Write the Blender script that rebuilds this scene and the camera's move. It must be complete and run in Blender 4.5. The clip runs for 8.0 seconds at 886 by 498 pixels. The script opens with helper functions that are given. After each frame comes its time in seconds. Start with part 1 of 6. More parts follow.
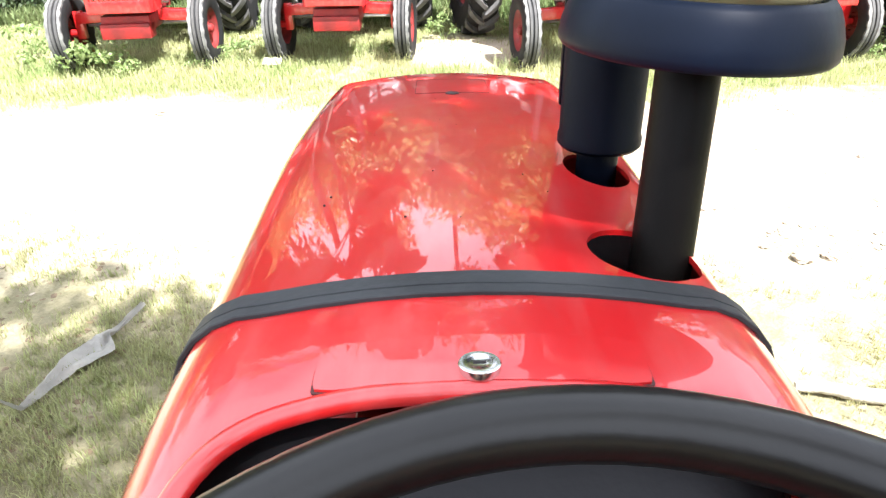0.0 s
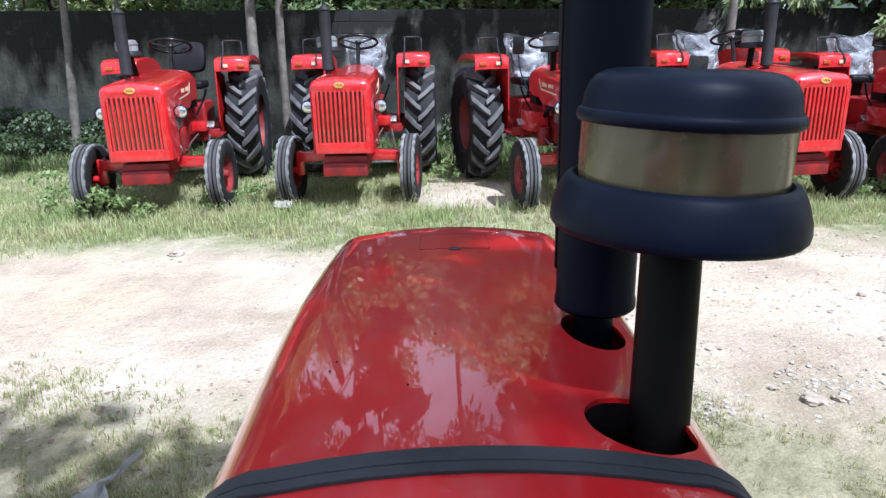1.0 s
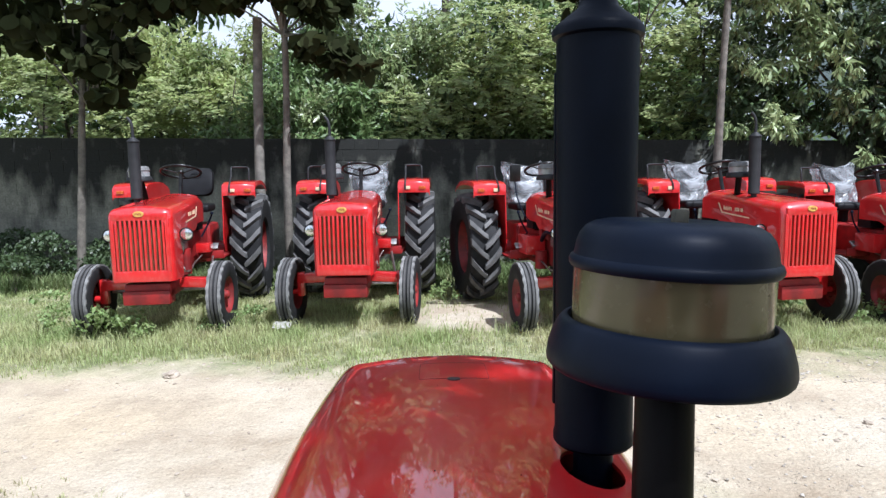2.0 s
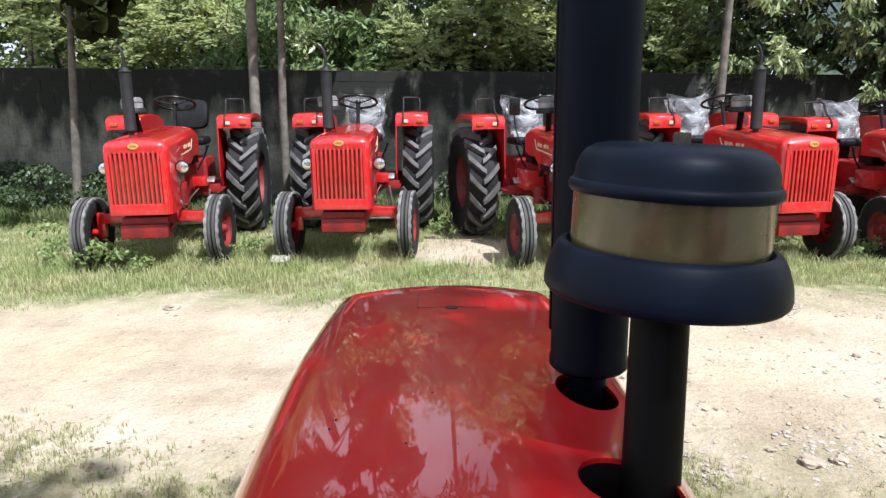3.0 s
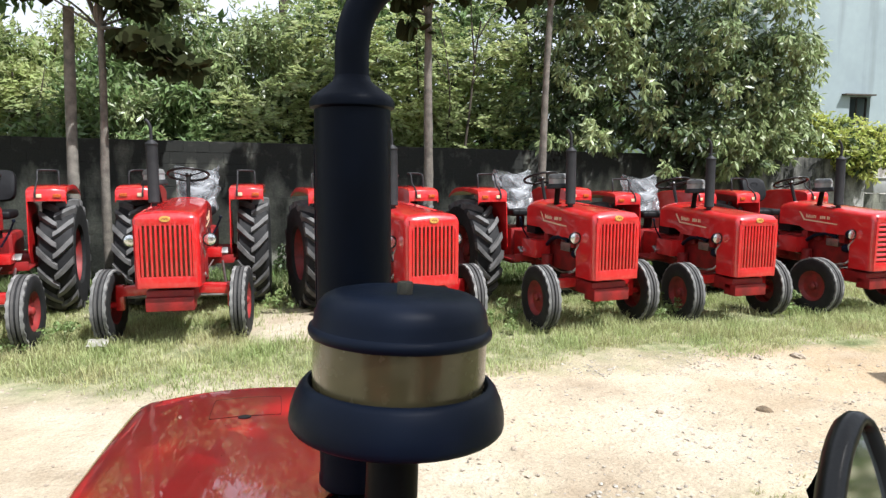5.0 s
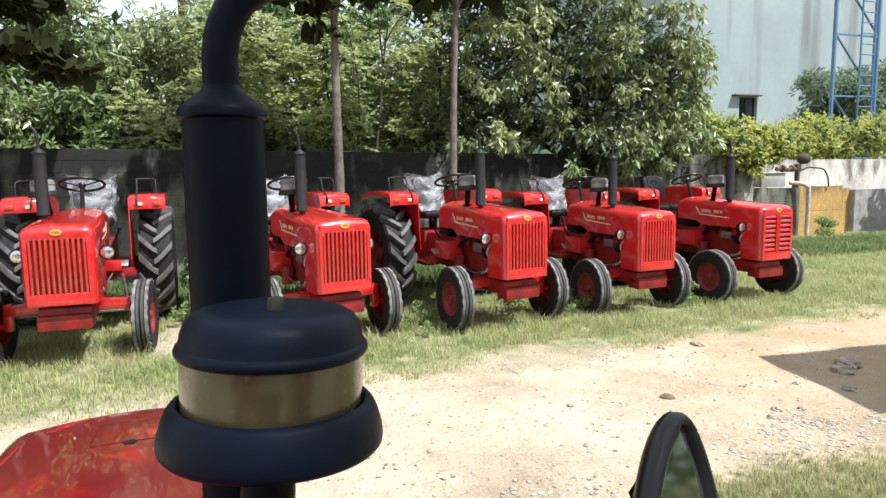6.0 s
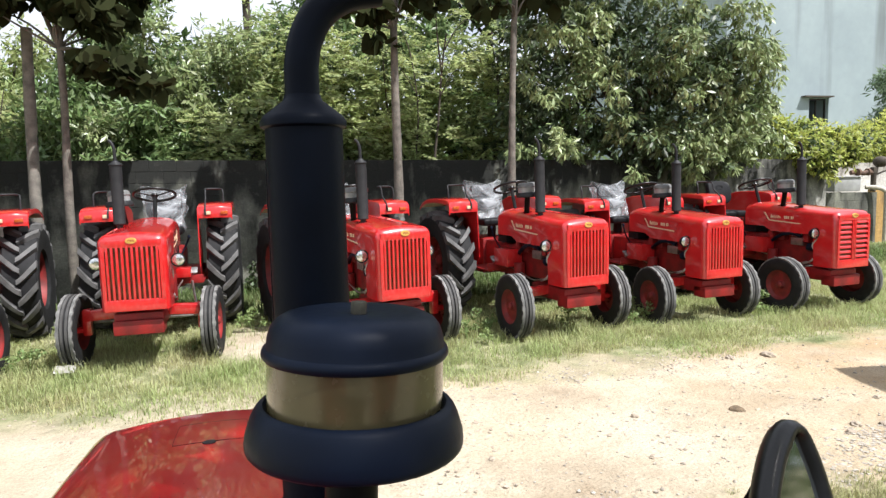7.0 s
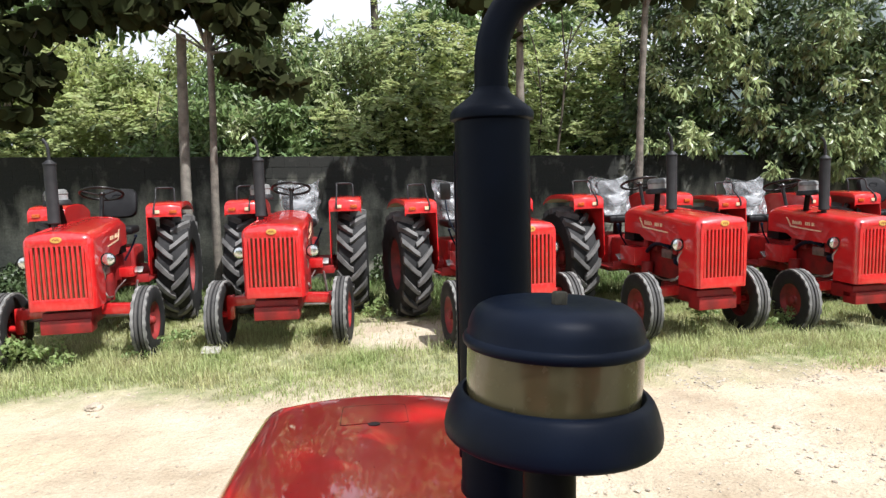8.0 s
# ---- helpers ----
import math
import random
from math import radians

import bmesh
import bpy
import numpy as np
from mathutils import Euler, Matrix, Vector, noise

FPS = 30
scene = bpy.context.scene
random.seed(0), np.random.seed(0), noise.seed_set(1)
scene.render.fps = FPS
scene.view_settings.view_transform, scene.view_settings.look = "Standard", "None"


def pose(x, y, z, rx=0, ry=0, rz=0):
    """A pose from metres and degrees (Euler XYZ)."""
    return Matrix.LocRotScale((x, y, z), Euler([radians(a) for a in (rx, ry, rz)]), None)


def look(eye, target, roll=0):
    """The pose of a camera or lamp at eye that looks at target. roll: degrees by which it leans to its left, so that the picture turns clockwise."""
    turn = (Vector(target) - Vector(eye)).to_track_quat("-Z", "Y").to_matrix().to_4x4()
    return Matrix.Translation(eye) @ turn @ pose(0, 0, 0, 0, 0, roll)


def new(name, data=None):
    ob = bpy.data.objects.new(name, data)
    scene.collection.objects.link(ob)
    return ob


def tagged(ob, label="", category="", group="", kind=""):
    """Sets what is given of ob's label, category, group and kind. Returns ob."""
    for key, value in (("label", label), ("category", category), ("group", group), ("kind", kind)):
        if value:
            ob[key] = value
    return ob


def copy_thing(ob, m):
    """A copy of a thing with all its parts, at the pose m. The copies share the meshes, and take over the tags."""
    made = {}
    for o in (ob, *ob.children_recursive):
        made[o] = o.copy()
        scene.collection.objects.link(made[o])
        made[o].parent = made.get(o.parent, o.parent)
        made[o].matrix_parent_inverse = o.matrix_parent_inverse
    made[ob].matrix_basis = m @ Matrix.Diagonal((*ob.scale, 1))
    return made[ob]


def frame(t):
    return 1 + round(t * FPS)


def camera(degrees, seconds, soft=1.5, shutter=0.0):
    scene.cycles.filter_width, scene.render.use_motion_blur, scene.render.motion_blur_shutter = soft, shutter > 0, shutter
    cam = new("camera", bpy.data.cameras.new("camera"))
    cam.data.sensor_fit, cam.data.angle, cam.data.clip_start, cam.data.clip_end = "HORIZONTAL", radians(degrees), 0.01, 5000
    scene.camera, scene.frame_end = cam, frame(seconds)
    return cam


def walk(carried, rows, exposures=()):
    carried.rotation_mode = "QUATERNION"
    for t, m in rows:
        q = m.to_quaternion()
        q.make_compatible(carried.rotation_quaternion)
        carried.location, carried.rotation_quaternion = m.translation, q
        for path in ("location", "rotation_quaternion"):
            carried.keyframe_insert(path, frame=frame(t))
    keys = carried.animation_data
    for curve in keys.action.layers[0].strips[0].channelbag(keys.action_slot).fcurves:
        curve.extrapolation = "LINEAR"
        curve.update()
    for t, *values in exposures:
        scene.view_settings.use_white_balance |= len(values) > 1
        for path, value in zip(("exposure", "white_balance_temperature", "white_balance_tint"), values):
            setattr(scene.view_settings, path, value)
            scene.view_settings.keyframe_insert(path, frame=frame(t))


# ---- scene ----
# ---- camera and walk ----
cam = camera(66.7, 8.0, 1.4)
PATH = [
    (0.0, (0.3283, 0.0689, 1.674), (0.3443, 1.8224, 0.7123), -0.9),
    (0.5, (0.3308, 0.0562, 1.703), (0.3387, 1.8905, 0.906), -1.4),
    (1.0, (0.333, 0.0517, 1.725), (0.3426, 1.9601, 1.127), -1.2),
    (1.5, (0.3331, 0.0373, 1.752), (0.3436, 2.0157, 1.4589), -0.9),
    (1.7, (0.3322, 0.0173, 1.7599), (0.3521, 2.0015, 1.5099), -0.933),
    (2.8, (0.3287, 0.0283, 1.7436), (0.3425, 1.9951, 1.3807), -0.367),
    (3.0, (0.3297, 0.0207, 1.742), (0.3541, 1.9717, 1.3028), -0.5),
    (3.5, (0.3331, 0.0322, 1.726), (0.3622, 1.946, 1.1459), -0.8),
    (4.0, (0.3498, 0.0237, 1.767), (0.4341, 1.9729, 1.327), -0.0),
    (4.5, (0.3965, -0.0021, 1.828), (0.6551, 1.9614, 1.5489), 0.1),
    (5.0, (0.4552, -0.0498, 1.851), (0.924, 1.878, 1.5979), 0.3),
    (5.2, (0.4816, -0.042, 1.8521), (1.0248, 1.8661, 1.5985), 0.345),
    (6.3, (0.5255, -0.0651, 1.8622), (1.2376, 1.7876, 1.6164), -1.01),
    (6.5, (0.537, -0.0592, 1.853), (1.2279, 1.8016, 1.608), -1.1),
    (7.0, (0.4831, -0.0534, 1.858), (1.0262, 1.8587, 1.637), -1.4),
    (7.5, (0.4284, -0.0463, 1.857), (0.8012, 1.9065, 1.639), -1.6),
    (8.0, (0.3739, -0.0383, 1.854), (0.5851, 1.9377, 1.6291), -1.3),
]
EXPOSURES = [(0.0, 2.15, 6100, 12), (0.5, 1.15, 5500, 12), (1.0, 0.72, 5250, 16), (1.5, 0.6, 5300, 13), (3.0, 0.7, 5850, 13), (3.5, 0.7, 5850, 13), (4.0, 0.71, 5750, 12), (4.5, 0.73, 5950, 11), (8.0, 0.76, 6150, 12)]
walk(cam, [(t, look(eye, target, roll)) for t, eye, target, roll in PATH], EXPOSURES)

# ---- world and sun ----
SUN_FROM = Vector((0.42, -0.50, 1.05)).normalized()
SUN_EL, SUN_AZ = math.asin(SUN_FROM.z), math.atan2(SUN_FROM.x, SUN_FROM.y)
world = bpy.data.worlds.new("sky")
scene.world = world
world.use_nodes = True
sky = world.node_tree.nodes.new("ShaderNodeTexSky")
sky.sky_type, sky.sun_disc = "NISHITA", False
sky.sun_elevation, sky.sun_rotation = SUN_EL, SUN_AZ
sky.dust_density, sky.ozone_density = 2.0, 1.0
background = world.node_tree.nodes["Background"]
# thin white cloud over the blue
wn, wl = world.node_tree.nodes, world.node_tree.links
way = wn.new("ShaderNodeTexCoord")
flat = wn.new("ShaderNodeMapping")
flat.inputs["Scale"].default_value = (1.0, 1.0, 2.2)
cloud = wn.new("ShaderNodeTexNoise")
cloud.inputs["Scale"].default_value, cloud.inputs["Detail"].default_value = 3.0, 6
veil = wn.new("ShaderNodeValToRGB")
veil.color_ramp.elements[0].position, veil.color_ramp.elements[1].position = 0.25, 0.46
blend = wn.new("ShaderNodeMix")
blend.data_type = "RGBA"
wl.new(way.outputs["Generated"], flat.inputs[0])
wl.new(flat.outputs[0], cloud.inputs["Vector"])
wl.new(cloud.outputs["Fac"], veil.inputs[0])
wl.new(veil.outputs[0], blend.inputs[0])
wl.new(sky.outputs[0], blend.inputs[6])
blend.inputs[7].default_value = (10.6, 11.0, 11.6, 1)
wl.new(blend.outputs[2], background.inputs[0])
background.inputs[1].default_value = 0.062
sun = new("sun", bpy.data.lights.new("sun", "SUN"))
sun.data.energy, sun.data.angle, sun.data.color = 5.0, radians(0.5), (1.0, 0.965, 0.91)
sun.matrix_basis = look((0, 0, 40), Vector((0, 0, 40)) - SUN_FROM)


# ---- materials ----
def mat(name, a, b=None, scale=8.0, rough=0.6, metal=0.0, bump=0.0, fine=0.0, coat=0.0, spread=(0.35, 0.65), rand=0.0, detail=6.0, rough_b=None, spec=0.5, wide=False):
    """A procedural surface: two colours mixed by a coarse and a fine noise, with relief and uneven gloss."""
    m = bpy.data.materials.new(name)
    m.use_nodes = True
    nt = m.node_tree
    n, l = nt.nodes, nt.links
    p = n["Principled BSDF"]
    b = b or tuple(c * 0.75 for c in a)
    co = n.new("ShaderNodeTexCoord")
    big = n.new("ShaderNodeTexNoise")
    big.inputs["Scale"].default_value, big.inputs["Detail"].default_value = scale, detail
    where = n.new("ShaderNodeNewGeometry").outputs["Position"] if wide else co.outputs["Object"]
    l.new(where, big.inputs["Vector"])
    ramp = n.new("ShaderNodeValToRGB")
    ramp.color_ramp.elements[0].position, ramp.color_ramp.elements[1].position = spread
    ramp.color_ramp.elements[0].color, ramp.color_ramp.elements[1].color = (*b, 1), (*a, 1)
    l.new(big.outputs["Fac"], ramp.inputs[0])
    colour = ramp.outputs[0]
    small = n.new("ShaderNodeTexNoise")
    small.inputs["Scale"].default_value, small.inputs["Detail"].default_value = scale * 9, 4
    l.new(where, small.inputs["Vector"])
    if fine:
        mul = n.new("ShaderNodeMix")
        mul.data_type, mul.blend_type = "RGBA", "OVERLAY"
        mul.inputs[0].default_value = fine
        l.new(colour, mul.inputs[6])
        l.new(small.outputs["Fac"], mul.inputs[7])
        colour = mul.outputs[2]
    if rand:
        info = n.new("ShaderNodeNewGeometry")
        hsv = n.new("ShaderNodeHueSaturation")
        mr = n.new("ShaderNodeMapRange")
        mr.inputs[3].default_value, mr.inputs[4].default_value = 1 - rand, 1 + rand
        l.new(info.outputs["Random Per Island"], mr.inputs[0])
        l.new(mr.outputs[0], hsv.inputs["Value"])
        mr2 = n.new("ShaderNodeMapRange")
        mr2.inputs[3].default_value, mr2.inputs[4].default_value = 0.5 - 0.06 * rand, 0.5 + 0.04 * rand
        l.new(info.outputs["Random Per Island"], mr2.inputs[0])
        l.new(mr2.outputs[0], hsv.inputs["Hue"])
        l.new(colour, hsv.inputs["Color"])
        colour = hsv.outputs[0]
    l.new(colour, p.inputs["Base Color"])
    rr = n.new("ShaderNodeMapRange")
    rr.inputs[3].default_value, rr.inputs[4].default_value = rough, rough if rough_b is None else rough_b
    l.new(small.outputs["Fac"], rr.inputs[0])
    l.new(rr.outputs[0], p.inputs["Roughness"])
    p.inputs["Metallic"].default_value = metal
    p.inputs["Specular IOR Level"].default_value = spec
    p.inputs["Coat Weight"].default_value = coat
    p.inputs["Coat Roughness"].default_value = 0.06
    if bump:
        bp = n.new("ShaderNodeBump")
        bp.inputs["Strength"].default_value, bp.inputs["Distance"].default_value = bump, 0.01
        l.new(small.outputs["Fac"], bp.inputs["Height"])
        l.new(bp.outputs[0], p.inputs["Normal"])
    return m


def leafy(name, a, b, rough=0.45, glow=0.5):
    """Leaf: varies from leaf to leaf, lets some light through."""
    m = mat(name, a, b, scale=1.2, rough=rough, rand=0.35, spread=(0.3, 0.7), rough_b=rough + 0.15)
    n, l = m.node_tree.nodes, m.node_tree.links
    p, out = n["Principled BSDF"], n["Material Output"]
    tr = n.new("ShaderNodeBsdfTranslucent")
    l.new(p.inputs["Base Color"].links[0].from_socket, tr.inputs[0])
    mix = n.new("ShaderNodeMixShader")
    mix.inputs[0].default_value = glow
    l.new(p.outputs[0], mix.inputs[1])
    l.new(tr.outputs[0], mix.inputs[2])
    l.new(mix.outputs[0], out.inputs[0])
    return m


RED = mat("red_enamel", (0.56, 0.012, 0.012), (0.47, 0.009, 0.011), 3, 0.28, coat=1.0, rough_b=0.4, fine=0.06)
# smeared dust on the enamel and a coat that is not quite even
rn, rl = RED.node_tree.nodes, RED.node_tree.links
rp = rn["Principled BSDF"]
rp.inputs["Coat Roughness"].default_value = 0.02
smear = rn.new("ShaderNodeMapping")
smear.inputs["Scale"].default_value = (9.0, 2.2, 5.0)
dust = rn.new("ShaderNodeTexNoise")
dust.inputs["Scale"].default_value, dust.inputs["Detail"].default_value = 3.0, 8
thin = rn.new("ShaderNodeValToRGB")
thin.color_ramp.elements[0].position, thin.color_ramp.elements[1].position = 0.50, 0.78
thin.color_ramp.elements[0].color, thin.color_ramp.elements[1].color = (0, 0, 0, 1), (0.09, 0.09, 0.09, 1)
veiled = rn.new("ShaderNodeMix")
veiled.data_type = "RGBA"
veiled.inputs[7].default_value = (0.62, 0.42, 0.38, 1)
rl.new(rn["Texture Coordinate"].outputs["Object"], smear.inputs[0])
rl.new(smear.outputs[0], dust.inputs["Vector"])
rl.new(dust.outputs["Fac"], thin.inputs[0])
rl.new(thin.outputs[0], veiled.inputs[0])
rl.new(rp.inputs["Base Color"].links[0].from_socket, veiled.inputs[6])
rl.new(veiled.outputs[2], rp.inputs["Base Color"])
# darker than the enamel: shade under the bonnets is put into this red
RED_CAST = mat("red_painted_cast_iron", (0.30, 0.011, 0.011), (0.14, 0.010, 0.010), 7, 0.4, bump=0.15, rough_b=0.6, fine=0.1)
RIM_RED = mat("dusty_dark_red_rim", (0.25, 0.020, 0.018), (0.12, 0.016, 0.014), 9, 0.5, bump=0.1, rough_b=0.7, fine=0.2)
BLACK = mat("black_satin_paint", (0.0045, 0.0088, 0.021), (0.0035, 0.007, 0.016), 9, 0.40, rough_b=0.5, bump=0.02, spec=0.13)
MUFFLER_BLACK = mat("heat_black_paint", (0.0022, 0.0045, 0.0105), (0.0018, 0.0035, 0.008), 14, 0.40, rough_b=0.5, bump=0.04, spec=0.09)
# paler and less blue than the near tractor's blacks, mainly for the lot
GREY_BLACK = mat("grey_black_paint", (0.022, 0.022, 0.023), (0.014, 0.014, 0.015), 10, 0.5, rough_b=0.65, spec=0.3)
CAP_GREY = mat("grey_cap_plastic", (0.17, 0.17, 0.165), (0.10, 0.10, 0.098), 14, 0.4, rough_b=0.55)
PIPE_BLACK = mat("worn_black_pipe", (0.004, 0.0034, 0.003), (0.003, 0.0026, 0.0023), 16, 0.38, rough_b=0.5, bump=0.04, spec=0.1)
RUBBER = mat("tyre_rubber", (0.020, 0.020, 0.021), (0.012, 0.012, 0.012), 10, 0.62, bump=0.1, rough_b=0.8, fine=0.1, spec=0.25)
RUBBER_DUSTY = mat("dusty_tyre_rubber", (0.075, 0.073, 0.07), (0.04, 0.039, 0.038), 6, 0.7, bump=0.1, rough_b=0.9, fine=0.15)
LUG_RUBBER = mat("dusty_tread_lug", (0.125, 0.122, 0.118), (0.05, 0.049, 0.047), 5, 0.62, bump=0.1, rough_b=0.8, fine=0.15)
PLASTIC = mat("black_plastic", (0.0055, 0.005, 0.0046), (0.008, 0.0075, 0.0068), 20, 0.27, bump=0.03, spec=0.38, rough_b=0.36)
BAND = mat("slate_rubber", (0.040, 0.043, 0.046), (0.026, 0.028, 0.030), 10, 0.6, bump=0.1, rough_b=0.75, spec=0.3)
VINYL = mat("black_vinyl", (0.010, 0.010, 0.011), (0.007, 0.007, 0.008), 12, 0.55, bump=0.08, spec=0.2)
DUNG = mat("dry_brown_clod", (0.17, 0.12, 0.07), (0.09, 0.065, 0.04), 20, 0.95, bump=0.6, fine=0.4)
DARK_RED = mat("shaded_red_inside", (0.07, 0.012, 0.01), (0.04, 0.01, 0.01), 12, 0.7)
GRILLE_BACK = mat("dusty_grille_back", (0.26, 0.13, 0.06), (0.15, 0.07, 0.035), 12, 0.8)
DARK = mat("dark_recess", (0.012, 0.01, 0.01), (0.02, 0.012, 0.012), 12, 0.7)
CHROME = mat("chrome", (0.75, 0.75, 0.74), (0.6, 0.6, 0.6), 20, 0.12, metal=1.0, rough_b=0.25)
STEEL = mat("dull_steel", (0.45, 0.44, 0.42), (0.3, 0.29, 0.28), 12, 0.35, metal=1.0, rough_b=0.5)
LAMP = mat("lamp_glass", (0.8, 0.82, 0.8), (0.5, 0.52, 0.52), 45, 0.12, metal=0.85, coat=1.0)
NUT = mat("dull_brass_nut", (0.07, 0.064, 0.045), (0.035, 0.032, 0.025), 60, 0.5, metal=0.4)
AMBER = mat("amber_lens", (0.55, 0.11, 0.02), (0.4, 0.06, 0.01), 60, 0.2, coat=0.6)
YELLOW = mat("yellow_badge", (0.62, 0.38, 0.09), (0.5, 0.28, 0.06), 60, 0.3, coat=0.4)
WHITE_DECAL = mat("cream_decal", (0.75, 0.6, 0.42), (0.68, 0.5, 0.3), 40, 0.3)
HOSE = mat("grey_hose", (0.4, 0.38, 0.35), (0.3, 0.28, 0.26), 40, 0.5)
BARK = mat("bark", (0.185, 0.165, 0.135), (0.095, 0.085, 0.07), 9, 0.9, bump=0.7, fine=0.4)
RUST = mat("rusty_iron", (0.17, 0.10, 0.065), (0.09, 0.055, 0.04), 12, 0.85, bump=0.3, fine=0.3)
BOX_GREY = mat("pale_grey_enamel", (0.36, 0.36, 0.35), (0.27, 0.27, 0.26), 4, 0.55, bump=0.1, fine=0.15)
LITTER = mat("dry_leaf_litter", (0.24, 0.17, 0.10), (0.11, 0.078, 0.05), 30, 0.9, bump=0.3, fine=0.2)
POLE = mat("weathered_post", (0.23, 0.21, 0.175), (0.12, 0.11, 0.093), 8, 0.9, bump=0.4, fine=0.3)
BLEACHED = mat("bleached_wood", (0.55, 0.51, 0.44), (0.38, 0.34, 0.28), 14, 0.9, bump=0.4, fine=0.3)
TWIG = mat("dark_twig", (0.075, 0.06, 0.045), (0.05, 0.04, 0.03), 10, 0.9, bump=0.3)
LEAF_A = leafy("fresh_leaf", (0.46, 0.51, 0.20), (0.23, 0.295, 0.12))
LEAF_F = leafy("feathery_leaflet", (0.45, 0.50, 0.20), (0.24, 0.30, 0.125))
LEAF_B = leafy("deep_leaf", (0.19, 0.27, 0.095), (0.09, 0.145, 0.052), rough=0.3, glow=0.35)
LEAF_M = leafy("mango_leaf", (0.34, 0.40, 0.18), (0.13, 0.18, 0.07), rough=0.3, glow=0.3)
LEAF_C = leafy("yellow_green_leaf", (0.52, 0.54, 0.13), (0.27, 0.33, 0.085))
# near-black, as shade from the crowns above is put into the leaf colour
LEAF_T = leafy("shaded_teak_leaf", (0.048, 0.055, 0.022), (0.028, 0.035, 0.014), rough=0.9, glow=0.35)
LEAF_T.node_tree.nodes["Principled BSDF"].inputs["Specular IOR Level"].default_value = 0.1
# shade inside crowns and at the wall foot, put into a dark leaf colour
LEAF_SHADED = leafy("shaded_leaf", (0.075, 0.11, 0.045), (0.045, 0.07, 0.027), rough=0.4, glow=0.25)
LEAF_D = leafy("dusty_leaf", (0.20, 0.27, 0.16), (0.10, 0.15, 0.09), rough=0.6)
LEAF_W = leafy("weed_leaf", (0.34, 0.43, 0.17), (0.17, 0.25, 0.085))
GRASS = leafy("grass_blade", (0.33, 0.41, 0.16), (0.49, 0.47, 0.25), rough=0.6)
# grass at the wall foot, its shade put into a darker green
GRASS_DARK = leafy("shaded_grass_blade", (0.13, 0.2, 0.06), (0.2, 0.24, 0.1), rough=0.6)
GRASS_NEAR = leafy("verge_grass_blade", (0.29, 0.33, 0.135), (0.46, 0.43, 0.235), rough=0.6)
TREAD = mat("chalky_tyre_rib", (0.22, 0.216, 0.205), (0.06, 0.06, 0.058), 11, 0.85, bump=0.1, fine=0.2)
PALE_STONE = mat("broken_grey_stone", (0.45, 0.41, 0.345), (0.25, 0.215, 0.17), 26, 0.9, bump=0.4, fine=0.3)
STONE = mat("pale_stone", (0.42, 0.36, 0.28), (0.27, 0.22, 0.165), 14, 0.9, bump=0.4, fine=0.3)
BAG = mat("weathered_bag", (0.58, 0.56, 0.51), (0.42, 0.40, 0.36), 12, 0.45, bump=0.3)
PAPER = mat("paper_scrap", (0.6, 0.58, 0.54), (0.45, 0.43, 0.38), 14, 0.8)
BLUE_STEEL = mat("blue_painted_steel", (0.10, 0.19, 0.33), (0.07, 0.14, 0.25), 8, 0.5, fine=0.2)


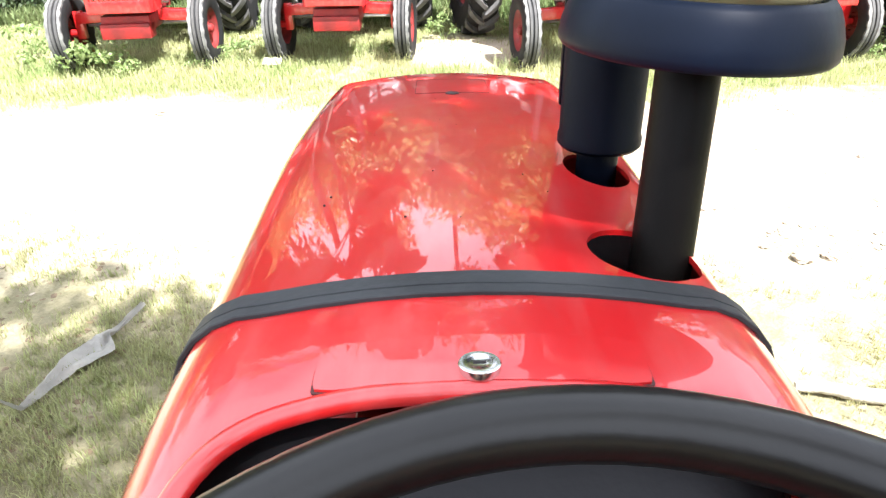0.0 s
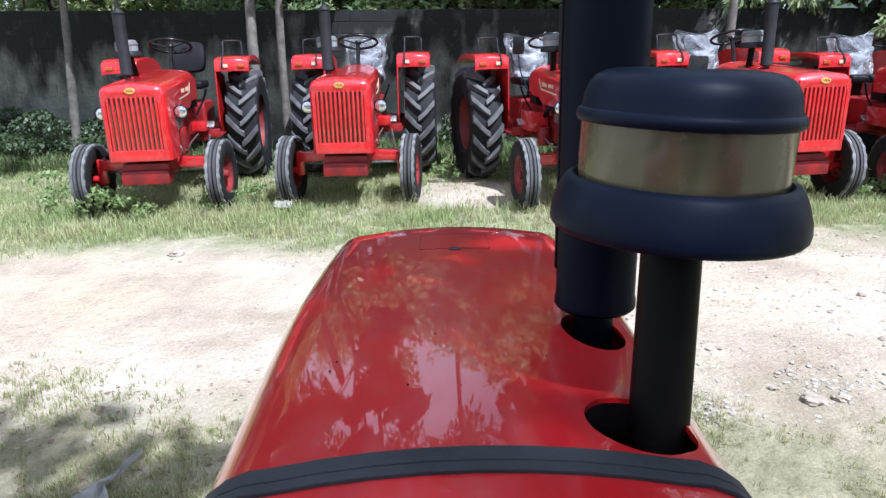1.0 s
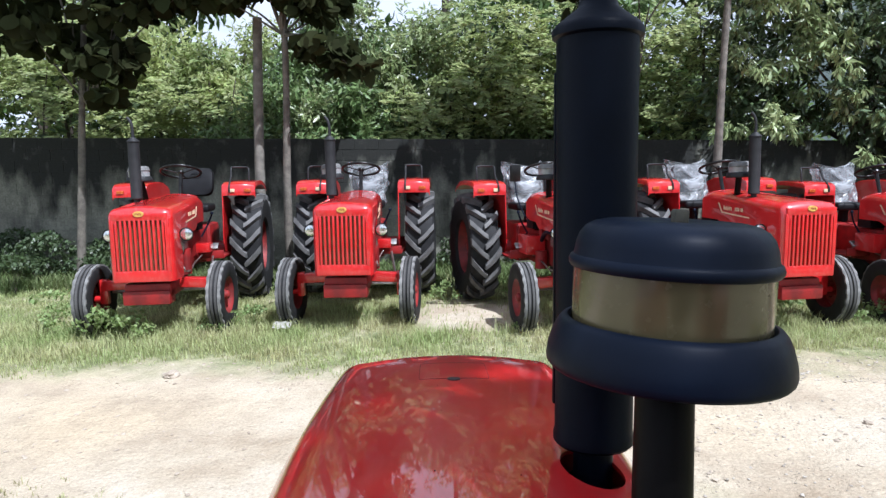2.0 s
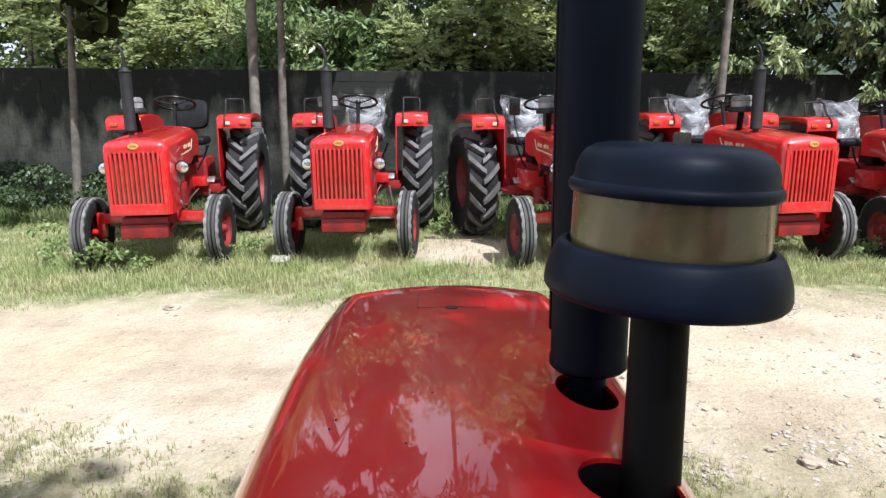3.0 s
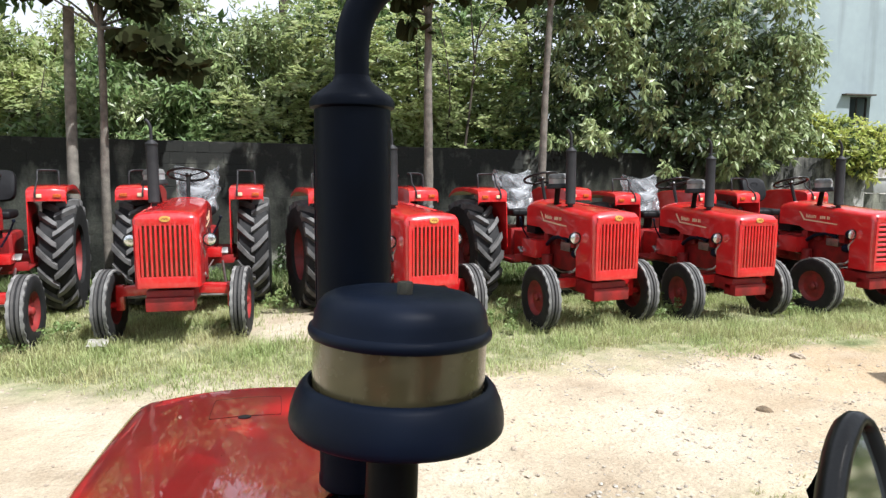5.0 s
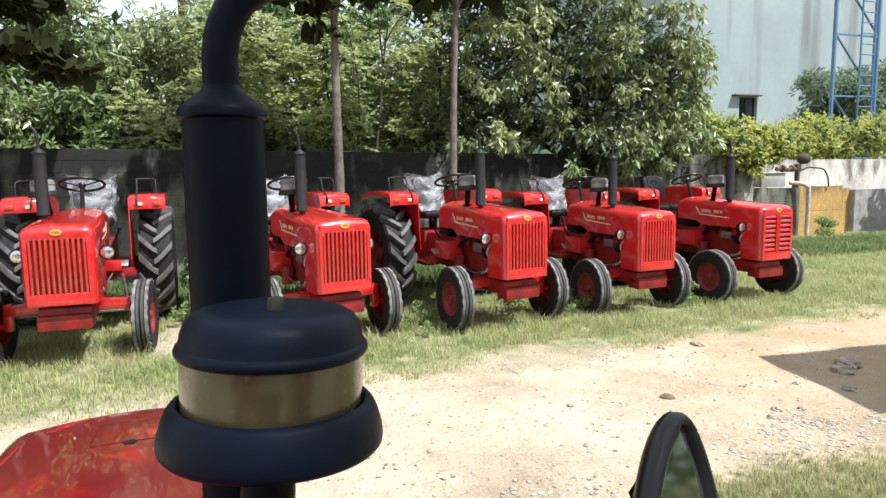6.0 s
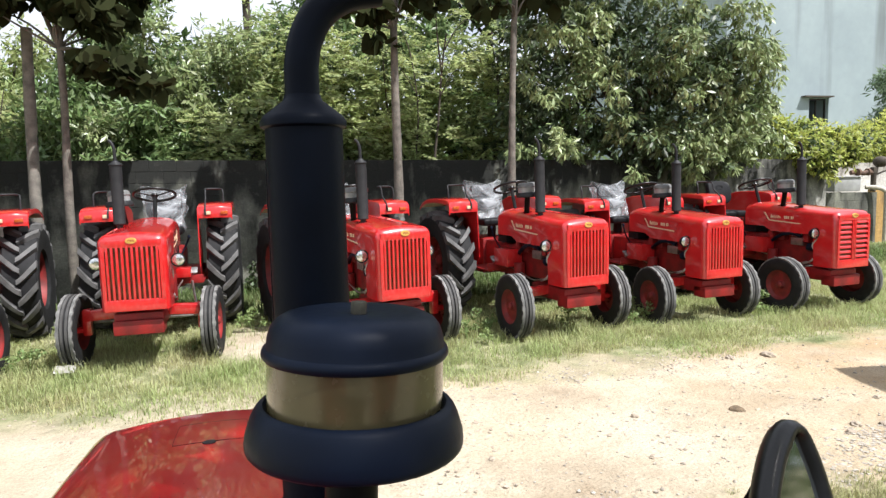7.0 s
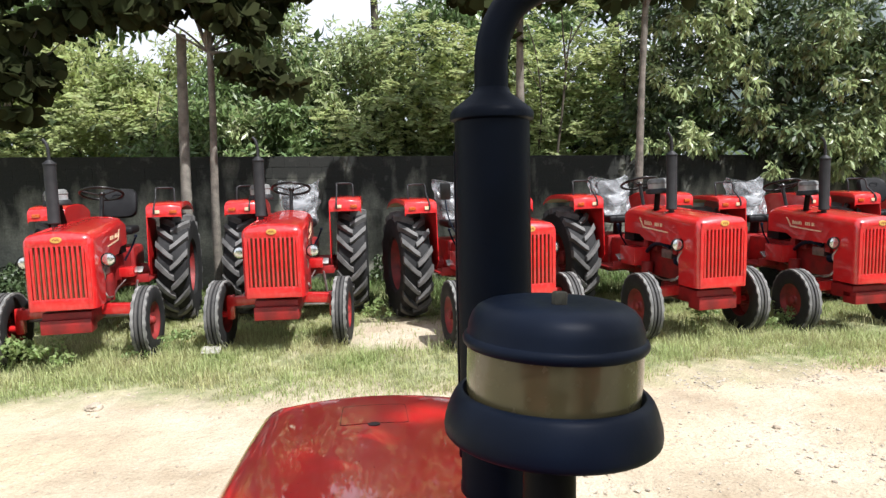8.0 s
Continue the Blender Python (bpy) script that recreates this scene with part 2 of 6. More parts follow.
def wall_paint(name, a, b, stain, streak, top=2.2):
    """Weathered masonry: patchy, with dark mould that runs down in streaks from the top."""
    m = mat(name, a, b, 1.6, 0.9, bump=0.5, fine=0.35, spread=(0.3, 0.7), wide=True)
    n, l = m.node_tree.nodes, m.node_tree.links
    p = n["Principled BSDF"]
    co = n.new("ShaderNodeNewGeometry")
    mp = n.new("ShaderNodeMapping")
    mp.inputs["Scale"].default_value = (2.0, 2.0, 0.75)
    l.new(co.outputs["Position"], mp.inputs[0])
    no = n.new("ShaderNodeTexNoise")
    no.inputs["Scale"].default_value, no.inputs["Detail"].default_value = 1.5, 7
    l.new(mp.outputs[0], no.inputs["Vector"])
    sep = n.new("ShaderNodeSeparateXYZ")
    l.new(co.outputs["Position"], sep.inputs[0])
    ht = n.new("ShaderNodeMapRange")
    ht.inputs[1].default_value, ht.inputs[2].default_value = top * 0.35, top
    ht.inputs[3].default_value, ht.inputs[4].default_value = -0.14, 0.26
    l.new(sep.outputs[2], ht.inputs[0])
    add = n.new("ShaderNodeMath")
    l.new(no.outputs["Fac"], add.inputs[0])
    l.new(ht.outputs[0], add.inputs[1])
    ramp = n.new("ShaderNodeValToRGB")
    ramp.color_ramp.elements[0].position, ramp.color_ramp.elements[1].position = 0.50 - streak, 0.72 - streak
    l.new(add.outputs[0], ramp.inputs[0])
    mix = n.new("ShaderNodeMix")
    mix.data_type = "RGBA"
    l.new(ramp.outputs[0], mix.inputs[0])
    l.new(p.inputs["Base Color"].links[0].from_socket, mix.inputs[6])
    mix.inputs[7].default_value = (*stain, 1)
    flake = n.new("ShaderNodeTexNoise")
    flake.inputs["Scale"].default_value, flake.inputs["Detail"].default_value, flake.inputs["Roughness"].default_value = 3.2, 9, 0.68
    l.new(co.outputs["Position"], flake.inputs["Vector"])
    chip = n.new("ShaderNodeMapRange")
    chip.inputs[1].default_value, chip.inputs[2].default_value, chip.inputs[4].default_value = 0.56, 0.68, 0.6
    l.new(flake.outputs["Fac"], chip.inputs[0])
    worn = n.new("ShaderNodeMix")
    worn.data_type = "RGBA"
    l.new(chip.outputs[0], worn.inputs[0])
    l.new(mix.outputs[2], worn.inputs[6])
    worn.inputs[7].default_value = (*b, 1)
    speck = n.new("ShaderNodeTexNoise")
    speck.inputs["Scale"].default_value, speck.inputs["Detail"].default_value = 34, 5
    l.new(co.outputs["Position"], speck.inputs["Vector"])
    grain = n.new("ShaderNodeMix")
    grain.data_type, grain.blend_type = "RGBA", "OVERLAY"
    grain.inputs[0].default_value = 0.5
    l.new(worn.outputs[2], grain.inputs[6])
    l.new(speck.outputs["Fac"], grain.inputs[7])
    l.new(grain.outputs[2], p.inputs["Base Color"])
    return m


# real mould, its dark stain spread wider to hold the trees' shade too
WALL_DARK = wall_paint("mouldy_block_wall", (0.27, 0.272, 0.215), (0.10, 0.10, 0.084), (0.015, 0.016, 0.013), 0.105)
WALL_PALE = wall_paint("pale_block_wall", (0.36, 0.35, 0.315), (0.20, 0.195, 0.175), (0.03, 0.03, 0.027), 0.07)
WALL_WHITE = wall_paint("whitewashed_wall", (0.72, 0.70, 0.64), (0.5, 0.47, 0.42), (0.16, 0.135, 0.11), -0.07)
WALL_OCHRE = wall_paint("ochre_wash_wall", (0.50, 0.32, 0.10), (0.36, 0.22, 0.08), (0.13, 0.09, 0.05), -0.08, top=1.4)
BLOCK_GREY = mat("grey_concrete_block", (0.34, 0.33, 0.31), (0.22, 0.21, 0.2), 5, 0.9, bump=0.5, fine=0.3, wide=True)
BUILDING = mat("pale_blue_render", (0.30, 0.355, 0.365), (0.255, 0.305, 0.32), 0.35, 0.9, fine=0.08, wide=True)
# long soft water streaks down the render
bn, bl = BUILDING.node_tree.nodes, BUILDING.node_tree.links
bp_ = bn["Principled BSDF"]
down = bn.new("ShaderNodeMapping")
down.inputs["Scale"].default_value = (0.9, 0.9, 0.07)
run = bn.new("ShaderNodeTexNoise")
run.inputs["Scale"].default_value, run.inputs["Detail"].default_value = 0.9, 5
dim = bn.new("ShaderNodeMapRange")
dim.inputs[1].default_value, dim.inputs[2].default_value, dim.inputs[4].default_value = 0.56, 0.74, 0.7
soot = bn.new("ShaderNodeMix")
soot.data_type = "RGBA"
soot.inputs[7].default_value = (0.11, 0.125, 0.125, 1)
bl.new(bn.new("ShaderNodeNewGeometry").outputs["Position"], down.inputs[0])
bl.new(down.outputs[0], run.inputs["Vector"])
bl.new(run.outputs["Fac"], dim.inputs[0])
bl.new(dim.outputs[0], soot.inputs[0])
bl.new(bp_.inputs["Base Color"].links[0].from_socket, soot.inputs[6])
bl.new(soot.outputs[2], bp_.inputs["Base Color"])


def ground_material():
    """Trodden pale earth along the track, thin grass on either side, bare and dry patches between."""
    m = bpy.data.materials.new("earth_and_turf")
    m.use_nodes = True
    n, l = m.node_tree.nodes, m.node_tree.links
    p = n["Principled BSDF"]
    p.inputs["Roughness"].default_value = 0.95
    p.inputs["Specular IOR Level"].default_value = 0.2
    co = n.new("ShaderNodeTexCoord")

    def noise_at(scale, detail=6, rough=0.55):
        t = n.new("ShaderNodeTexNoise")
        t.inputs["Scale"].default_value, t.inputs["Detail"].default_value, t.inputs["Roughness"].default_value = scale, detail, rough
        l.new(co.outputs["Object"], t.inputs["Vector"])
        return t.outputs["Fac"]

    def ramp_of(fac, stops):
        r = n.new("ShaderNodeValToRGB")
        r.color_ramp.elements[0].position, r.color_ramp.elements[0].color = stops[0][0], (*stops[0][1], 1)
        r.color_ramp.elements[1].position, r.color_ramp.elements[1].color = stops[-1][0], (*stops[-1][1], 1)
        for pos, c in stops[1:-1]:
            e = r.color_ramp.elements.new(pos)
            e.color = (*c, 1)
        l.new(fac, r.inputs[0])
        return r.outputs[0]

    earth = ramp_of(noise_at(1.1, 9, 0.62), [(0.3, (0.315, 0.25, 0.172)), (0.5, (0.44, 0.372, 0.273)), (0.68, (0.525, 0.465, 0.372))])
    warm = n.new("ShaderNodeMapRange")
    warm.inputs[1].default_value, warm.inputs[2].default_value, warm.inputs[4].default_value = 0.5, 0.68, 0.5
    l.new(noise_at(0.55, 7, 0.6), warm.inputs[0])
    sandy = n.new("ShaderNodeMix")
    sandy.data_type = "RGBA"
    l.new(warm.outputs[0], sandy.inputs[0])
    l.new(earth, sandy.inputs[6])
    sandy.inputs[7].default_value = (0.49, 0.37, 0.215, 1)
    # browner clay along the track towards the wall's far end
    place = n.new("ShaderNodeSeparateXYZ")
    l.new(co.outputs["Object"], place.inputs[0])
    east = n.new("ShaderNodeMapRange")
    east.inputs[1].default_value, east.inputs[2].default_value, east.inputs[4].default_value = 3.2, 6.0, 0.85
    l.new(place.outputs[0], east.inputs[0])
    part_of = n.new("ShaderNodeMath")
    part_of.operation = "MULTIPLY"
    l.new(east.outputs[0], part_of.inputs[0])
    l.new(ramp_of(noise_at(1.4, 8, 0.65), [(0.35, (0.25, 0.25, 0.25)), (0.6, (1, 1, 1))]), part_of.inputs[1])
    clay = n.new("ShaderNodeMix")
    clay.data_type = "RGBA"
    l.new(part_of.outputs[0], clay.inputs[0])
    l.new(sandy.outputs[2], clay.inputs[6])
    clay.inputs[7].default_value = (0.39, 0.275, 0.155, 1)
    earth = clay.outputs[2]
    turf = ramp_of(noise_at(2.6, 9, 0.65), [(0.3, (0.09, 0.11, 0.04)), (0.46, (0.20, 0.215, 0.105)), (0.58, (0.31, 0.30, 0.175)), (0.7, (0.44, 0.385, 0.27))])
    sep = n.new("ShaderNodeSeparateXYZ")
    l.new(co.outputs["Object"], sep.inputs[0])
    # bare brown soil with litter on the near verge
    soil = ramp_of(noise_at(5.0, 10, 0.7), [(0.3, (0.17, 0.128, 0.08)), (0.5, (0.31, 0.25, 0.165)), (0.66, (0.44, 0.37, 0.265))])
    near = n.new("ShaderNodeMapRange")
    near.inputs[1].default_value, near.inputs[2].default_value = 3.0, 4.2
    near.inputs[3].default_value, near.inputs[4].default_value = 0.55, 0.0
    l.new(sep.outputs[1], near.inputs[0])
    verge = n.new("ShaderNodeMix")
    verge.data_type = "RGBA"
    l.new(near.outputs[0], verge.inputs[0])
    l.new(turf, verge.inputs[6])
    l.new(soil, verge.inputs[7])
    turf = verge.outputs[2]
    # a band for the track, between y = 3 and y = 5.7, with ragged edges
    c = n.new("ShaderNodeMath")
    c.operation = "SUBTRACT"
    l.new(sep.outputs[1], c.inputs[0])
    c.inputs[1].default_value = 4.3
    ab = n.new("ShaderNodeMath")
    ab.operation = "ABSOLUTE"
    l.new(c.outputs[0], ab.inputs[0])
    wob = n.new("ShaderNodeMath")
    wob.operation = "MULTIPLY_ADD"
    l.new(noise_at(0.9, 8, 0.6), wob.inputs[0])
    wob.inputs[1].default_value = 2.2
    l.new(ab.outputs[0], wob.inputs[2])
    mask = n.new("ShaderNodeMapRange")
    mask.inputs[1].default_value, mask.inputs[2].default_value = 2.15, 2.75
    l.new(wob.outputs[0], mask.inputs[0])
    # bare sandy patch between two of the tractors
    far = n.new("ShaderNodeVectorMath")
    far.operation = "DISTANCE"
    far.inputs[1].default_value = (0.75, 7.7, 0)
    l.new(co.outputs["Object"], far.inputs[0])
    rag = n.new("ShaderNodeMath")
    rag.operation = "MULTIPLY_ADD"
    l.new(noise_at(2.2, 6, 0.6), rag.inputs[0])
    rag.inputs[1].default_value = 1.6
    l.new(far.outputs["Value"], rag.inputs[2])
    bare = n.new("ShaderNodeMapRange")
    bare.inputs[1].default_value, bare.inputs[2].default_value = 1.35, 1.9
    l.new(rag.outputs[0], bare.inputs[0])
    both = n.new("ShaderNodeMath")
    both.operation = "MULTIPLY"
    l.new(mask.outputs[0], both.inputs[0])
    l.new(bare.outputs[0], both.inputs[1])
    mix = n.new("ShaderNodeMix")
    mix.data_type = "RGBA"
    l.new(both.outputs[0], mix.inputs[0])
    l.new(earth, mix.inputs[6])
    l.new(turf, mix.inputs[7])
    grit = n.new("ShaderNodeMix")
    grit.data_type, grit.blend_type = "RGBA", "OVERLAY"
    grit.inputs[0].default_value = 0.5
    l.new(mix.outputs[2], grit.inputs[6])
    l.new(noise_at(55, 5, 0.7), grit.inputs[7])
    # darker crumbs and clods scattered in drifts
    crumbs = n.new("ShaderNodeMath")
    crumbs.operation = "MULTIPLY_ADD"
    l.new(noise_at(1.6, 5, 0.6), crumbs.inputs[0])
    crumbs.inputs[1].default_value = 0.55
    l.new(noise_at(30, 6, 0.75), crumbs.inputs[2])
    spot = n.new("ShaderNodeMapRange")
    spot.inputs[1].default_value, spot.inputs[2].default_value = 0.90, 1.02
    spot.inputs[4].default_value = 0.6
    l.new(crumbs.outputs[0], spot.inputs[0])
    dark = n.new("ShaderNodeMix")
    dark.data_type = "RGBA"
    l.new(spot.outputs[0], dark.inputs[0])
    l.new(grit.outputs[2], dark.inputs[6])
    dark.inputs[7].default_value = (0.24, 0.185, 0.125, 1)
    l.new(dark.outputs[2], p.inputs["Base Color"])
    bp = n.new("ShaderNodeBump")
    bp.inputs["Strength"].default_value, bp.inputs["Distance"].default_value = 0.75, 0.032
    l.new(noise_at(24, 8, 0.7), bp.inputs["Height"])
    lumps = n.new("ShaderNodeBump")
    lumps.inputs["Strength"].default_value, lumps.inputs["Distance"].default_value = 0.45, 0.1
    l.new(noise_at(5.5, 5, 0.6), lumps.inputs["Height"])
    l.new(lumps.outputs[0], bp.inputs["Normal"])
    l.new(bp.outputs[0], p.inputs["Normal"])
    return m


def clear_plastic():
    m = bpy.data.materials.new("clear_film")
    m.use_nodes = True
    n, l = m.node_tree.nodes, m.node_tree.links
    p, out = n["Principled BSDF"], n["Material Output"]
    p.inputs["Base Color"].default_value = (0.62, 0.64, 0.66, 1)
    p.inputs["Roughness"].default_value = 0.12
    p.inputs["Coat Weight"].default_value = 0.6
    tr = n.new("ShaderNodeBsdfTransparent")
    tr.inputs[0].default_value = (0.9, 0.92, 0.94, 1)
    no = n.new("ShaderNodeTexNoise")
    no.inputs["Scale"].default_value, no.inputs["Detail"].default_value, no.inputs["Distortion"].default_value = 4.5, 4, 1.5
    rp = n.new("ShaderNodeValToRGB")
    rp.color_ramp.elements[0].position, rp.color_ramp.elements[1].position = 0.4, 0.7
    rp.color_ramp.elements[0].color, rp.color_ramp.elements[1].color = (0.09, 0.09, 0.09, 1), (0.50, 0.50, 0.50, 1)
    co = n.new("ShaderNodeTexCoord")
    l.new(co.outputs["Object"], no.inputs["Vector"])
    l.new(no.outputs["Fac"], rp.inputs[0])
    bp = n.new("ShaderNodeBump")
    bp.inputs["Strength"].default_value, bp.inputs["Distance"].default_value = 1.0, 0.06
    l.new(no.outputs["Fac"], bp.inputs["Height"])
    l.new(bp.outputs[0], p.inputs["Normal"])
    l.new(bp.outputs[0], p.inputs["Coat Normal"])
    mix = n.new("ShaderNodeMixShader")
    l.new(rp.outputs[0], mix.inputs[0])
    l.new(tr.outputs[0], mix.inputs[1])
    l.new(p.outputs[0], mix.inputs[2])
    l.new(mix.outputs[0], out.inputs[0])
    return m


def bowl_material():
    """Smoked amber bowl of the pre-cleaner: clear shell over an oily inside."""
    m = mat("smoked_amber_bowl", (0.112, 0.092, 0.043), (0.06, 0.05, 0.024), 7, 0.2, coat=0.5, rough_b=0.32, spread=(0.3, 0.7))
    return m


FILM = clear_plastic()
BOWL = bowl_material()
BOWL_PALE = mat("pale_grey_bowl", (0.30, 0.31, 0.31), (0.2, 0.205, 0.205), 12, 0.25, coat=0.3)
MIRROR = mat("mirror_silver", (0.85, 0.87, 0.86), (0.8, 0.82, 0.82), 30, 0.07, metal=1.0)
EARTH = ground_material()


# ---- shapes ----
def finish(bm, name, material, parent=None, label="", smooth=40):
    bmesh.ops.recalc_face_normals(bm, faces=bm.faces)
    me = bpy.data.meshes.new(name)
    bm.to_mesh(me)
    bm.free()
    me.materials.append(material)
    if smooth:
        me.polygons.foreach_set("use_smooth", [True] * len(me.polygons))
        me.set_sharp_from_angle(angle=radians(smooth))
    ob = new(name, me)
    if parent:
        ob.parent = parent
    if label:
        ob["label"] = label
    return ob


def part(name, bm, material, parent, label="", smooth=40):
    return finish(bm, name, material, parent, label, smooth)


def thing(name, label, category, group="", kind=""):
    return tagged(new(name), label, category, group, kind)


def box(bm, c, s, rot=None, bevel=0.0, seg=2):
    r = bmesh.ops.create_cube(bm, size=1.0)
    vs = r["verts"]
    m = Matrix.Translation(c) @ (rot or Matrix.Identity(4)) @ Matrix.Diagonal((*s, 1))
    bmesh.ops.transform(bm, matrix=m, verts=vs)
    if bevel:
        es = list({e for v in vs for e in v.link_edges})
        bmesh.ops.bevel(bm, geom=es, offset=bevel, segments=seg, profile=0.6, affect="EDGES")
    return bm


def lathe(bm, prof, m=None, seg=24, close=False):
    """Turn a profile of (radius, height) round z, then place it by m."""
    m = m or Matrix.Identity(4)
    rings = []
    for r, z in prof:
        if r < 1e-5:
            rings.append([bm.verts.new(m @ Vector((0, 0, z)))])
        else:
            rings.append([bm.verts.new(m @ Vector((r * math.cos(2 * math.pi * i / seg), r * math.sin(2 * math.pi * i / seg), z))) for i in range(seg)])
    pairs = list(zip(rings, rings[1:])) + ([(rings[-1], rings[0])] if close else [])
    for a, b in pairs:
        for i in range(seg):
            j = (i + 1) % seg
            if len(a) == 1 and len(b) == 1:
                continue
            if len(a) == 1:
                bm.faces.new((a[0], b[i], b[j]))
            elif len(b) == 1:
                bm.faces.new((a[i], a[j], b[0]))
            else:
                bm.faces.new((a[i], a[j], b[j], b[i]))
    return bm


def tube(bm, pts, radii, seg=10, cap=True, closed=False):
    """A round bar along points; radii one number or one a point."""
    pts = [Vector(p) for p in pts]
    n = len(pts)
    radii = radii if isinstance(radii, (list, tuple)) else [radii] * n
    rings = []
    side = None
    for i, p in enumerate(pts):
        if closed:
            d = pts[(i + 1) % n] - pts[i - 1]
        else:
            d = pts[min(i + 1, n - 1)] - pts[max(i - 1, 0)]
        d.normalize()
        if side is None:
            side = d.orthogonal().normalized()
        side = (side - d * side.dot(d)).normalized()
        up = d.cross(side)
        rings.append([bm.verts.new(p + radii[i] * (side * math.cos(2 * math.pi * k / seg) + up * math.sin(2 * math.pi * k / seg))) for k in range(seg)])
    for i in range(n if closed else n - 1):
        a, b = rings[i], rings[(i + 1) % n]
        off = 0
        if closed and i == n - 1:
            off = min(range(seg), key=lambda k: (a[0].co - b[k].co).length)
        for k in range(seg):
            bm.faces.new((a[k], a[(k + 1) % seg], b[(k + 1 + off) % seg], b[(k + off) % seg]))
    if cap and not closed:
        bm.faces.new(rings[0][::-1])
        bm.faces.new(rings[-1])
    return bm


def loft(bm, sections, cap=True):
    """Skin over sections, each a ring of the same number of points."""
    rings = [[bm.verts.new(p) for p in s] for s in sections]
    n = len(rings[0])
    for a, b in zip(rings, rings[1:]):
        for i in range(n):
            bm.faces.new((a[i], a[(i + 1) % n], b[(i + 1) % n], b[i]))
    if cap:
        bm.faces.new(rings[0][::-1])
        bm.faces.new(rings[-1])
    return bm


def smooth_path(pts, k=6):
    """Catmull-Rom through points."""
    pts = [Vector(p) for p in pts]
    out = []
    for i in range(len(pts) - 1):
        a, b, c, d = pts[max(i - 1, 0)], pts[i], pts[i + 1], pts[min(i + 2, len(pts) - 1)]
        for j in range(k):
            t = j / k
            out.append(0.5 * (2 * b + (c - a) * t + (2 * a - 5 * b + 4 * c - d) * t * t + (3 * b - a - 3 * c + d) * t ** 3))
    return out + [pts[-1]]


def lying(x, y, z, rz=0):
    """Places a shape turned round z so that its axis lies along x."""
    return Matrix.Translation((x, y, z)) @ Matrix.Rotation(radians(rz), 4, "Z") @ Matrix.Rotation(radians(90), 4, "Y")


def cut(ob, cutters):
    """Cuts holes, and keeps the result as plain mesh."""
    for c in cutters:
        mod = ob.modifiers.new("hole", "BOOLEAN")
        mod.object, mod.operation, mod.solver = c, "DIFFERENCE", "EXACT"
    dg = bpy.context.evaluated_depsgraph_get()
    me = bpy.data.meshes.new_from_object(ob.evaluated_get(dg))
    ob.modifiers.clear()
    ob.data = me
    for c in cutters:
        bpy.data.objects.remove(c)
    me.polygons.foreach_set("use_smooth", [True] * len(me.polygons))
    me.set_sharp_from_angle(angle=radians(35))


# ---- tractor ----
# Local frame: ground under the front axle is the origin, the nose points to -y.
def hood_top(y):
    return 1.37 + 0.0517 * (y + 0.47)


def hood_ring(y, zt, w, zb, grow=0.0, thick=0.006, r=0.085, crown=0.018):
    """Cross-section of the bonnet, outside and inside, as one closed ring."""
    def run(g):
        ww, tt, rr = w + g, zt + g, r + g
        pts = [(-ww, zb), (-ww, (zb + tt - rr) / 2 - 0.01)]
        for k in range(7):
            a = math.pi - k * math.pi / 12
            pts.append((-ww + rr + rr * math.cos(a), tt - crown - rr + rr * math.sin(a)))
        for k in range(1, 4):
            x = (-ww + rr) * (1 - k / 4)
            pts.append((x, tt - crown * (x / (ww - rr)) ** 2))
        half = pts
        return half + [(0.0, tt)] + [(-x, z) for x, z in reversed(half)]
    outer, inner = run(grow), run(grow - thick)
    return [Vector((x, y, z)) for x, z in outer] + [Vector((x, y, z)) for x, z in reversed(inner)]


def hood_half(y):
    return float(np.interp(y, (-0.47, -0.1, 0.2, 0.5, 0.8, 1.0), (0.309, 0.314, 0.310, 0.291, 0.269, 0.262)))


ROUND = ((0.85, 0.90, 0.94, 0.98, 1.03, 1.08, 1.12), (0.0, 0.002, 0.006, 0.013, 0.024, 0.038, 0.052))


def hood_sag(y):
    return float(np.interp(y, *ROUND))


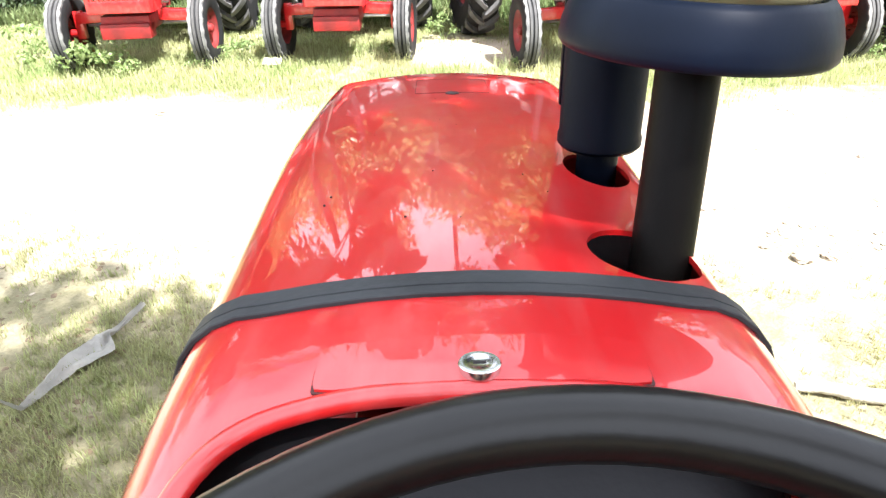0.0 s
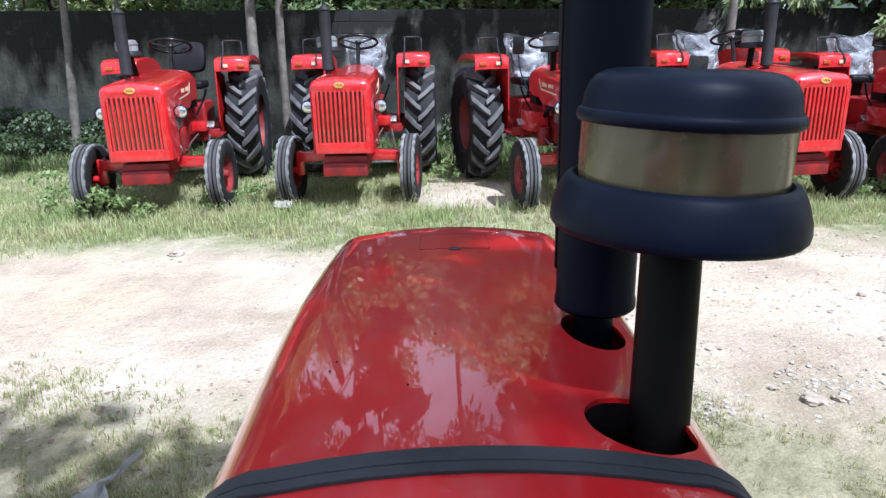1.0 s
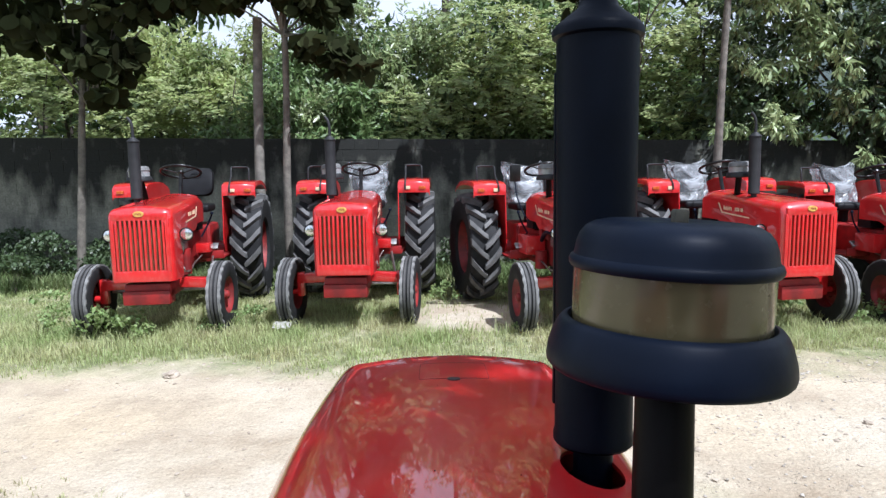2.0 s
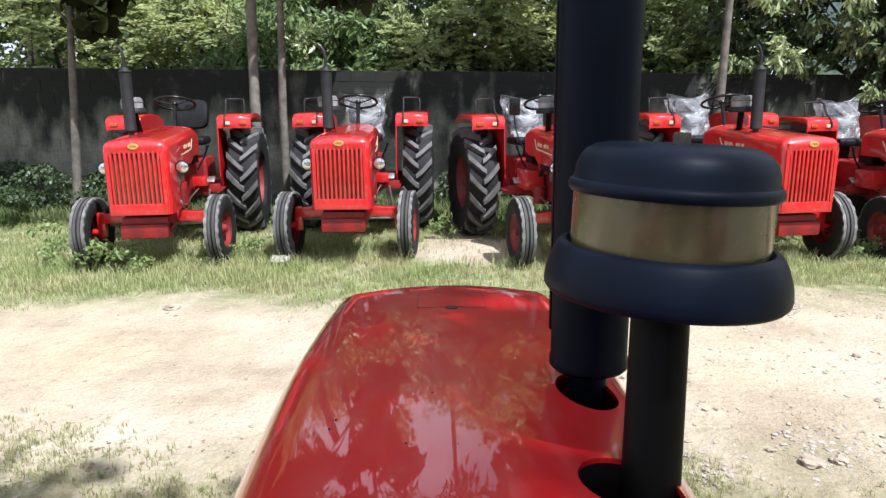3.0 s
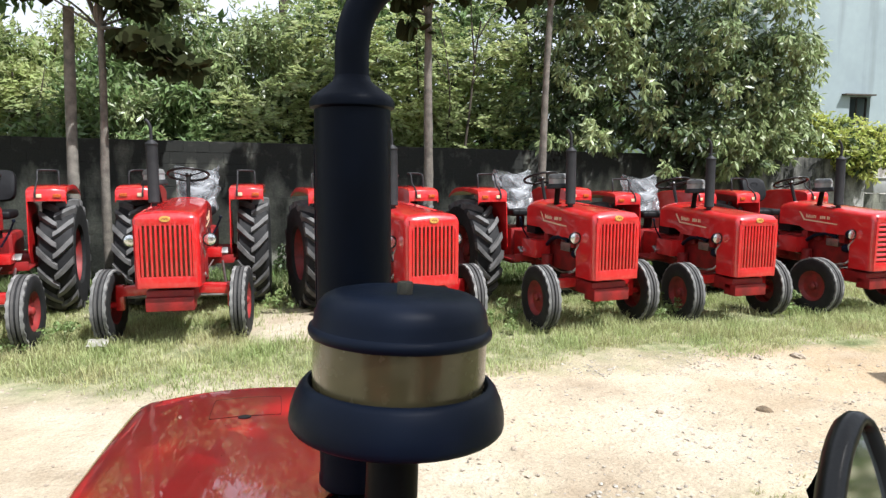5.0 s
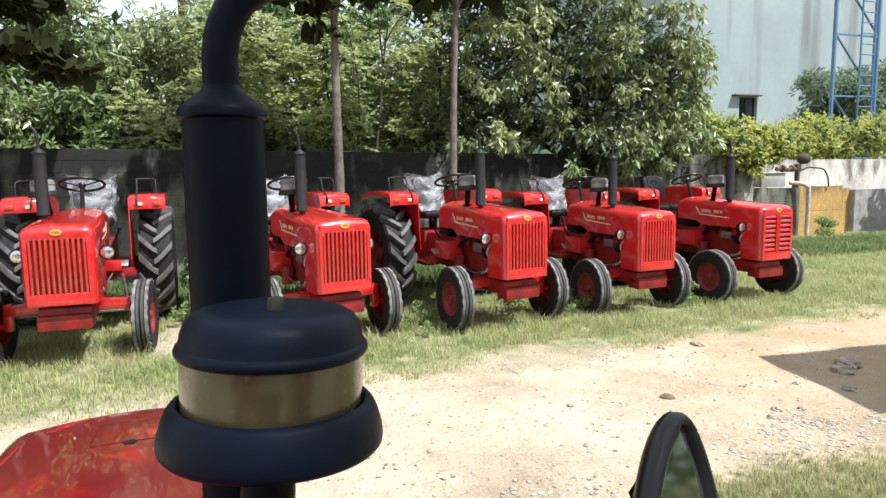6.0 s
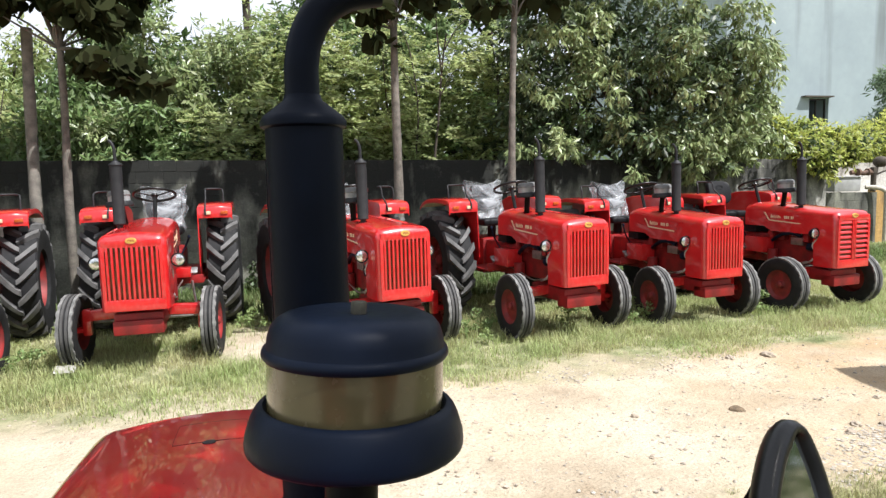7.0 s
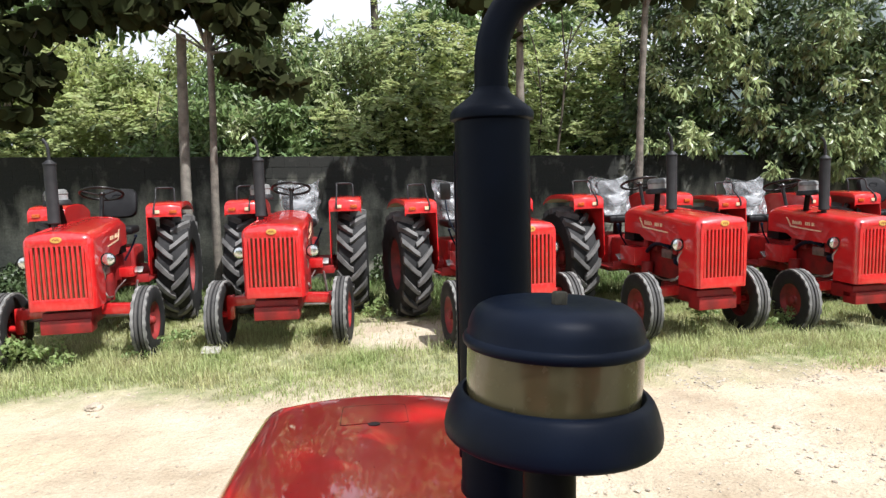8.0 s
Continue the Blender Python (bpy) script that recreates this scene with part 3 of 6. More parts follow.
def make_hood(parent, near, back=0.0):
    bm = bmesh.new()
    rows = [(-0.477 + 0.087 * (1 - math.cos(a)), 0.085 * (1 - math.sin(a)), 0.060 * (1 - math.sin(a)), 0.62) for a in (k * math.pi / 18 for k in range(10))]
    rows += [(y, 0, 0, 0.62) for y in (-0.3, -0.2, -0.14)] + [(y, 0, 0, 1.04) for y in (-0.128, 0.0, 0.15, 0.3, 0.45, 0.6)]
    rows += [(0.75, 0, 0, 1.10), (0.85, 0, 0, 1.10), (0.90, 0.002, 0, 1.10), (0.94, 0.006, 0, 1.10), (0.98, 0.013, 0, 1.10), (1.03, 0.024, 0, 1.10), (1.08, 0.038, 0.001, 1.10), (1.12, 0.052, 0.003, 1.10)]
    loft(bm, [hood_ring(y, hood_top(y) - dz, hood_half(y) - dw, zb) for y, dz, dw, zb in rows])
    hood = part("hood", bm, RED, parent, "glossy red steel bonnet with rounded edges")
    cutters = []
    for x, y, rx, ry in ((-0.194, 0.428 + back, 0.045, 0.078), (-0.176, 0.725 + back, 0.057, 0.061), (-0.006, -0.106, 0.0135, 0.011)):
        cb = bmesh.new()
        lathe(cb, [(0, -0.2), (1, -0.2), (1, 0.2), (0, 0.2)], Matrix.Translation((x, y, 1.42)) @ Matrix.Diagonal((rx, ry, 1, 1)), 28)
        cutters.append(finish(cb, "cutter", DARK, None, "", 0))
    # the rear of the top is cut away round the dashboard, with a rolled lip
    edge = [(-0.205, 1.16), (-0.205, 1.06), (-0.196, 1.015), (-0.172, 0.983), (-0.13, 0.966), (-0.06, 0.958), (0.06, 0.958), (0.13, 0.966), (0.172, 0.983), (0.196, 1.015), (0.205, 1.06), (0.205, 1.16)]
    cb = bmesh.new()
    loft(cb, [[Vector((x, y, z)) for x, y in edge] for z in (1.2, 1.6)])
    cutters.append(finish(cb, "cutter", DARK, None, "", 0))
    cut(hood, cutters)
    bm = bmesh.new()
    lip = smooth_path([(x, min(y, 1.118), hood_top(min(y, 1.118)) - hood_sag(min(y, 1.118)) - 0.017 * (x / 0.19) ** 2 - 0.004) for x, y in edge], 4)
    tube(bm, lip, 0.0085, 12)
    part("rolled_lip", bm, RED, hood)
    # pressed lids: a small one over the radiator cap, a flap over the filler, each in a dark seam
    for nm, cx, hx, y0, y1, lift, look_of in (("lid_seam", -0.007, 0.0808, -0.2925, -0.1146, 0.0011, DARK_RED), ("radiator_lid", -0.007, 0.0795, -0.287, -0.115, 0.0012, RED), ("flap_seam", 0.002, 0.1202, 0.925, 0.9572, 0.0014, DARK_RED), ("filler_flap", 0.002, 0.119, 0.905, 0.9555, 0.0036, RED)):
        bm = bmesh.new()
        nx, ny = 16, 6
        top, low = {}, {}
        for j in range(ny + 1):
            for i in range(nx + 1):
                x, y = cx + hx * (2 * i / nx - 1), y0 + (y1 - y0) * j / ny
                if i in (0, nx) and j in (0, ny):
                    x, y = cx + (x - cx) * 0.985, y + (0.003 if j == 0 else -0.003)
                z = hood_top(y) - hood_sag(y) - 0.018 * (x / (hood_half(y) - 0.085)) ** 2
                top[i, j] = bm.verts.new((x, y, z + lift))
                if i in (0, nx) or j in (0, ny):
                    low[i, j] = bm.verts.new((x, y, z - 0.004))
        for j in range(ny):
            for i in range(nx):
                bm.faces.new((top[i, j], top[i + 1, j], top[i + 1, j + 1], top[i, j + 1]))
        rim = [(i, 0) for i in range(nx)] + [(nx, j) for j in range(ny)] + [(i, ny) for i in range(nx, 0, -1)] + [(0, j) for j in range(ny, 0, -1)]
        for p, q in zip(rim, rim[1:] + rim[:1]):
            bm.faces.new((top[p], low[p], low[q], top[q]))
        part(nm, bm, look_of, hood, "", 25)
    if near:
        # dark disc over the latch hole paints the shade inside it
        bm = bmesh.new()
        fall = (hood_top(-0.102) - hood_sag(-0.102) - hood_top(-0.122) + hood_sag(-0.122)) / 0.02
        lathe(bm, [(0, 0.0022), (0.0145, 0.0022), (0.0145, -0.003), (0, -0.003)], Matrix.Translation((-0.006, -0.106, hood_top(-0.106) - hood_sag(-0.106))) @ Matrix.Rotation(math.atan(fall), 4, "X"), 16)
        part("latch_shade_disc", bm, DARK, hood)
        bm = bmesh.new()
        lathe(bm, [(0.0148, -0.006), (0.0153, -0.0005), (0.0153, 0.0003), (0.0142, 0.0013), (0.009, 0.0013), (0.008, 0.0008), (0, 0.0008)], Matrix.Translation((0.004, 0.943, hood_top(0.943) - hood_sag(0.943) + 0.0069)) @ Matrix.Rotation(radians(5), 4, "X"), 28)
        lock = part("lock", bm, CHROME, hood, "round chrome key lock")
        bm = bmesh.new()
        box(bm, (0.004, 0.943, hood_top(0.943) - hood_sag(0.943) + 0.0077), (0.009, 0.0022, 0.0012), Matrix.Rotation(radians(5), 4, "X"))
        part("keyhole", bm, DARK, lock)
        # rubber band laid over the bonnet, two ribs along its edges
        bm = bmesh.new()
        y0, wd = 0.797, 0.042
        rings = []
        for y, g in ((0, 0.0), (0, 0.0035), (0.001, 0.0045), (0.025, 0.0045), (0.0258, 0.0022), (0.0272, 0.0022), (0.028, 0.0045), (wd - 0.001, 0.0045), (wd, 0.0035), (wd, 0.0)):
            ring = hood_ring(y0 + y, hood_top(y0 + y), hood_half(y0 + y) + 0.001, 1.25, g)
            rings.append(ring[: len(ring) // 2])
        vs = [[bm.verts.new(p) for p in r] for r in rings]
        for a, b in zip(vs, vs[1:]):
            for i in range(len(a) - 1):
                bm.faces.new((a[i], a[i + 1], b[i + 1], b[i]))
        part("rubber_band", bm, BAND, hood, "dark grey ribbed rubber band across the bonnet", 30)
        # rubber lip round the two pipe holes and specks of dirt
        rnd = random.Random(4)
        bm = bmesh.new()
        for k in range(26):
            x, y = rnd.uniform(-0.24, 0.2), rnd.uniform(-0.3, 0.75)
            if abs(x + 0.188) < 0.07 and y > 0.4:
                continue
            s = rnd.uniform(0.0008, 0.002)
            z = hood_top(y) - 0.018 * (x / 0.21) ** 2
            lathe(bm, [(s, -0.001), (s * 0.7, s * 0.5), (0, s * 0.6)], Matrix.Translation((x, y, z)), 5)
        part("dirt_specks", bm, DARK, hood)["kind"] = "stuff"
    return hood


def make_nose(parent, slatted):
    bm = bmesh.new()
    box(bm, (0, -0.462, 1.272), (0.54, 0.03, 0.075), bevel=0.008)
    box(bm, (0, -0.462, 0.675), (0.555, 0.03, 0.115), bevel=0.014)
    for s in (-1, 1):
        box(bm, (s * 0.262, -0.462, 0.985), (0.036, 0.03, 0.54), bevel=0.008)
    nose = part("nose_panel", bm, RED, parent)
    bm = bmesh.new()
    box(bm, (0, -0.435, 0.985), (0.52, 0.01, 0.56))
    part("grille_backing", bm, GRILLE_BACK, nose)
    if slatted:
        for s in (-1, 1):
            for k in range(8):
                bm = bmesh.new()
                box(bm, (s * 0.148, -0.466, 0.765 + k * 0.064), (0.205, 0.02, 0.036), Matrix.Rotation(radians(-22), 4, "X"), 0.005)
                part("grille_slat", bm, RED, nose)
        for k in range(3):
            bm = bmesh.new()
            box(bm, ((k - 1) * 0.026, -0.47, 0.985), (0.016, 0.022, 0.53), bevel=0.004)
            part("grille_bar", bm, RED, nose)
    else:
        for k in range(11):
            bm = bmesh.new()
            box(bm, (-0.224 + k * 0.0448, -0.464, 0.985), (0.0242, 0.026, 0.53), bevel=0.009)
            part("grille_bar", bm, RED, nose)
    bm = bmesh.new()
    m = Matrix.Translation((0, -0.474, 1.300)) @ Matrix.Rotation(radians(90), 4, "X") @ Matrix.Diagonal((0.052, 0.029, 1, 1))
    lathe(bm, [(1, -0.008), (1, 0.006), (0.93, 0.012), (0, 0.013)], m, 28)
    badge = part("badge", bm, YELLOW, nose, "oval yellow badge")
    bm = bmesh.new()
    for s in (-1, 1):
        tube(bm, smooth_path([(s * 0.03, -0.489, 1.294), (s * 0.014, -0.489, 1.309), (0, -0.489, 1.295)], 4), 0.0025, 5)
    part("emblem_bars", bm, RED_CAST, badge)


def make_lamp(parent, s, out=0.380):
    bm = bmesh.new()
    m = Matrix.Translation((s * out, -0.20, 1.066)) @ Matrix.Rotation(radians(90), 4, "X")
    lathe(bm, [(0, -0.07), (0.03, -0.066), (0.058, -0.03), (0.068, 0.0), (0.070, 0.014), (0.063, 0.016)], m, 24)
    tube(bm, [(s * 0.30, -0.14, 1.05), (s * out, -0.16, 1.035)], 0.012, 8)
    shell = part("headlight", bm, BLACK, parent, "round headlight in a black shell")
    bm = bmesh.new()
    lathe(bm, [(0.069, 0.008), (0.071, 0.018), (0.064, 0.021), (0.061, 0.016)], m, 24)
    part("bezel", bm, PLASTIC, shell)
    bm = bmesh.new()
    lathe(bm, [(0.063, 0.012), (0.055, 0.018), (0.03, 0.024), (0, 0.026)], m, 24)
    part("lens", bm, LAMP, shell)


def make_decal(parent, s):
    """Bent stripe and plain lettering bars on the bonnet's flank, 3 mm proud."""
    bm = bmesh.new()

    def quad(pts):
        v = [bm.verts.new((s * (hood_half(y) + 0.0025), y, z)) for y, z in pts] + [bm.verts.new((s * (hood_half(y) - 0.001), y, z)) for y, z in pts]
        n = len(pts)
        bm.faces.new(v[:n])
        for i in range(n):
            bm.faces.new((v[i], v[(i + 1) % n], v[n + (i + 1) % n], v[n + i]))
    for k in range(6):
        y0, y1 = 0.08 + k * 0.58 / 6, 0.08 + (k + 1) * 0.58 / 6
        quad([(y0, 1.165 + 0.02 * k / 6), (y1, 1.165 + 0.02 * (k + 1) / 6), (y1, 1.178 + 0.025 * (k + 1) / 6), (y0, 1.178 + 0.025 * k / 6)])
    quad([(0.66, 1.185), (0.755, 1.30), (0.725, 1.30), (0.645, 1.203)])
    d = part("stripe", bm, WHITE_DECAL, parent, "cream and gold bent stripe")
    bm = bmesh.new()
    for k, (y0, y1, h) in enumerate(((0.62, 0.60, 0.05), (0.59, 0.575, 0.034), (0.565, 0.553, 0.045), (0.543, 0.53, 0.034), (0.52, 0.512, 0.045), (0.502, 0.49, 0.034), (0.48, 0.468, 0.045), (0.455, 0.44, 0.034), (0.37, 0.345, 0.04), (0.335, 0.31, 0.04), (0.30, 0.28, 0.04), (0.25, 0.225, 0.04), (0.215, 0.205, 0.04))):
        quad([(y0, 1.225), (y1, 1.225), (y1, 1.225 + h), (y0, 1.225 + h)])
    part("lettering_bars", bm, WHITE_DECAL, d)["kind"] = "stuff"


def tyre_front(parent, s, steer, track=0.66):
    piv = Matrix.Translation((s * track, 0.03, 0.372)) @ Matrix.Rotation(radians(steer), 4, "Z") @ Matrix.Rotation(radians(90), 4, "Y")
    prof = [(0.20, -0.07), (0.235, -0.083), (0.295, -0.089), (0.335, -0.085), (0.352, -0.078), (0.356, -0.06), (0.358, 0), (0.356, 0.06), (0.352, 0.078), (0.335, 0.085), (0.295, 0.089), (0.235, 0.083), (0.20, 0.07)]
    bm = bmesh.new()
    lathe(bm, prof, piv, 44)
    tyre = part("front_tyre", bm, RUBBER, parent, "black front tyre with chalky ribs")
    for a, b in ((-0.070, -0.044), (-0.034, -0.010), (0.010, 0.034), (0.044, 0.070)):
        bm = bmesh.new()
        edge = abs(a + b) > 0.1
        rings = []
        n = 88
        for k in range(n):
            ang = 2 * math.pi * k / n
            lug = 0.008 if edge and k % 4 < 2 else 0.0
            lo, hi = a - (lug if a < -0.05 else 0), b + (lug if b > 0.05 else 0)
            rings.append([piv @ Vector((rr * math.cos(ang), rr * math.sin(ang), z)) for rr, z in ((0.350, lo), (0.371, lo), (0.372, hi), (0.350, hi))])
        vs = [[bm.verts.new(p) for p in q] for q in rings]
        for k in range(n):
            p, q = vs[k], vs[(k + 1) % n]
            for i in range(3):
                bm.faces.new((p[i], p[i + 1], q[i + 1], q[i]))
        part("tread_rib", bm, TREAD if edge else RUBBER_DUSTY, tyre)
    bm = bmesh.new()
    lathe(bm, [(0.0, 0.035 * s), (0.05, 0.035 * s), (0.06, 0.022 * s), (0.10, 0.018 * s), (0.16, 0.024 * s), (0.185, 0.05 * s), (0.205, 0.07 * s), (0.222, 0.074 * s), (0.226, 0.066 * s), (0.205, -0.07 * s)], piv, 32)
    part("front_rim", bm, RIM_RED, tyre, "red pressed-steel rim")
    bm = bmesh.new()
    lathe(bm, [(0.045, 0.0), (0.045, 0.06 * s), (0.03, 0.075 * s), (0, 0.078 * s)], piv, 16)
    for k in range(6):
        a = 2 * math.pi * k / 6
        lathe(bm, [(0.011, -0.01 * s), (0.011, 0.012 * s), (0, 0.014 * s)], piv @ Matrix.Translation((0.085 * math.cos(a), 0.085 * math.sin(a), 0.0)), 6)
    part("hub", bm, RIM_RED, tyre)


LUGS = {}


def lug_mesh(side):
    """One tread bar, swept back from the middle of the tread to its shoulder."""
    if side not in LUGS:
        bm = bmesh.new()
        secs = []
        for j in range(6):
            u = j / 5
            z = side * (-0.018 + 0.205 * u)
            a = -0.30 * u ** 1.25
            wid = 0.027 + 0.016 * u
            top, bot = 0.705 - 0.026 * u ** 3, 0.63 - 0.06 * u ** 3
            ring = []
            for rr, da in ((bot, -wid * 1.5), (top, -wid), (top, wid), (bot, wid * 1.5)):
                aa = a + da / 0.70
                ring.append(Vector((rr * math.cos(aa), rr * math.sin(aa), z)))
            secs.append(ring)
        loft(bm, secs)
        bmesh.ops.recalc_face_normals(bm, faces=bm.faces)
        me = bpy.data.meshes.new("lug")
        bm.to_mesh(me)
        bm.free()
        me.materials.append(LUG_RUBBER)
        LUGS[side] = me
    return LUGS[side]


def tyre_rear(parent, s):
    R = 0.70
    piv = Matrix.Translation((s * 0.72, 1.90, R)) @ Matrix.Rotation(radians(90), 4, "Y")
    bm = bmesh.new()
    lathe(bm, [(0.34, -0.13), (0.37, -0.165), (0.50, -0.19), (0.60, -0.187), (0.63, -0.165), (0.645, -0.08), (0.648, 0), (0.645, 0.08), (0.63, 0.165), (0.60, 0.187), (0.50, 0.19), (0.37, 0.165), (0.34, 0.13)], piv, 60)
    tyre = part("rear_tyre", bm, RUBBER, parent, "large rear tyre with deep chevron lugs", 30)
    n = 17
    for k in range(n):
        for side in (-1, 1):
            ob = new("lug", lug_mesh(side))
            ob.parent = tyre
            ob.matrix_basis = piv @ Matrix.Rotation(2 * math.pi * (k + (0.5 if side > 0 else 0)) / n, 4, "Z")
    bm = bmesh.new()
    lathe(bm, [(0, 0.0), (0.09, 0.0), (0.12, -0.01 * s), (0.26, -0.03 * s), (0.29, -0.02 * s), (0.325, 0.09 * s), (0.345, 0.13 * s), (0.36, 0.132 * s), (0.345, -0.13 * s), (0.36, -0.14 * s)], piv, 40)
    part("rear_rim", bm, RIM_RED, tyre, "red rear rim")
    bm = bmesh.new()
    lathe(bm, [(0.09, -0.02 * s), (0.09, 0.06 * s), (0.05, 0.09 * s), (0, 0.09 * s)], piv, 20)
    for k in range(8):
        a = 2 * math.pi * k / 8
        lathe(bm, [(0.016, 0.03 * s), (0.016, 0.065 * s), (0, 0.068 * s)], piv @ Matrix.Translation((0.16 * math.cos(a), 0.16 * math.sin(a), 0)), 6)
    part("rear_hub", bm, RIM_RED, tyre)


def make_fender(parent, s):
    bm = bmesh.new()
    # mudguard skin from the front lip over the wheel to the back
    line = [(1.33, 1.40), (1.332, 1.49), (1.345, 1.515), (1.40, 1.535), (1.60, 1.55), (1.85, 1.555), (2.1, 1.535), (2.26, 1.49), (2.34, 1.44)]
    secs = []
    for y, z in line:
        secs.append([Vector((s * x, y, z + dz)) for x, dz in ((0.450, 0.0), (0.460, 0.012), (0.66, 0.018), (0.848, 0.012), (0.860, -0.01), (0.858, -0.045), (0.846, -0.01), (0.66, -0.006), (0.465, -0.008), (0.450, -0.02))])
    loft(bm, secs)
    # inner side plate
    ring = [Vector((s * 0.455, y, z)) for y, z in line]
    low = [Vector((s * 0.455, y, z)) for y, z in ((2.30, 0.9), (1.9, 0.62), (1.42, 0.62), (1.28, 0.8))]
    pts = ring + low
    loft(bm, [[p - Vector((s * 0.006, 0, 0)) for p in pts], [p + Vector((s * 0.006, 0, 0)) for p in pts]])
    f = part("fender", bm, RED, parent, "red sheet-steel mudguard")
    for k, (x, w) in enumerate(((0.765, 0.085), (0.58, 0.055))):
        bm = bmesh.new()
        box(bm, (s * x, 1.326, 1.455), (w, 0.02, 0.042), bevel=0.006)
        part("indicator", bm, AMBER if k == 0 else WHITE_DECAL, f, "amber indicator lens" if k == 0 else "pale reflector")
    bm = bmesh.new()
    tube(bm, smooth_path([(s * 0.545, 1.31, 1.43), (s * 0.545, 1.318, 1.50), (s * 0.545, 1.38, 1.56), (s * 0.545, 1.47, 1.62), (s * 0.545, 1.5, 1.70), (s * 0.545, 1.53, 1.735), (s * 0.545, 1.62, 1.745), (s * 0.68, 1.66, 1.745), (s * 0.735, 1.64, 1.735), (s * 0.75, 1.60, 1.70), (s * 0.75, 1.58, 1.55)], 4), 0.011, 8)
    part("grab_rail", bm, GREY_BLACK, f, "black tubular grab rail")


def make_tractor(name, label, steer=0.0, slatted=False, near=False, wheel_at=(0.0, 1.22, 1.70), back=-0.2, seat_label="black vinyl seat"):
    t = thing(name, label, "tractor", "tractors on the lot")
    make_hood(t, near, back)
    make_nose(t, slatted)
    for s in (-1, 1):
        make_lamp(t, s, 0.335 if near else 0.380)
        make_decal(t, s)
        tyre_front(t, s, steer, 0.47 if near else 0.66)
        tyre_rear(t, s)
        make_fender(t, s)
    # engine under the bonnet
    bm = bmesh.new()
    box(bm, (0, 0.35, 0.82), (0.34, 0.9, 0.42), bevel=0.03)
    for k in range(4):
        box(bm, (-0.2, 0.05 + k * 0.2, 0.98), (0.1, 0.09, 0.12), bevel=0.015)
    box(bm, (0.19, 0.3, 0.78), (0.1, 0.28, 0.24), bevel=0.03)
    lathe(bm, [(0, -0.14), (0.06, -0.14), (0.06, 0.14), (0, 0.14)], Matrix.Translation((0.24, 0.25, 0.72)), 16)
    lathe(bm, [(0, -0.1), (0.07, -0.1), (0.07, 0.1), (0, 0.1)], Matrix.Translation((-0.25, 0.6, 0.68)), 16)
    part("engine", bm, RED_CAST, t, "red-painted cast-iron engine", 35)
    bm = bmesh.new()
    box(bm, (0, -0.28, 0.98), (0.44, 0.09, 0.56), bevel=0.01)
    part("radiator", bm, BLACK, t)
    # dark plate added below the pipe holes, standing for the shade inside
    bm = bmesh.new()
    box(bm, (-0.17, 0.56 + back, 1.30), (0.22, 0.56, 0.016), bevel=0.006)
    part("hole_shade_plate", bm, DARK, t)
    # fittings on the engine's flanks
    for s in (-1, 1):
        bm = bmesh.new()
        box(bm, (s * 0.22, 0.18, 0.92), (0.09, 0.2, 0.1), bevel=0.01)
        for k in range(4):
            tube(bm, smooth_path([(s * 0.23, 0.12 + k * 0.04, 0.97), (s * 0.27, 0.1 + k * 0.07, 1.03), (s * 0.22, 0.05 + k * 0.12, 1.06)], 4), 0.005, 6)
        part("injector_pump", bm, STEEL, t)
        bm = bmesh.new()
        lathe(bm, [(0, -0.07), (0.05, -0.07), (0.055, -0.05), (0.055, 0.05), (0.04, 0.07), (0, 0.07)], Matrix.Translation((s * 0.24, -0.06, 0.86)) @ Matrix.Rotation(radians(90), 4, "X"), 16)
        part("alternator", bm, BLACK, t)
        bm = bmesh.new()
        tube(bm, smooth_path([(s * 0.26, 0.0, 0.66), (s * 0.29, 0.2, 0.62), (s * 0.27, 0.5, 0.66), (s * 0.3, 0.75, 0.72)], 5), 0.009, 8)
        part("brake_rod", bm, STEEL, t)
        bm = bmesh.new()
        box(bm, (s * 0.40, 0.98, 0.80), (0.09, 0.1, 0.02), Matrix.Rotation(radians(35), 4, "X"), 0.006)
        tube(bm, [(s * 0.40, 1.0, 0.78), (s * 0.34, 1.12, 0.62)], 0.01, 8)
        part("pedal", bm, STEEL, t)
    # pipes and belts on the flanks
    for s in (-1, 1):
        bm = bmesh.new()
        tube(bm, smooth_path([(s * 0.30, -0.2, 1.0), (s * 0.31, -0.12, 0.9), (s * 0.28, -0.15, 0.78), (s * 0.31, -0.1, 0.68), (s * 0.25, 0.1, 0.62)]), 0.013, 8)
        part("coolant_hose", bm, HOSE, t, "pale grey hose")
    bm = bmesh.new()
    tube(bm, smooth_path([(-0.27, 0.1, 1.0), (-0.29, 0.25, 1.03), (-0.27, 0.45, 0.99), (-0.24, 0.62, 0.9)]), 0.024, 10)
    part("manifold", bm, BLACK, t)
    # frame, axle and front bracket
    bm = bmesh.new()
    box(bm, (0, 0.0, 0.50), (0.46, 0.7, 0.16), bevel=0.03)
    box(bm, (0, -0.30, 0.44), (0.46, 0.20, 0.14), bevel=0.012)
    part("front_bracket", bm, RED_CAST, t, "red front weight bracket")
    bm = bmesh.new()
    for s in (-1, 1):
        box(bm, (s * 0.33, 0.03, 0.525), (0.5, 0.10, 0.11), Matrix.Rotation(radians(s * 3), 4, "Y"), 0.015)
        box(bm, (s * 0.55, 0.03, 0.45), (0.08, 0.09, 0.27), None, 0.015)
        tube(bm, [(s * 0.53, 0.03, 0.37), (s * 0.66, 0.03, 0.372)], 0.035, 10)
    part("front_axle", bm, RED, t)
    bm = bmesh.new()
    tube(bm, [(0.52, 0.16, 0.42), (-0.52, 0.16, 0.42)], 0.014, 8)
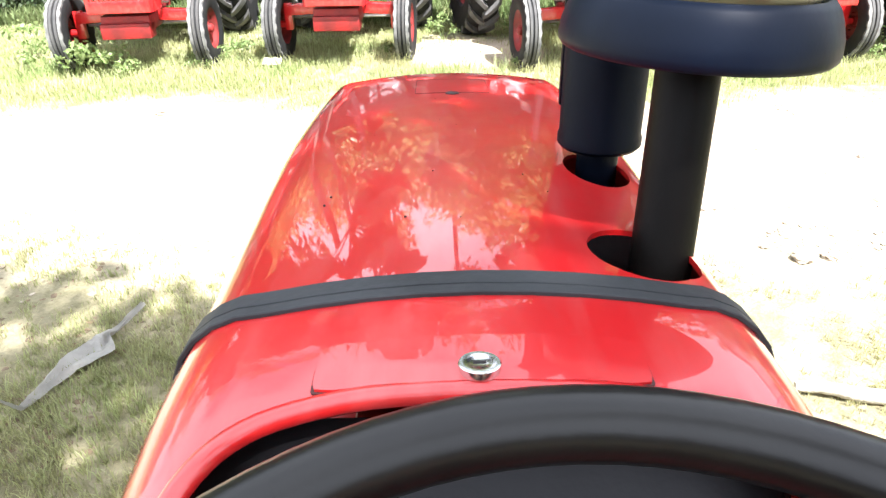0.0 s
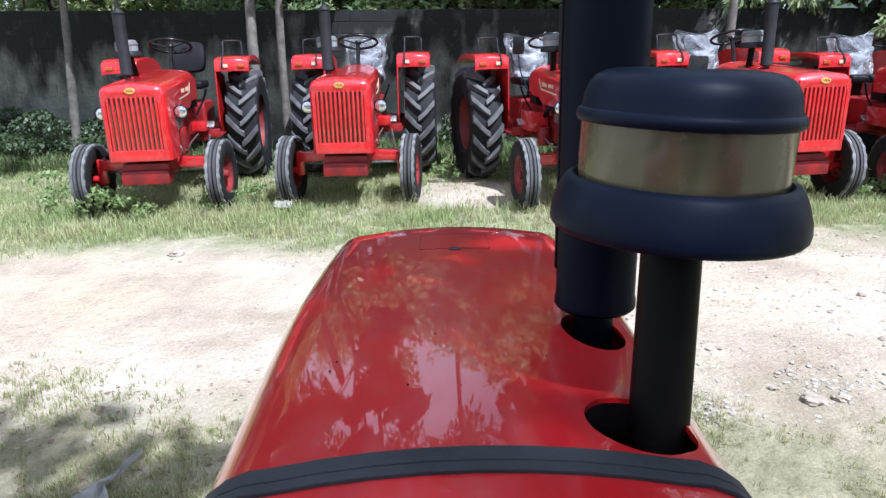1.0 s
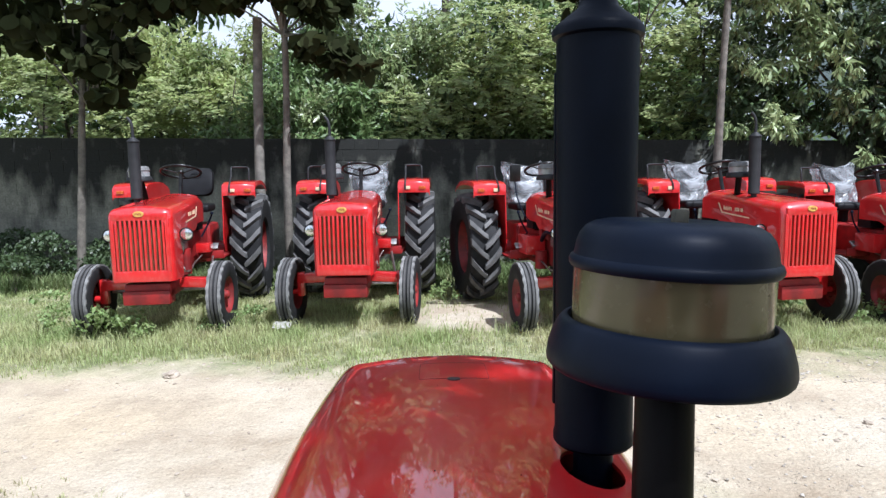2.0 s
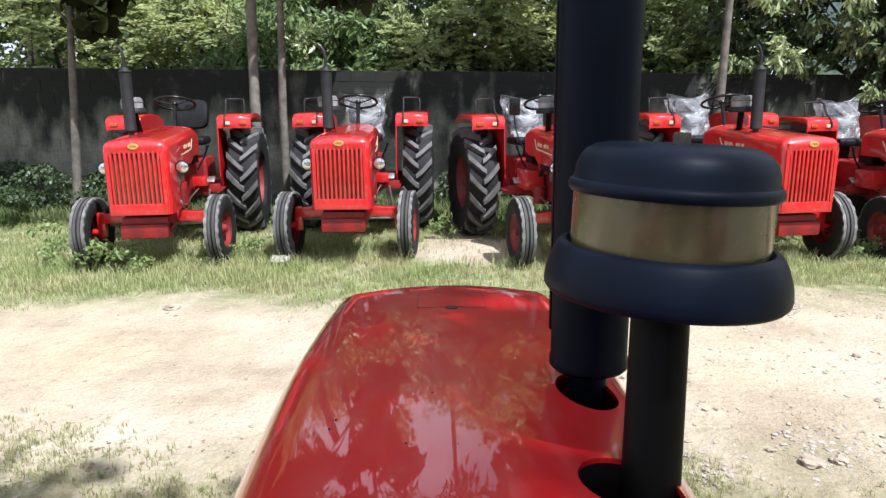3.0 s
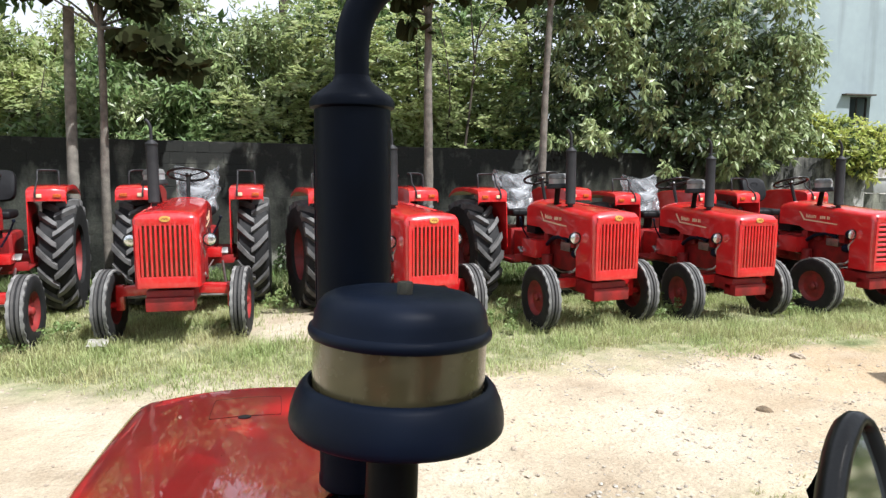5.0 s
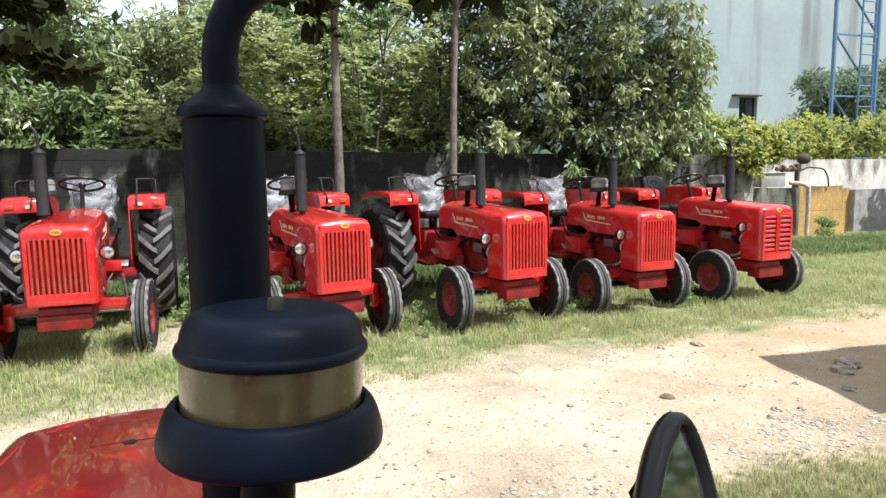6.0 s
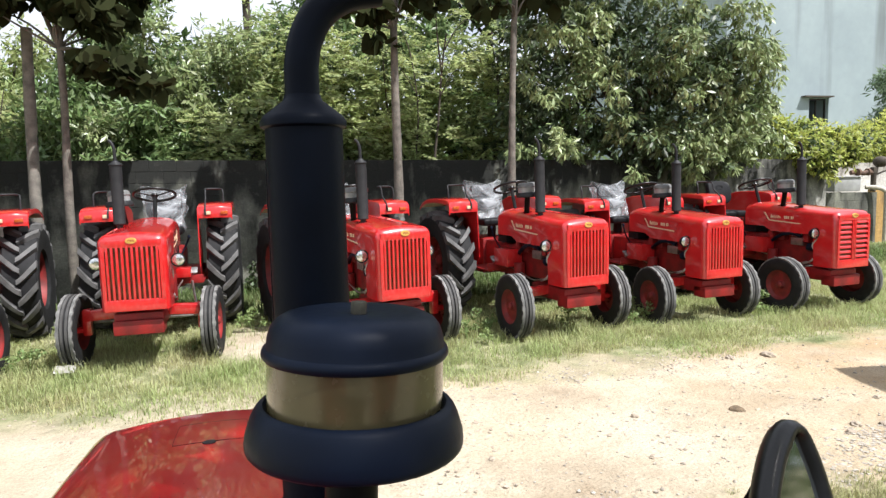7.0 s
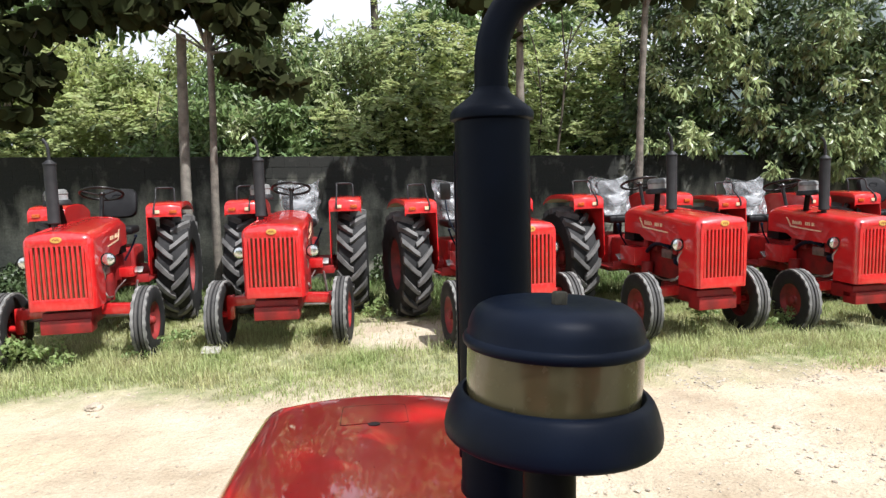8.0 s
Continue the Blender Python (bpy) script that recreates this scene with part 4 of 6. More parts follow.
    tube(bm, [(0.50, 0.16, 0.44), (0.36, 1.1, 0.72)], 0.014, 8)
    part("steering_rod", bm, STEEL, t)
    # gearbox, rear axle, footboards
    bm = bmesh.new()
    box(bm, (0, 1.2, 0.78), (0.36, 1.0, 0.42), bevel=0.05)
    box(bm, (0, 1.9, 0.76), (0.46, 0.56, 0.5), bevel=0.06)
    tube(bm, [(-0.62, 1.9, 0.66), (0.62, 1.9, 0.66)], 0.11, 16)
    part("gearbox", bm, RED_CAST, t)
    for s in (-1, 1):
        bm = bmesh.new()
        box(bm, (s * 0.36, 1.22, 0.66), (0.30, 0.5, 0.02), bevel=0.006)
        box(bm, (s * 0.36, 0.96, 0.70), (0.30, 0.02, 0.1), bevel=0.006)
        part("footboard", bm, RED_CAST, t)
        bm = bmesh.new()
        box(bm, (s * 0.30, 0.80, 0.84) if s < 0 else (0.31, 0.86, 0.80), (0.22, 0.34, 0.22) if s < 0 else (0.16, 0.2, 0.11), bevel=0.015)
        part("toolbox" if s < 0 else "battery_box", bm, RED, t)
        bm = bmesh.new()
        tube(bm, smooth_path([(s * 0.22, 1.12, 0.9), (s * 0.3, 1.15, 1.05), (s * 0.36, 1.12, 1.18)]), 0.011, 8)
        lathe(bm, [(0, -0.02), (0.018, -0.012), (0.02, 0.005), (0.012, 0.018), (0, 0.02)], Matrix.Translation((s * 0.36, 1.12, 1.19)), 12)
        part("lever", bm, BLACK, t)
    # dashboard and steering
    bm = bmesh.new()
    loft(bm, [[Vector(p) for p in ((-w, y, 1.0), (-w, y, z - 0.07), (-w + 0.03, y, z - 0.02), (-w + 0.09, y, z), (w - 0.09, y, z), (w - 0.03, y, z - 0.02), (w, y, z - 0.07), (w, y, 1.0))] for y, z, w in ((0.94, hood_top(0.98) - 0.05, 0.235), (1.05, hood_top(1.0) - 0.085, 0.235), (1.16, hood_top(1.0) - 0.14, 0.235), (1.18, hood_top(1.0) - 0.17, 0.23))])
    part("dashboard", bm, VINYL, t, "black plastic dashboard")
    wx, wy, wz = wheel_at
    rad = 0.238 if near else 0.23
    tilt = Matrix.Translation((wx, wy, wz)) @ Matrix.Rotation(radians(-20), 4, "X")
    bm = bmesh.new()
    pts = [tilt @ Vector((rad * math.cos(2 * math.pi * k / 96), rad * math.sin(2 * math.pi * k / 96), 0)) for k in range(96)]
    tube(bm, pts, 0.0155, 14, closed=True)
    sw = part("steering_wheel", bm, PLASTIC, t, "black steering wheel")
    for k in range(3):
        a = math.pi / 2 + 2 * math.pi * k / 3
        bm = bmesh.new()
        tube(bm, [tilt @ Vector((0.03 * math.cos(a), 0.03 * math.sin(a), -0.02)), tilt @ Vector(((rad - 0.005) * math.cos(a), (rad - 0.005) * math.sin(a), 0))], 0.008, 8)
        part("spoke", bm, PLASTIC, sw)
    bm = bmesh.new()
    lathe(bm, [(0, 0.012), (0.035, 0.008), (0.042, -0.015), (0.03, -0.03), (0.024, -0.05), (0.022, -0.42), (0, -0.42)], tilt, 18)
    part("steering_column", bm, PLASTIC, sw)
    # seat
    bm = bmesh.new()
    box(bm, (0, 1.78, 1.22), (0.46, 0.42, 0.10), bevel=0.04, seg=3)
    tube(bm, [(0, 1.78, 1.18), (0, 1.8, 0.95)], 0.06, 12)
    seat = part("seat", bm, VINYL, t, seat_label)
    bm = bmesh.new()
    lean_back = Matrix.Translation((0, 2.01, 1.55)) @ Matrix.Rotation(radians(-16), 4, "X")
    secs = []
    for k, y in ((0.045, -0.05), (0.012, -0.044), (0.0, -0.02), (0.0, 0.015), (0.012, 0.036), (0.04, 0.044)):
        ring = []
        for q in range(32):
            a = 2 * math.pi * q / 32
            ca, sa = math.cos(a), math.sin(a)
            ring.append(lean_back @ Vector(((0.225 - k) * math.copysign(abs(ca) ** 0.45, ca), y - 0.03 * abs(ca) ** 3, (0.195 - k) * math.copysign(abs(sa) ** 0.5, sa))))
        secs.append(ring)
    loft(bm, secs)
    rest = part("backrest", bm, VINYL, seat)
    bm = bmesh.new()
    m = Matrix.Translation((0, 1.962, 1.64)) @ Matrix.Rotation(radians(80), 4, "X") @ Matrix.Diagonal((0.07, 0.04, 1, 1))
    lathe(bm, [(1, 0.0), (1, 0.006), (0.85, 0.006), (0.85, 0)], m, 24)
    part("embossed_ring", bm, VINYL, rest)
    # exhaust
    lean = Matrix.Translation((-0.207, 0.377 + back, 1.36)) @ Matrix.Rotation(radians(-0.2), 4, "Y") @ Matrix.Rotation(radians(-1.05), 4, "X")
    bm = bmesh.new()
    lathe(bm, [(0.030, -0.2), (0.030, 0.054), (0.044, 0.058), (0.056, 0.062), (0.0605, 0.067), (0.0605, 0.078), (0.0585, 0.084), (0.0593, 0.664), (0.0655, 0.667), (0.0662, 0.676), (0.061, 0.684), (0.030, 0.708), (0.0275, 0.716)], lean, 40)
    box(bm, lean @ Vector((0.0575, -0.012, 0.37)), (0.006, 0.012, 0.50), lean.to_3x3().to_4x4(), 0.002)
    muf = part("muffler", bm, MUFFLER_BLACK if near else GREY_BLACK, t, "black upright exhaust silencer")
    bm = bmesh.new()
    pts = smooth_path([lean @ Vector(p) for p in ((0, 0, 0.69), (0, 0, 0.735), (-0.001, 0.0, 0.765), (-0.010, 0.0, 0.805), (-0.034, 0.0, 0.845), (-0.075, 0.0, 0.872), (-0.125, 0.0, 0.882))], 6)
    if not near:
        pts = smooth_path([lean @ Vector(p) for p in ((0, 0, 0.69), (0, 0, 0.78), (-0.004, 0.0, 0.84), (-0.02, 0.005, 0.89), (-0.05, 0.012, 0.925))], 6)
    tube(bm, pts, 0.0265 if near else 0.0165, 20)
    part("exhaust_pipe", bm, MUFFLER_BLACK if near else GREY_BLACK, muf)
    # air pre-cleaner
    bm = bmesh.new()
    tube(bm, [(-0.1983, 0.712 + back, 1.28), (-0.2337, 0.621 + back, 1.64)], 0.0328, 28)
    ac = part("intake_pipe", bm, PIPE_BLACK, t, "black intake pipe with pre-cleaner")
    pc = Matrix.Translation((-0.2364, 0.611 + back, 1.5886)) @ Matrix.Rotation(radians(-2.75), 4, "Y") @ Matrix.Rotation(radians(-1.13), 4, "X") @ Matrix.Diagonal((0.964, 0.964, 1, 1))
    bm = bmesh.new()
    lathe(bm, [(0.034, 0.024), (0.10, 0.021), (0.134, 0.008), (0.1395, 0.009), (0.1430, 0.013), (0.1440, 0.019), (0.1425, 0.032), (0.137, 0.049), (0.1315, 0.060), (0.1265, 0.0655), (0.1205, 0.0665), (0.1175, 0.064), (0.116, 0.058), (0.1155, 0.035), (0.03, 0.035)], pc, 48)
    part("base_pan", bm, BLACK if near else GREY_BLACK, ac, "flared black base pan")
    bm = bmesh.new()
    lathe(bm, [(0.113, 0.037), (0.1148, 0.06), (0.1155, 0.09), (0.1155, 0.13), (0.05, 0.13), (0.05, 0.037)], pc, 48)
    part("bowl", bm, BOWL if near else BOWL_PALE, ac, "smoked amber translucent bowl" if near else "pale grey translucent bowl")
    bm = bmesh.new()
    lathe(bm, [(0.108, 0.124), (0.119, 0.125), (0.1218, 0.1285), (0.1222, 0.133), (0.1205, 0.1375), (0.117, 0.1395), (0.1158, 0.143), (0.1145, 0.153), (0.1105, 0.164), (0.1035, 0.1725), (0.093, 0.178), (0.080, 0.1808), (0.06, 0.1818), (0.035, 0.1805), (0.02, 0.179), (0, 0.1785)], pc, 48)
    cap = part("cap", bm, BLACK if near else CAP_GREY, ac, "domed black cap" if near else "domed grey cap")
    bm = bmesh.new()
    lathe(bm, [(0.0105, 0.172), (0.0108, 0.1915), (0.0095, 0.1945), (0.006, 0.194), (0, 0.194)], pc @ Matrix.Translation((-0.002, 0.009, 0)), 8)
    part("wing_nut", bm, NUT, cap, "dull brass nut")
    return t


def drape(name, label):
    """Crumpled clear film bag pulled over a seat back, in the tractor's own frame."""
    t = thing(name, label, "plastic cover", "seat covers")
    bm = bmesh.new()
    secs = []
    for j in range(20):
        v = j / 19
        z = 1.20 + 0.535 * v
        ring = []
        for k in range(28):
            a = 2 * math.pi * k / 28
            wob = 1 + 0.06 * noise.noise(Vector((math.cos(a) * 7, math.sin(a) * 7, v * 14))) + 0.16 * noise.noise(Vector((math.cos(a) * 2.3, math.sin(a) * 2.3, v * 5)))
            px, py = (0.225 + 0.055 * v) * math.copysign(abs(math.cos(a)) ** 0.5, math.cos(a)), 0.165 * math.copysign(abs(math.sin(a)) ** 0.6, math.sin(a))
            top = 0.075 * abs(math.cos(a)) ** 8 * v ** 3
            ring.append(Vector((px * wob, 2.0 + (v - 0.5) * 0.14 + py * wob * (1.2 - 0.4 * v), z + top + 0.03 * noise.noise(Vector((a * 3, v * 4, 1))))))
        secs.append(ring)
    loft(bm, secs)
    film = part("film", bm, FILM, t, "", 20)
    film.visible_shadow = False
    return t


def placed(x, y, heading, z=0.0):
    return pose(x, y, z, 0, 0, heading)


PLAIN = "bright red farm tractor with barred grille"
tractor_a = make_tractor("tractor", PLAIN + " beside a slim tree", steer=-4)
LOT = [  # x, y, heading of the front axle's middle, how deep it stands, size
    ("a", -2.655, 7.16, 6.2, 0.0, 1.0), ("b", -0.622, 7.38, -1.0, 0.0, 1.0), ("c", 1.88, 7.03, 11.0, -0.012, 0.99),
    ("d", 3.93, 6.98, 8.0, -0.006, 0.984), ("e", 5.825, 7.10, 4.0, -0.046, 0.966), ("f", 7.72, 7.08, 4.0, -0.035, 0.965)]
spots = {k: placed(x, y, h, z) @ Matrix.Scale(size, 4) for k, x, y, h, z, size in LOT}
tractor_a.matrix_basis = spots["a"]
fleet = {"a": tractor_a}
for k, words in (("b", "bright red farm tractor, seat wrapped in clear film"), ("c", "bright red farm tractor with square mirror and wrapped seat"), ("d", "red farm tractor with chalky front tyres and wrapped seat"), ("e", "red farm tractor, black seat half wrapped in film")):
    fleet[k] = tagged(copy_thing(tractor_a, spots[k]), words + ", on grass", "tractor", "tractors on the lot")
fleet["f"] = make_tractor("tractor", "red farm tractor with louvred grille and black seat", steer=3, slatted=True)
fleet["f"].matrix_basis = spots["f"]
cover = drape("plastic_cover", "crumpled clear plastic film over a tractor seat")
cover.matrix_basis = spots["b"]
for k in "cde":
    copy_thing(cover, spots[k])
# square mirror on the third tractor
bm = bmesh.new()
box(bm, (-0.42, 1.05, 1.66), (0.13, 0.03, 0.2), None, 0.02)
mir = part("side_mirror", bm, PLASTIC, fleet["c"], "square black mirror")
bm = bmesh.new()
tube(bm, smooth_path([(-0.42, 1.06, 1.58), (-0.40, 1.05, 1.4), (-0.34, 1.0, 1.2), (-0.28, 0.95, 1.1)]), 0.008, 8)
part("mirror_stalk", bm, BLACK, mir)

# the tractor that carries the camera, a little nose-down
own = make_tractor("near_tractor", "glossy red farm tractor with black silencer and pre-cleaner, in tree shade", near=True, back=0.0, wheel_at=(-0.022, 1.345, 1.460))
own.matrix_basis = Matrix.Translation((0.36, 1.316, -0.108)) @ Matrix.Rotation(math.pi, 4, "Z") @ Matrix.Rotation(radians(2.7), 4, "X")
inv = own.matrix_basis.inverted()
# mirror on its off side: tapered black housing, glass set in a raised rim
mm = inv @ Matrix.Translation((0.778, 0.241, 1.615)) @ Matrix.Scale(0.91, 4) @ Matrix.Rotation(radians(21), 4, "Z") @ Matrix.Rotation(radians(68), 4, "X") @ Matrix.Rotation(radians(-28), 4, "Z")


def mirror_ring(k, z):
    ring = []
    for i in range(40):
        a = 2 * math.pi * i / 40
        ca, sa = math.cos(a), math.sin(a)
        y = 0.108 * math.copysign(abs(sa) ** 0.9, sa)
        wdt = 0.051 - 0.014 * (y / 0.108)
        x = wdt * math.copysign(abs(ca) ** 0.85, ca)
        ring.append(mm @ Vector((x - math.copysign(k, x) * min(1, abs(ca) * 2.5), y - math.copysign(k, y) * min(1, abs(sa) * 2.5), z)))
    return ring


bm = bmesh.new()
loft(bm, [mirror_ring(k, z) for k, z in ((0.03, -0.020), (0.014, -0.018), (0.004, -0.011), (0.0, -0.002), (0.0008, 0.004), (0.004, 0.0075), (0.0075, 0.0080), (0.0100, 0.0060), (0.0115, 0.002))], cap=False)
loft(bm, [mirror_ring(0.03, -0.020), mirror_ring(0.05, -0.0205)])
mir = part("side_mirror", bm, PLASTIC, own, "black tapered side mirror", 70)
bm = bmesh.new()
vs = [bm.verts.new(p) for p in mirror_ring(0.0105, 0.0025)]
bm.faces.new(vs)
part("mirror_glass", bm, MIRROR, mir, "mirror glass")
bm = bmesh.new()
tube(bm, [inv @ Vector(p) for p in smooth_path([(0.78, 0.255, 1.54), (0.77, 0.28, 1.40), (0.72, 0.33, 1.25), (0.62, 0.36, 1.15)])], 0.008, 8)
part("mirror_stalk", bm, BLACK, mir)


# ---- ground and walls ----
def ground_z(x, y):
    z = 0.02 * noise.noise(Vector((x * 0.7, y * 0.7, 0))) + 0.008 * noise.noise(Vector((x * 3, y * 3, 2)))
    d = max(0.0, 1 - ((x - 0.4) / 3.0) ** 2) * max(0.0, 1 - ((y - 1.3) / 2.2) ** 2)
    z -= 0.10 * d
    z -= 0.042 * min(1.0, max(0.0, (x - 4.6) / 1.0)) * min(1.0, max(0.0, (y - 5.6) / 1.0)) * min(1.0, max(0.0, (10.6 - y) / 1.5))
    if -4 < y < 5.8 and x > 1.5:
        z += 0.02 * noise.noise(Vector((x * 1.7, y * 1.7, 5)))
    return z


def make_ground():
    bm = bmesh.new()
    xs = [-600, -150, -60, -30] + [-20 + 0.25 * i for i in range(173)] + [30, 45, 80, 200, 600]
    ys = [-600, -100, -40, -15, -8] + [-4 + 0.2 * i for i in range(91)] + [16, 20, 30, 60, 150, 600]
    g = [[bm.verts.new((x, y, ground_z(x, y) if -18 < x < 23 and -5 < y < 14.2 else 0)) for x in xs] for y in ys]
    for j in range(len(ys) - 1):
        for i in range(len(xs) - 1):
            bm.faces.new((g[j][i], g[j][i + 1], g[j + 1][i + 1], g[j + 1][i]))
    return tagged(finish(bm, "ground", EARTH, None, "", 180), "pale trodden earth track between strips of thin grass", "ground", kind="structure")


make_ground()


def block_wall(name, x0, x1, y, h0, h1, material, label, bl=0.4, bh=0.2, thick=0.2, seed=1):
    """Mortared block wall: a core, with each block proud of the joints by a few millimetres."""
    rnd = random.Random(seed)
    bm = bmesh.new()
    v = [(x0, y, 0), (x1, y, 0), (x1, y, h1), (x0, y, h0)]
    loft(bm, [[Vector((a, b, c - 0.3 if c == 0 else c - 0.012)) for a, b, c in v], [Vector((a, b + thick, c - 0.3 if c == 0 else c - 0.012)) for a, b, c in v]])
    w = tagged(finish(bm, name, material, None, "", 0), label, "wall", kind="structure")
    boxes = []
    for r in range(int(max(h0, h1) / bh + 0.5)):
        x = x0 - (bl / 2 if r % 2 else 0)
        while x < x1 - 0.02:
            a, b = max(x, x0), min(x + bl, x1)
            if b - a > 0.05:
                hh = h0 + (h1 - h0) * ((a + b) / 2 - x0) / (x1 - x0)
                z0, z1 = hh * r / int(max(h0, h1) / bh + 0.5), hh * (r + 1) / int(max(h0, h1) / bh + 0.5)
                boxes.append((a, b, z0, z1, rnd.uniform(0.003, 0.008)))
            x += bl
    return w, boxes


def lay_blocks(w, boxes, y, material, limit=300):
    """The first blocks are objects of their own on shared meshes, the rest is joined."""
    shared = {}
    rest = []
    for k, (a, b, z0, z1, d) in enumerate(boxes):
        if k < limit:
            key = (round(b - a, 2), round(z1 - z0, 2))
            if key not in shared:
                bm = bmesh.new()
                box(bm, (0, 0, 0), (key[0] - 0.006, 0.03, key[1] - 0.006))
                bmesh.ops.bevel(bm, geom=[e for e in bm.edges if all(v.co.y < 0 for v in e.verts)], offset=0.003, segments=1, affect="EDGES")
                me = bpy.data.meshes.new("block")
                bm.to_mesh(me)
                bm.free()
                me.materials.append(material)
                shared[key] = me
            ob = new("block", shared[key])
            ob.parent = w
            ob.location = ((a + b) / 2, y + 0.015 - d, (z0 + z1) / 2)
        else:
            rest.append((a, b, z0, z1, d))
    if rest:
        bm = bmesh.new()
        for a, b, z0, z1, d in rest:
            box(bm, ((a + b) / 2, y + 0.015 - d, (z0 + z1) / 2), (b - a - 0.007, 0.03, z1 - z0 - 0.007))
        o = part("far_blocks", bm, material, w, "", 0)
        o["kind"] = "stuff"


WALL_Y = 11.3
main_wall, main_blocks = block_wall("wall_north", -16, 9.2, WALL_Y, 2.42, 2.02, WALL_DARK, "mould-blackened concrete block boundary wall", seed=3)
pale_wall, pale_blocks = block_wall("wall_pale", 9.2, 12.1, WALL_Y + 0.05, 2.04, 1.96, WALL_PALE, "pale weathered block wall", seed=4)
white_wall, white_blocks = block_wall("wall_white", 11.0, 34.0, WALL_Y + 2.9, 1.9, 1.85, WALL_WHITE, "whitewashed block wall with stains", seed=5)
short_wall, short_blocks = block_wall("wall_short", 12.1, 14.55, 12.3, 1.26, 1.2, WALL_DARK, "low mould-dark wall beside the pump", seed=7)
ochre_wall, ochre_blocks = block_wall("wall_ochre", 14.55, 16.3, 12.35, 1.28, 1.14, WALL_OCHRE, "low ochre-washed wall", bl=3.0, bh=0.6, seed=6)
grey_wall, grey_blocks = block_wall("wall_grey", 16.3, 24, 12.2, 1.12, 1.1, BLOCK_GREY, "low wall of grey concrete blocks", seed=8)


# ---- plants ----
def leaf_cloud(name, clumps, count, size, material, parent, seed=0, droop=0.4, long=2.2, label="", wide=False):
    """Many small folded leaves spread through ellipsoid clumps of (x, y, z, rx, ry, rz), thicker towards the outside."""
    rng = np.random.default_rng(seed)
    c = np.array(clumps, float)
    vol = np.prod(c[:, 3:6], axis=1) ** 0.67
    pick = rng.choice(len(c), count, p=vol / vol.sum())
    d = rng.normal(size=(count, 3))
    d /= np.linalg.norm(d, axis=1)[:, None]
    rad = rng.uniform(0.25, 1.0, count) ** 0.45
    rad *= 1 + 0.18 * np.sin(d[:, 0] * 7 + pick) * np.sin(d[:, 2] * 6 + pick * 2)
    ctr = c[pick, :3] + d * rad[:, None] * c[pick, 3:6]
    u = rng.normal(size=(count, 3)) * 0.8 + d * 0.7
    u[:, 2] -= droop
    u /= np.linalg.norm(u, axis=1)[:, None]
    nrm = rng.normal(size=(count, 3)) * 0.6 + d * 0.5 + np.array([0, 0, 0.7])
    w = np.cross(nrm, u)
    w /= np.linalg.norm(w, axis=1)[:, None] + 1e-9
    n2 = np.cross(u, w)
    s = size * rng.uniform(0.6, 1.3, count)[:, None]
    L, W = s * 0.5 * long, s * 0.5
    p0 = ctr - u * L
    p1 = ctr + w * W - n2 * W * 0.25
    p2 = ctr + u * L - n2 * L * 0.15
    p3 = ctr - w * W - n2 * W * 0.25
    if wide:
        # broad leaf: eight points round a folded midrib
        ring = [p0] + [ctr + u * (L * a) + w * (W * b) - n2 * (W * 0.2 * abs(b) + L * 0.1 * max(a, 0)) for a, b in ((-0.6, 0.75), (-0.05, 1.0), (0.55, 0.7))]
        ring += [p2] + [ctr + u * (L * a) - w * (W * b) - n2 * (W * 0.2 * abs(b) + L * 0.1 * max(a, 0)) for a, b in ((0.55, 0.7), (-0.05, 1.0), (-0.6, 0.75))]
        verts = np.stack(ring, 1).reshape(-1, 3)
        idx = np.arange(count)[:, None] * 8
        faces = np.concatenate([idx + np.array([q]) for q in ([0, 1, 2], [0, 2, 3], [0, 3, 4], [0, 4, 5], [0, 5, 6], [0, 6, 7])], 1).reshape(-1, 3)
    else:
        verts = np.stack([p0, p1, p2, p3], 1).reshape(-1, 3)
        idx = np.arange(count)[:, None] * 4
        faces = np.concatenate([idx + np.array([[0, 1, 2]]), idx + np.array([[0, 2, 3]])], 1).reshape(-1, 3)
    me = bpy.data.meshes.new(name)
    me.vertices.add(len(verts))
    me.vertices.foreach_set("co", verts.ravel())
    me.loops.add(faces.size)
    me.loops.foreach_set("vertex_index", faces.ravel())
    me.polygons.add(len(faces))
    me.polygons.foreach_set("loop_start", np.arange(0, faces.size, 3))
    me.update(calc_edges=True)
    me.materials.append(material)
    ob = new(name, me)
    if parent:
        ob.parent = parent
    if label:
        ob["label"] = label
    return ob


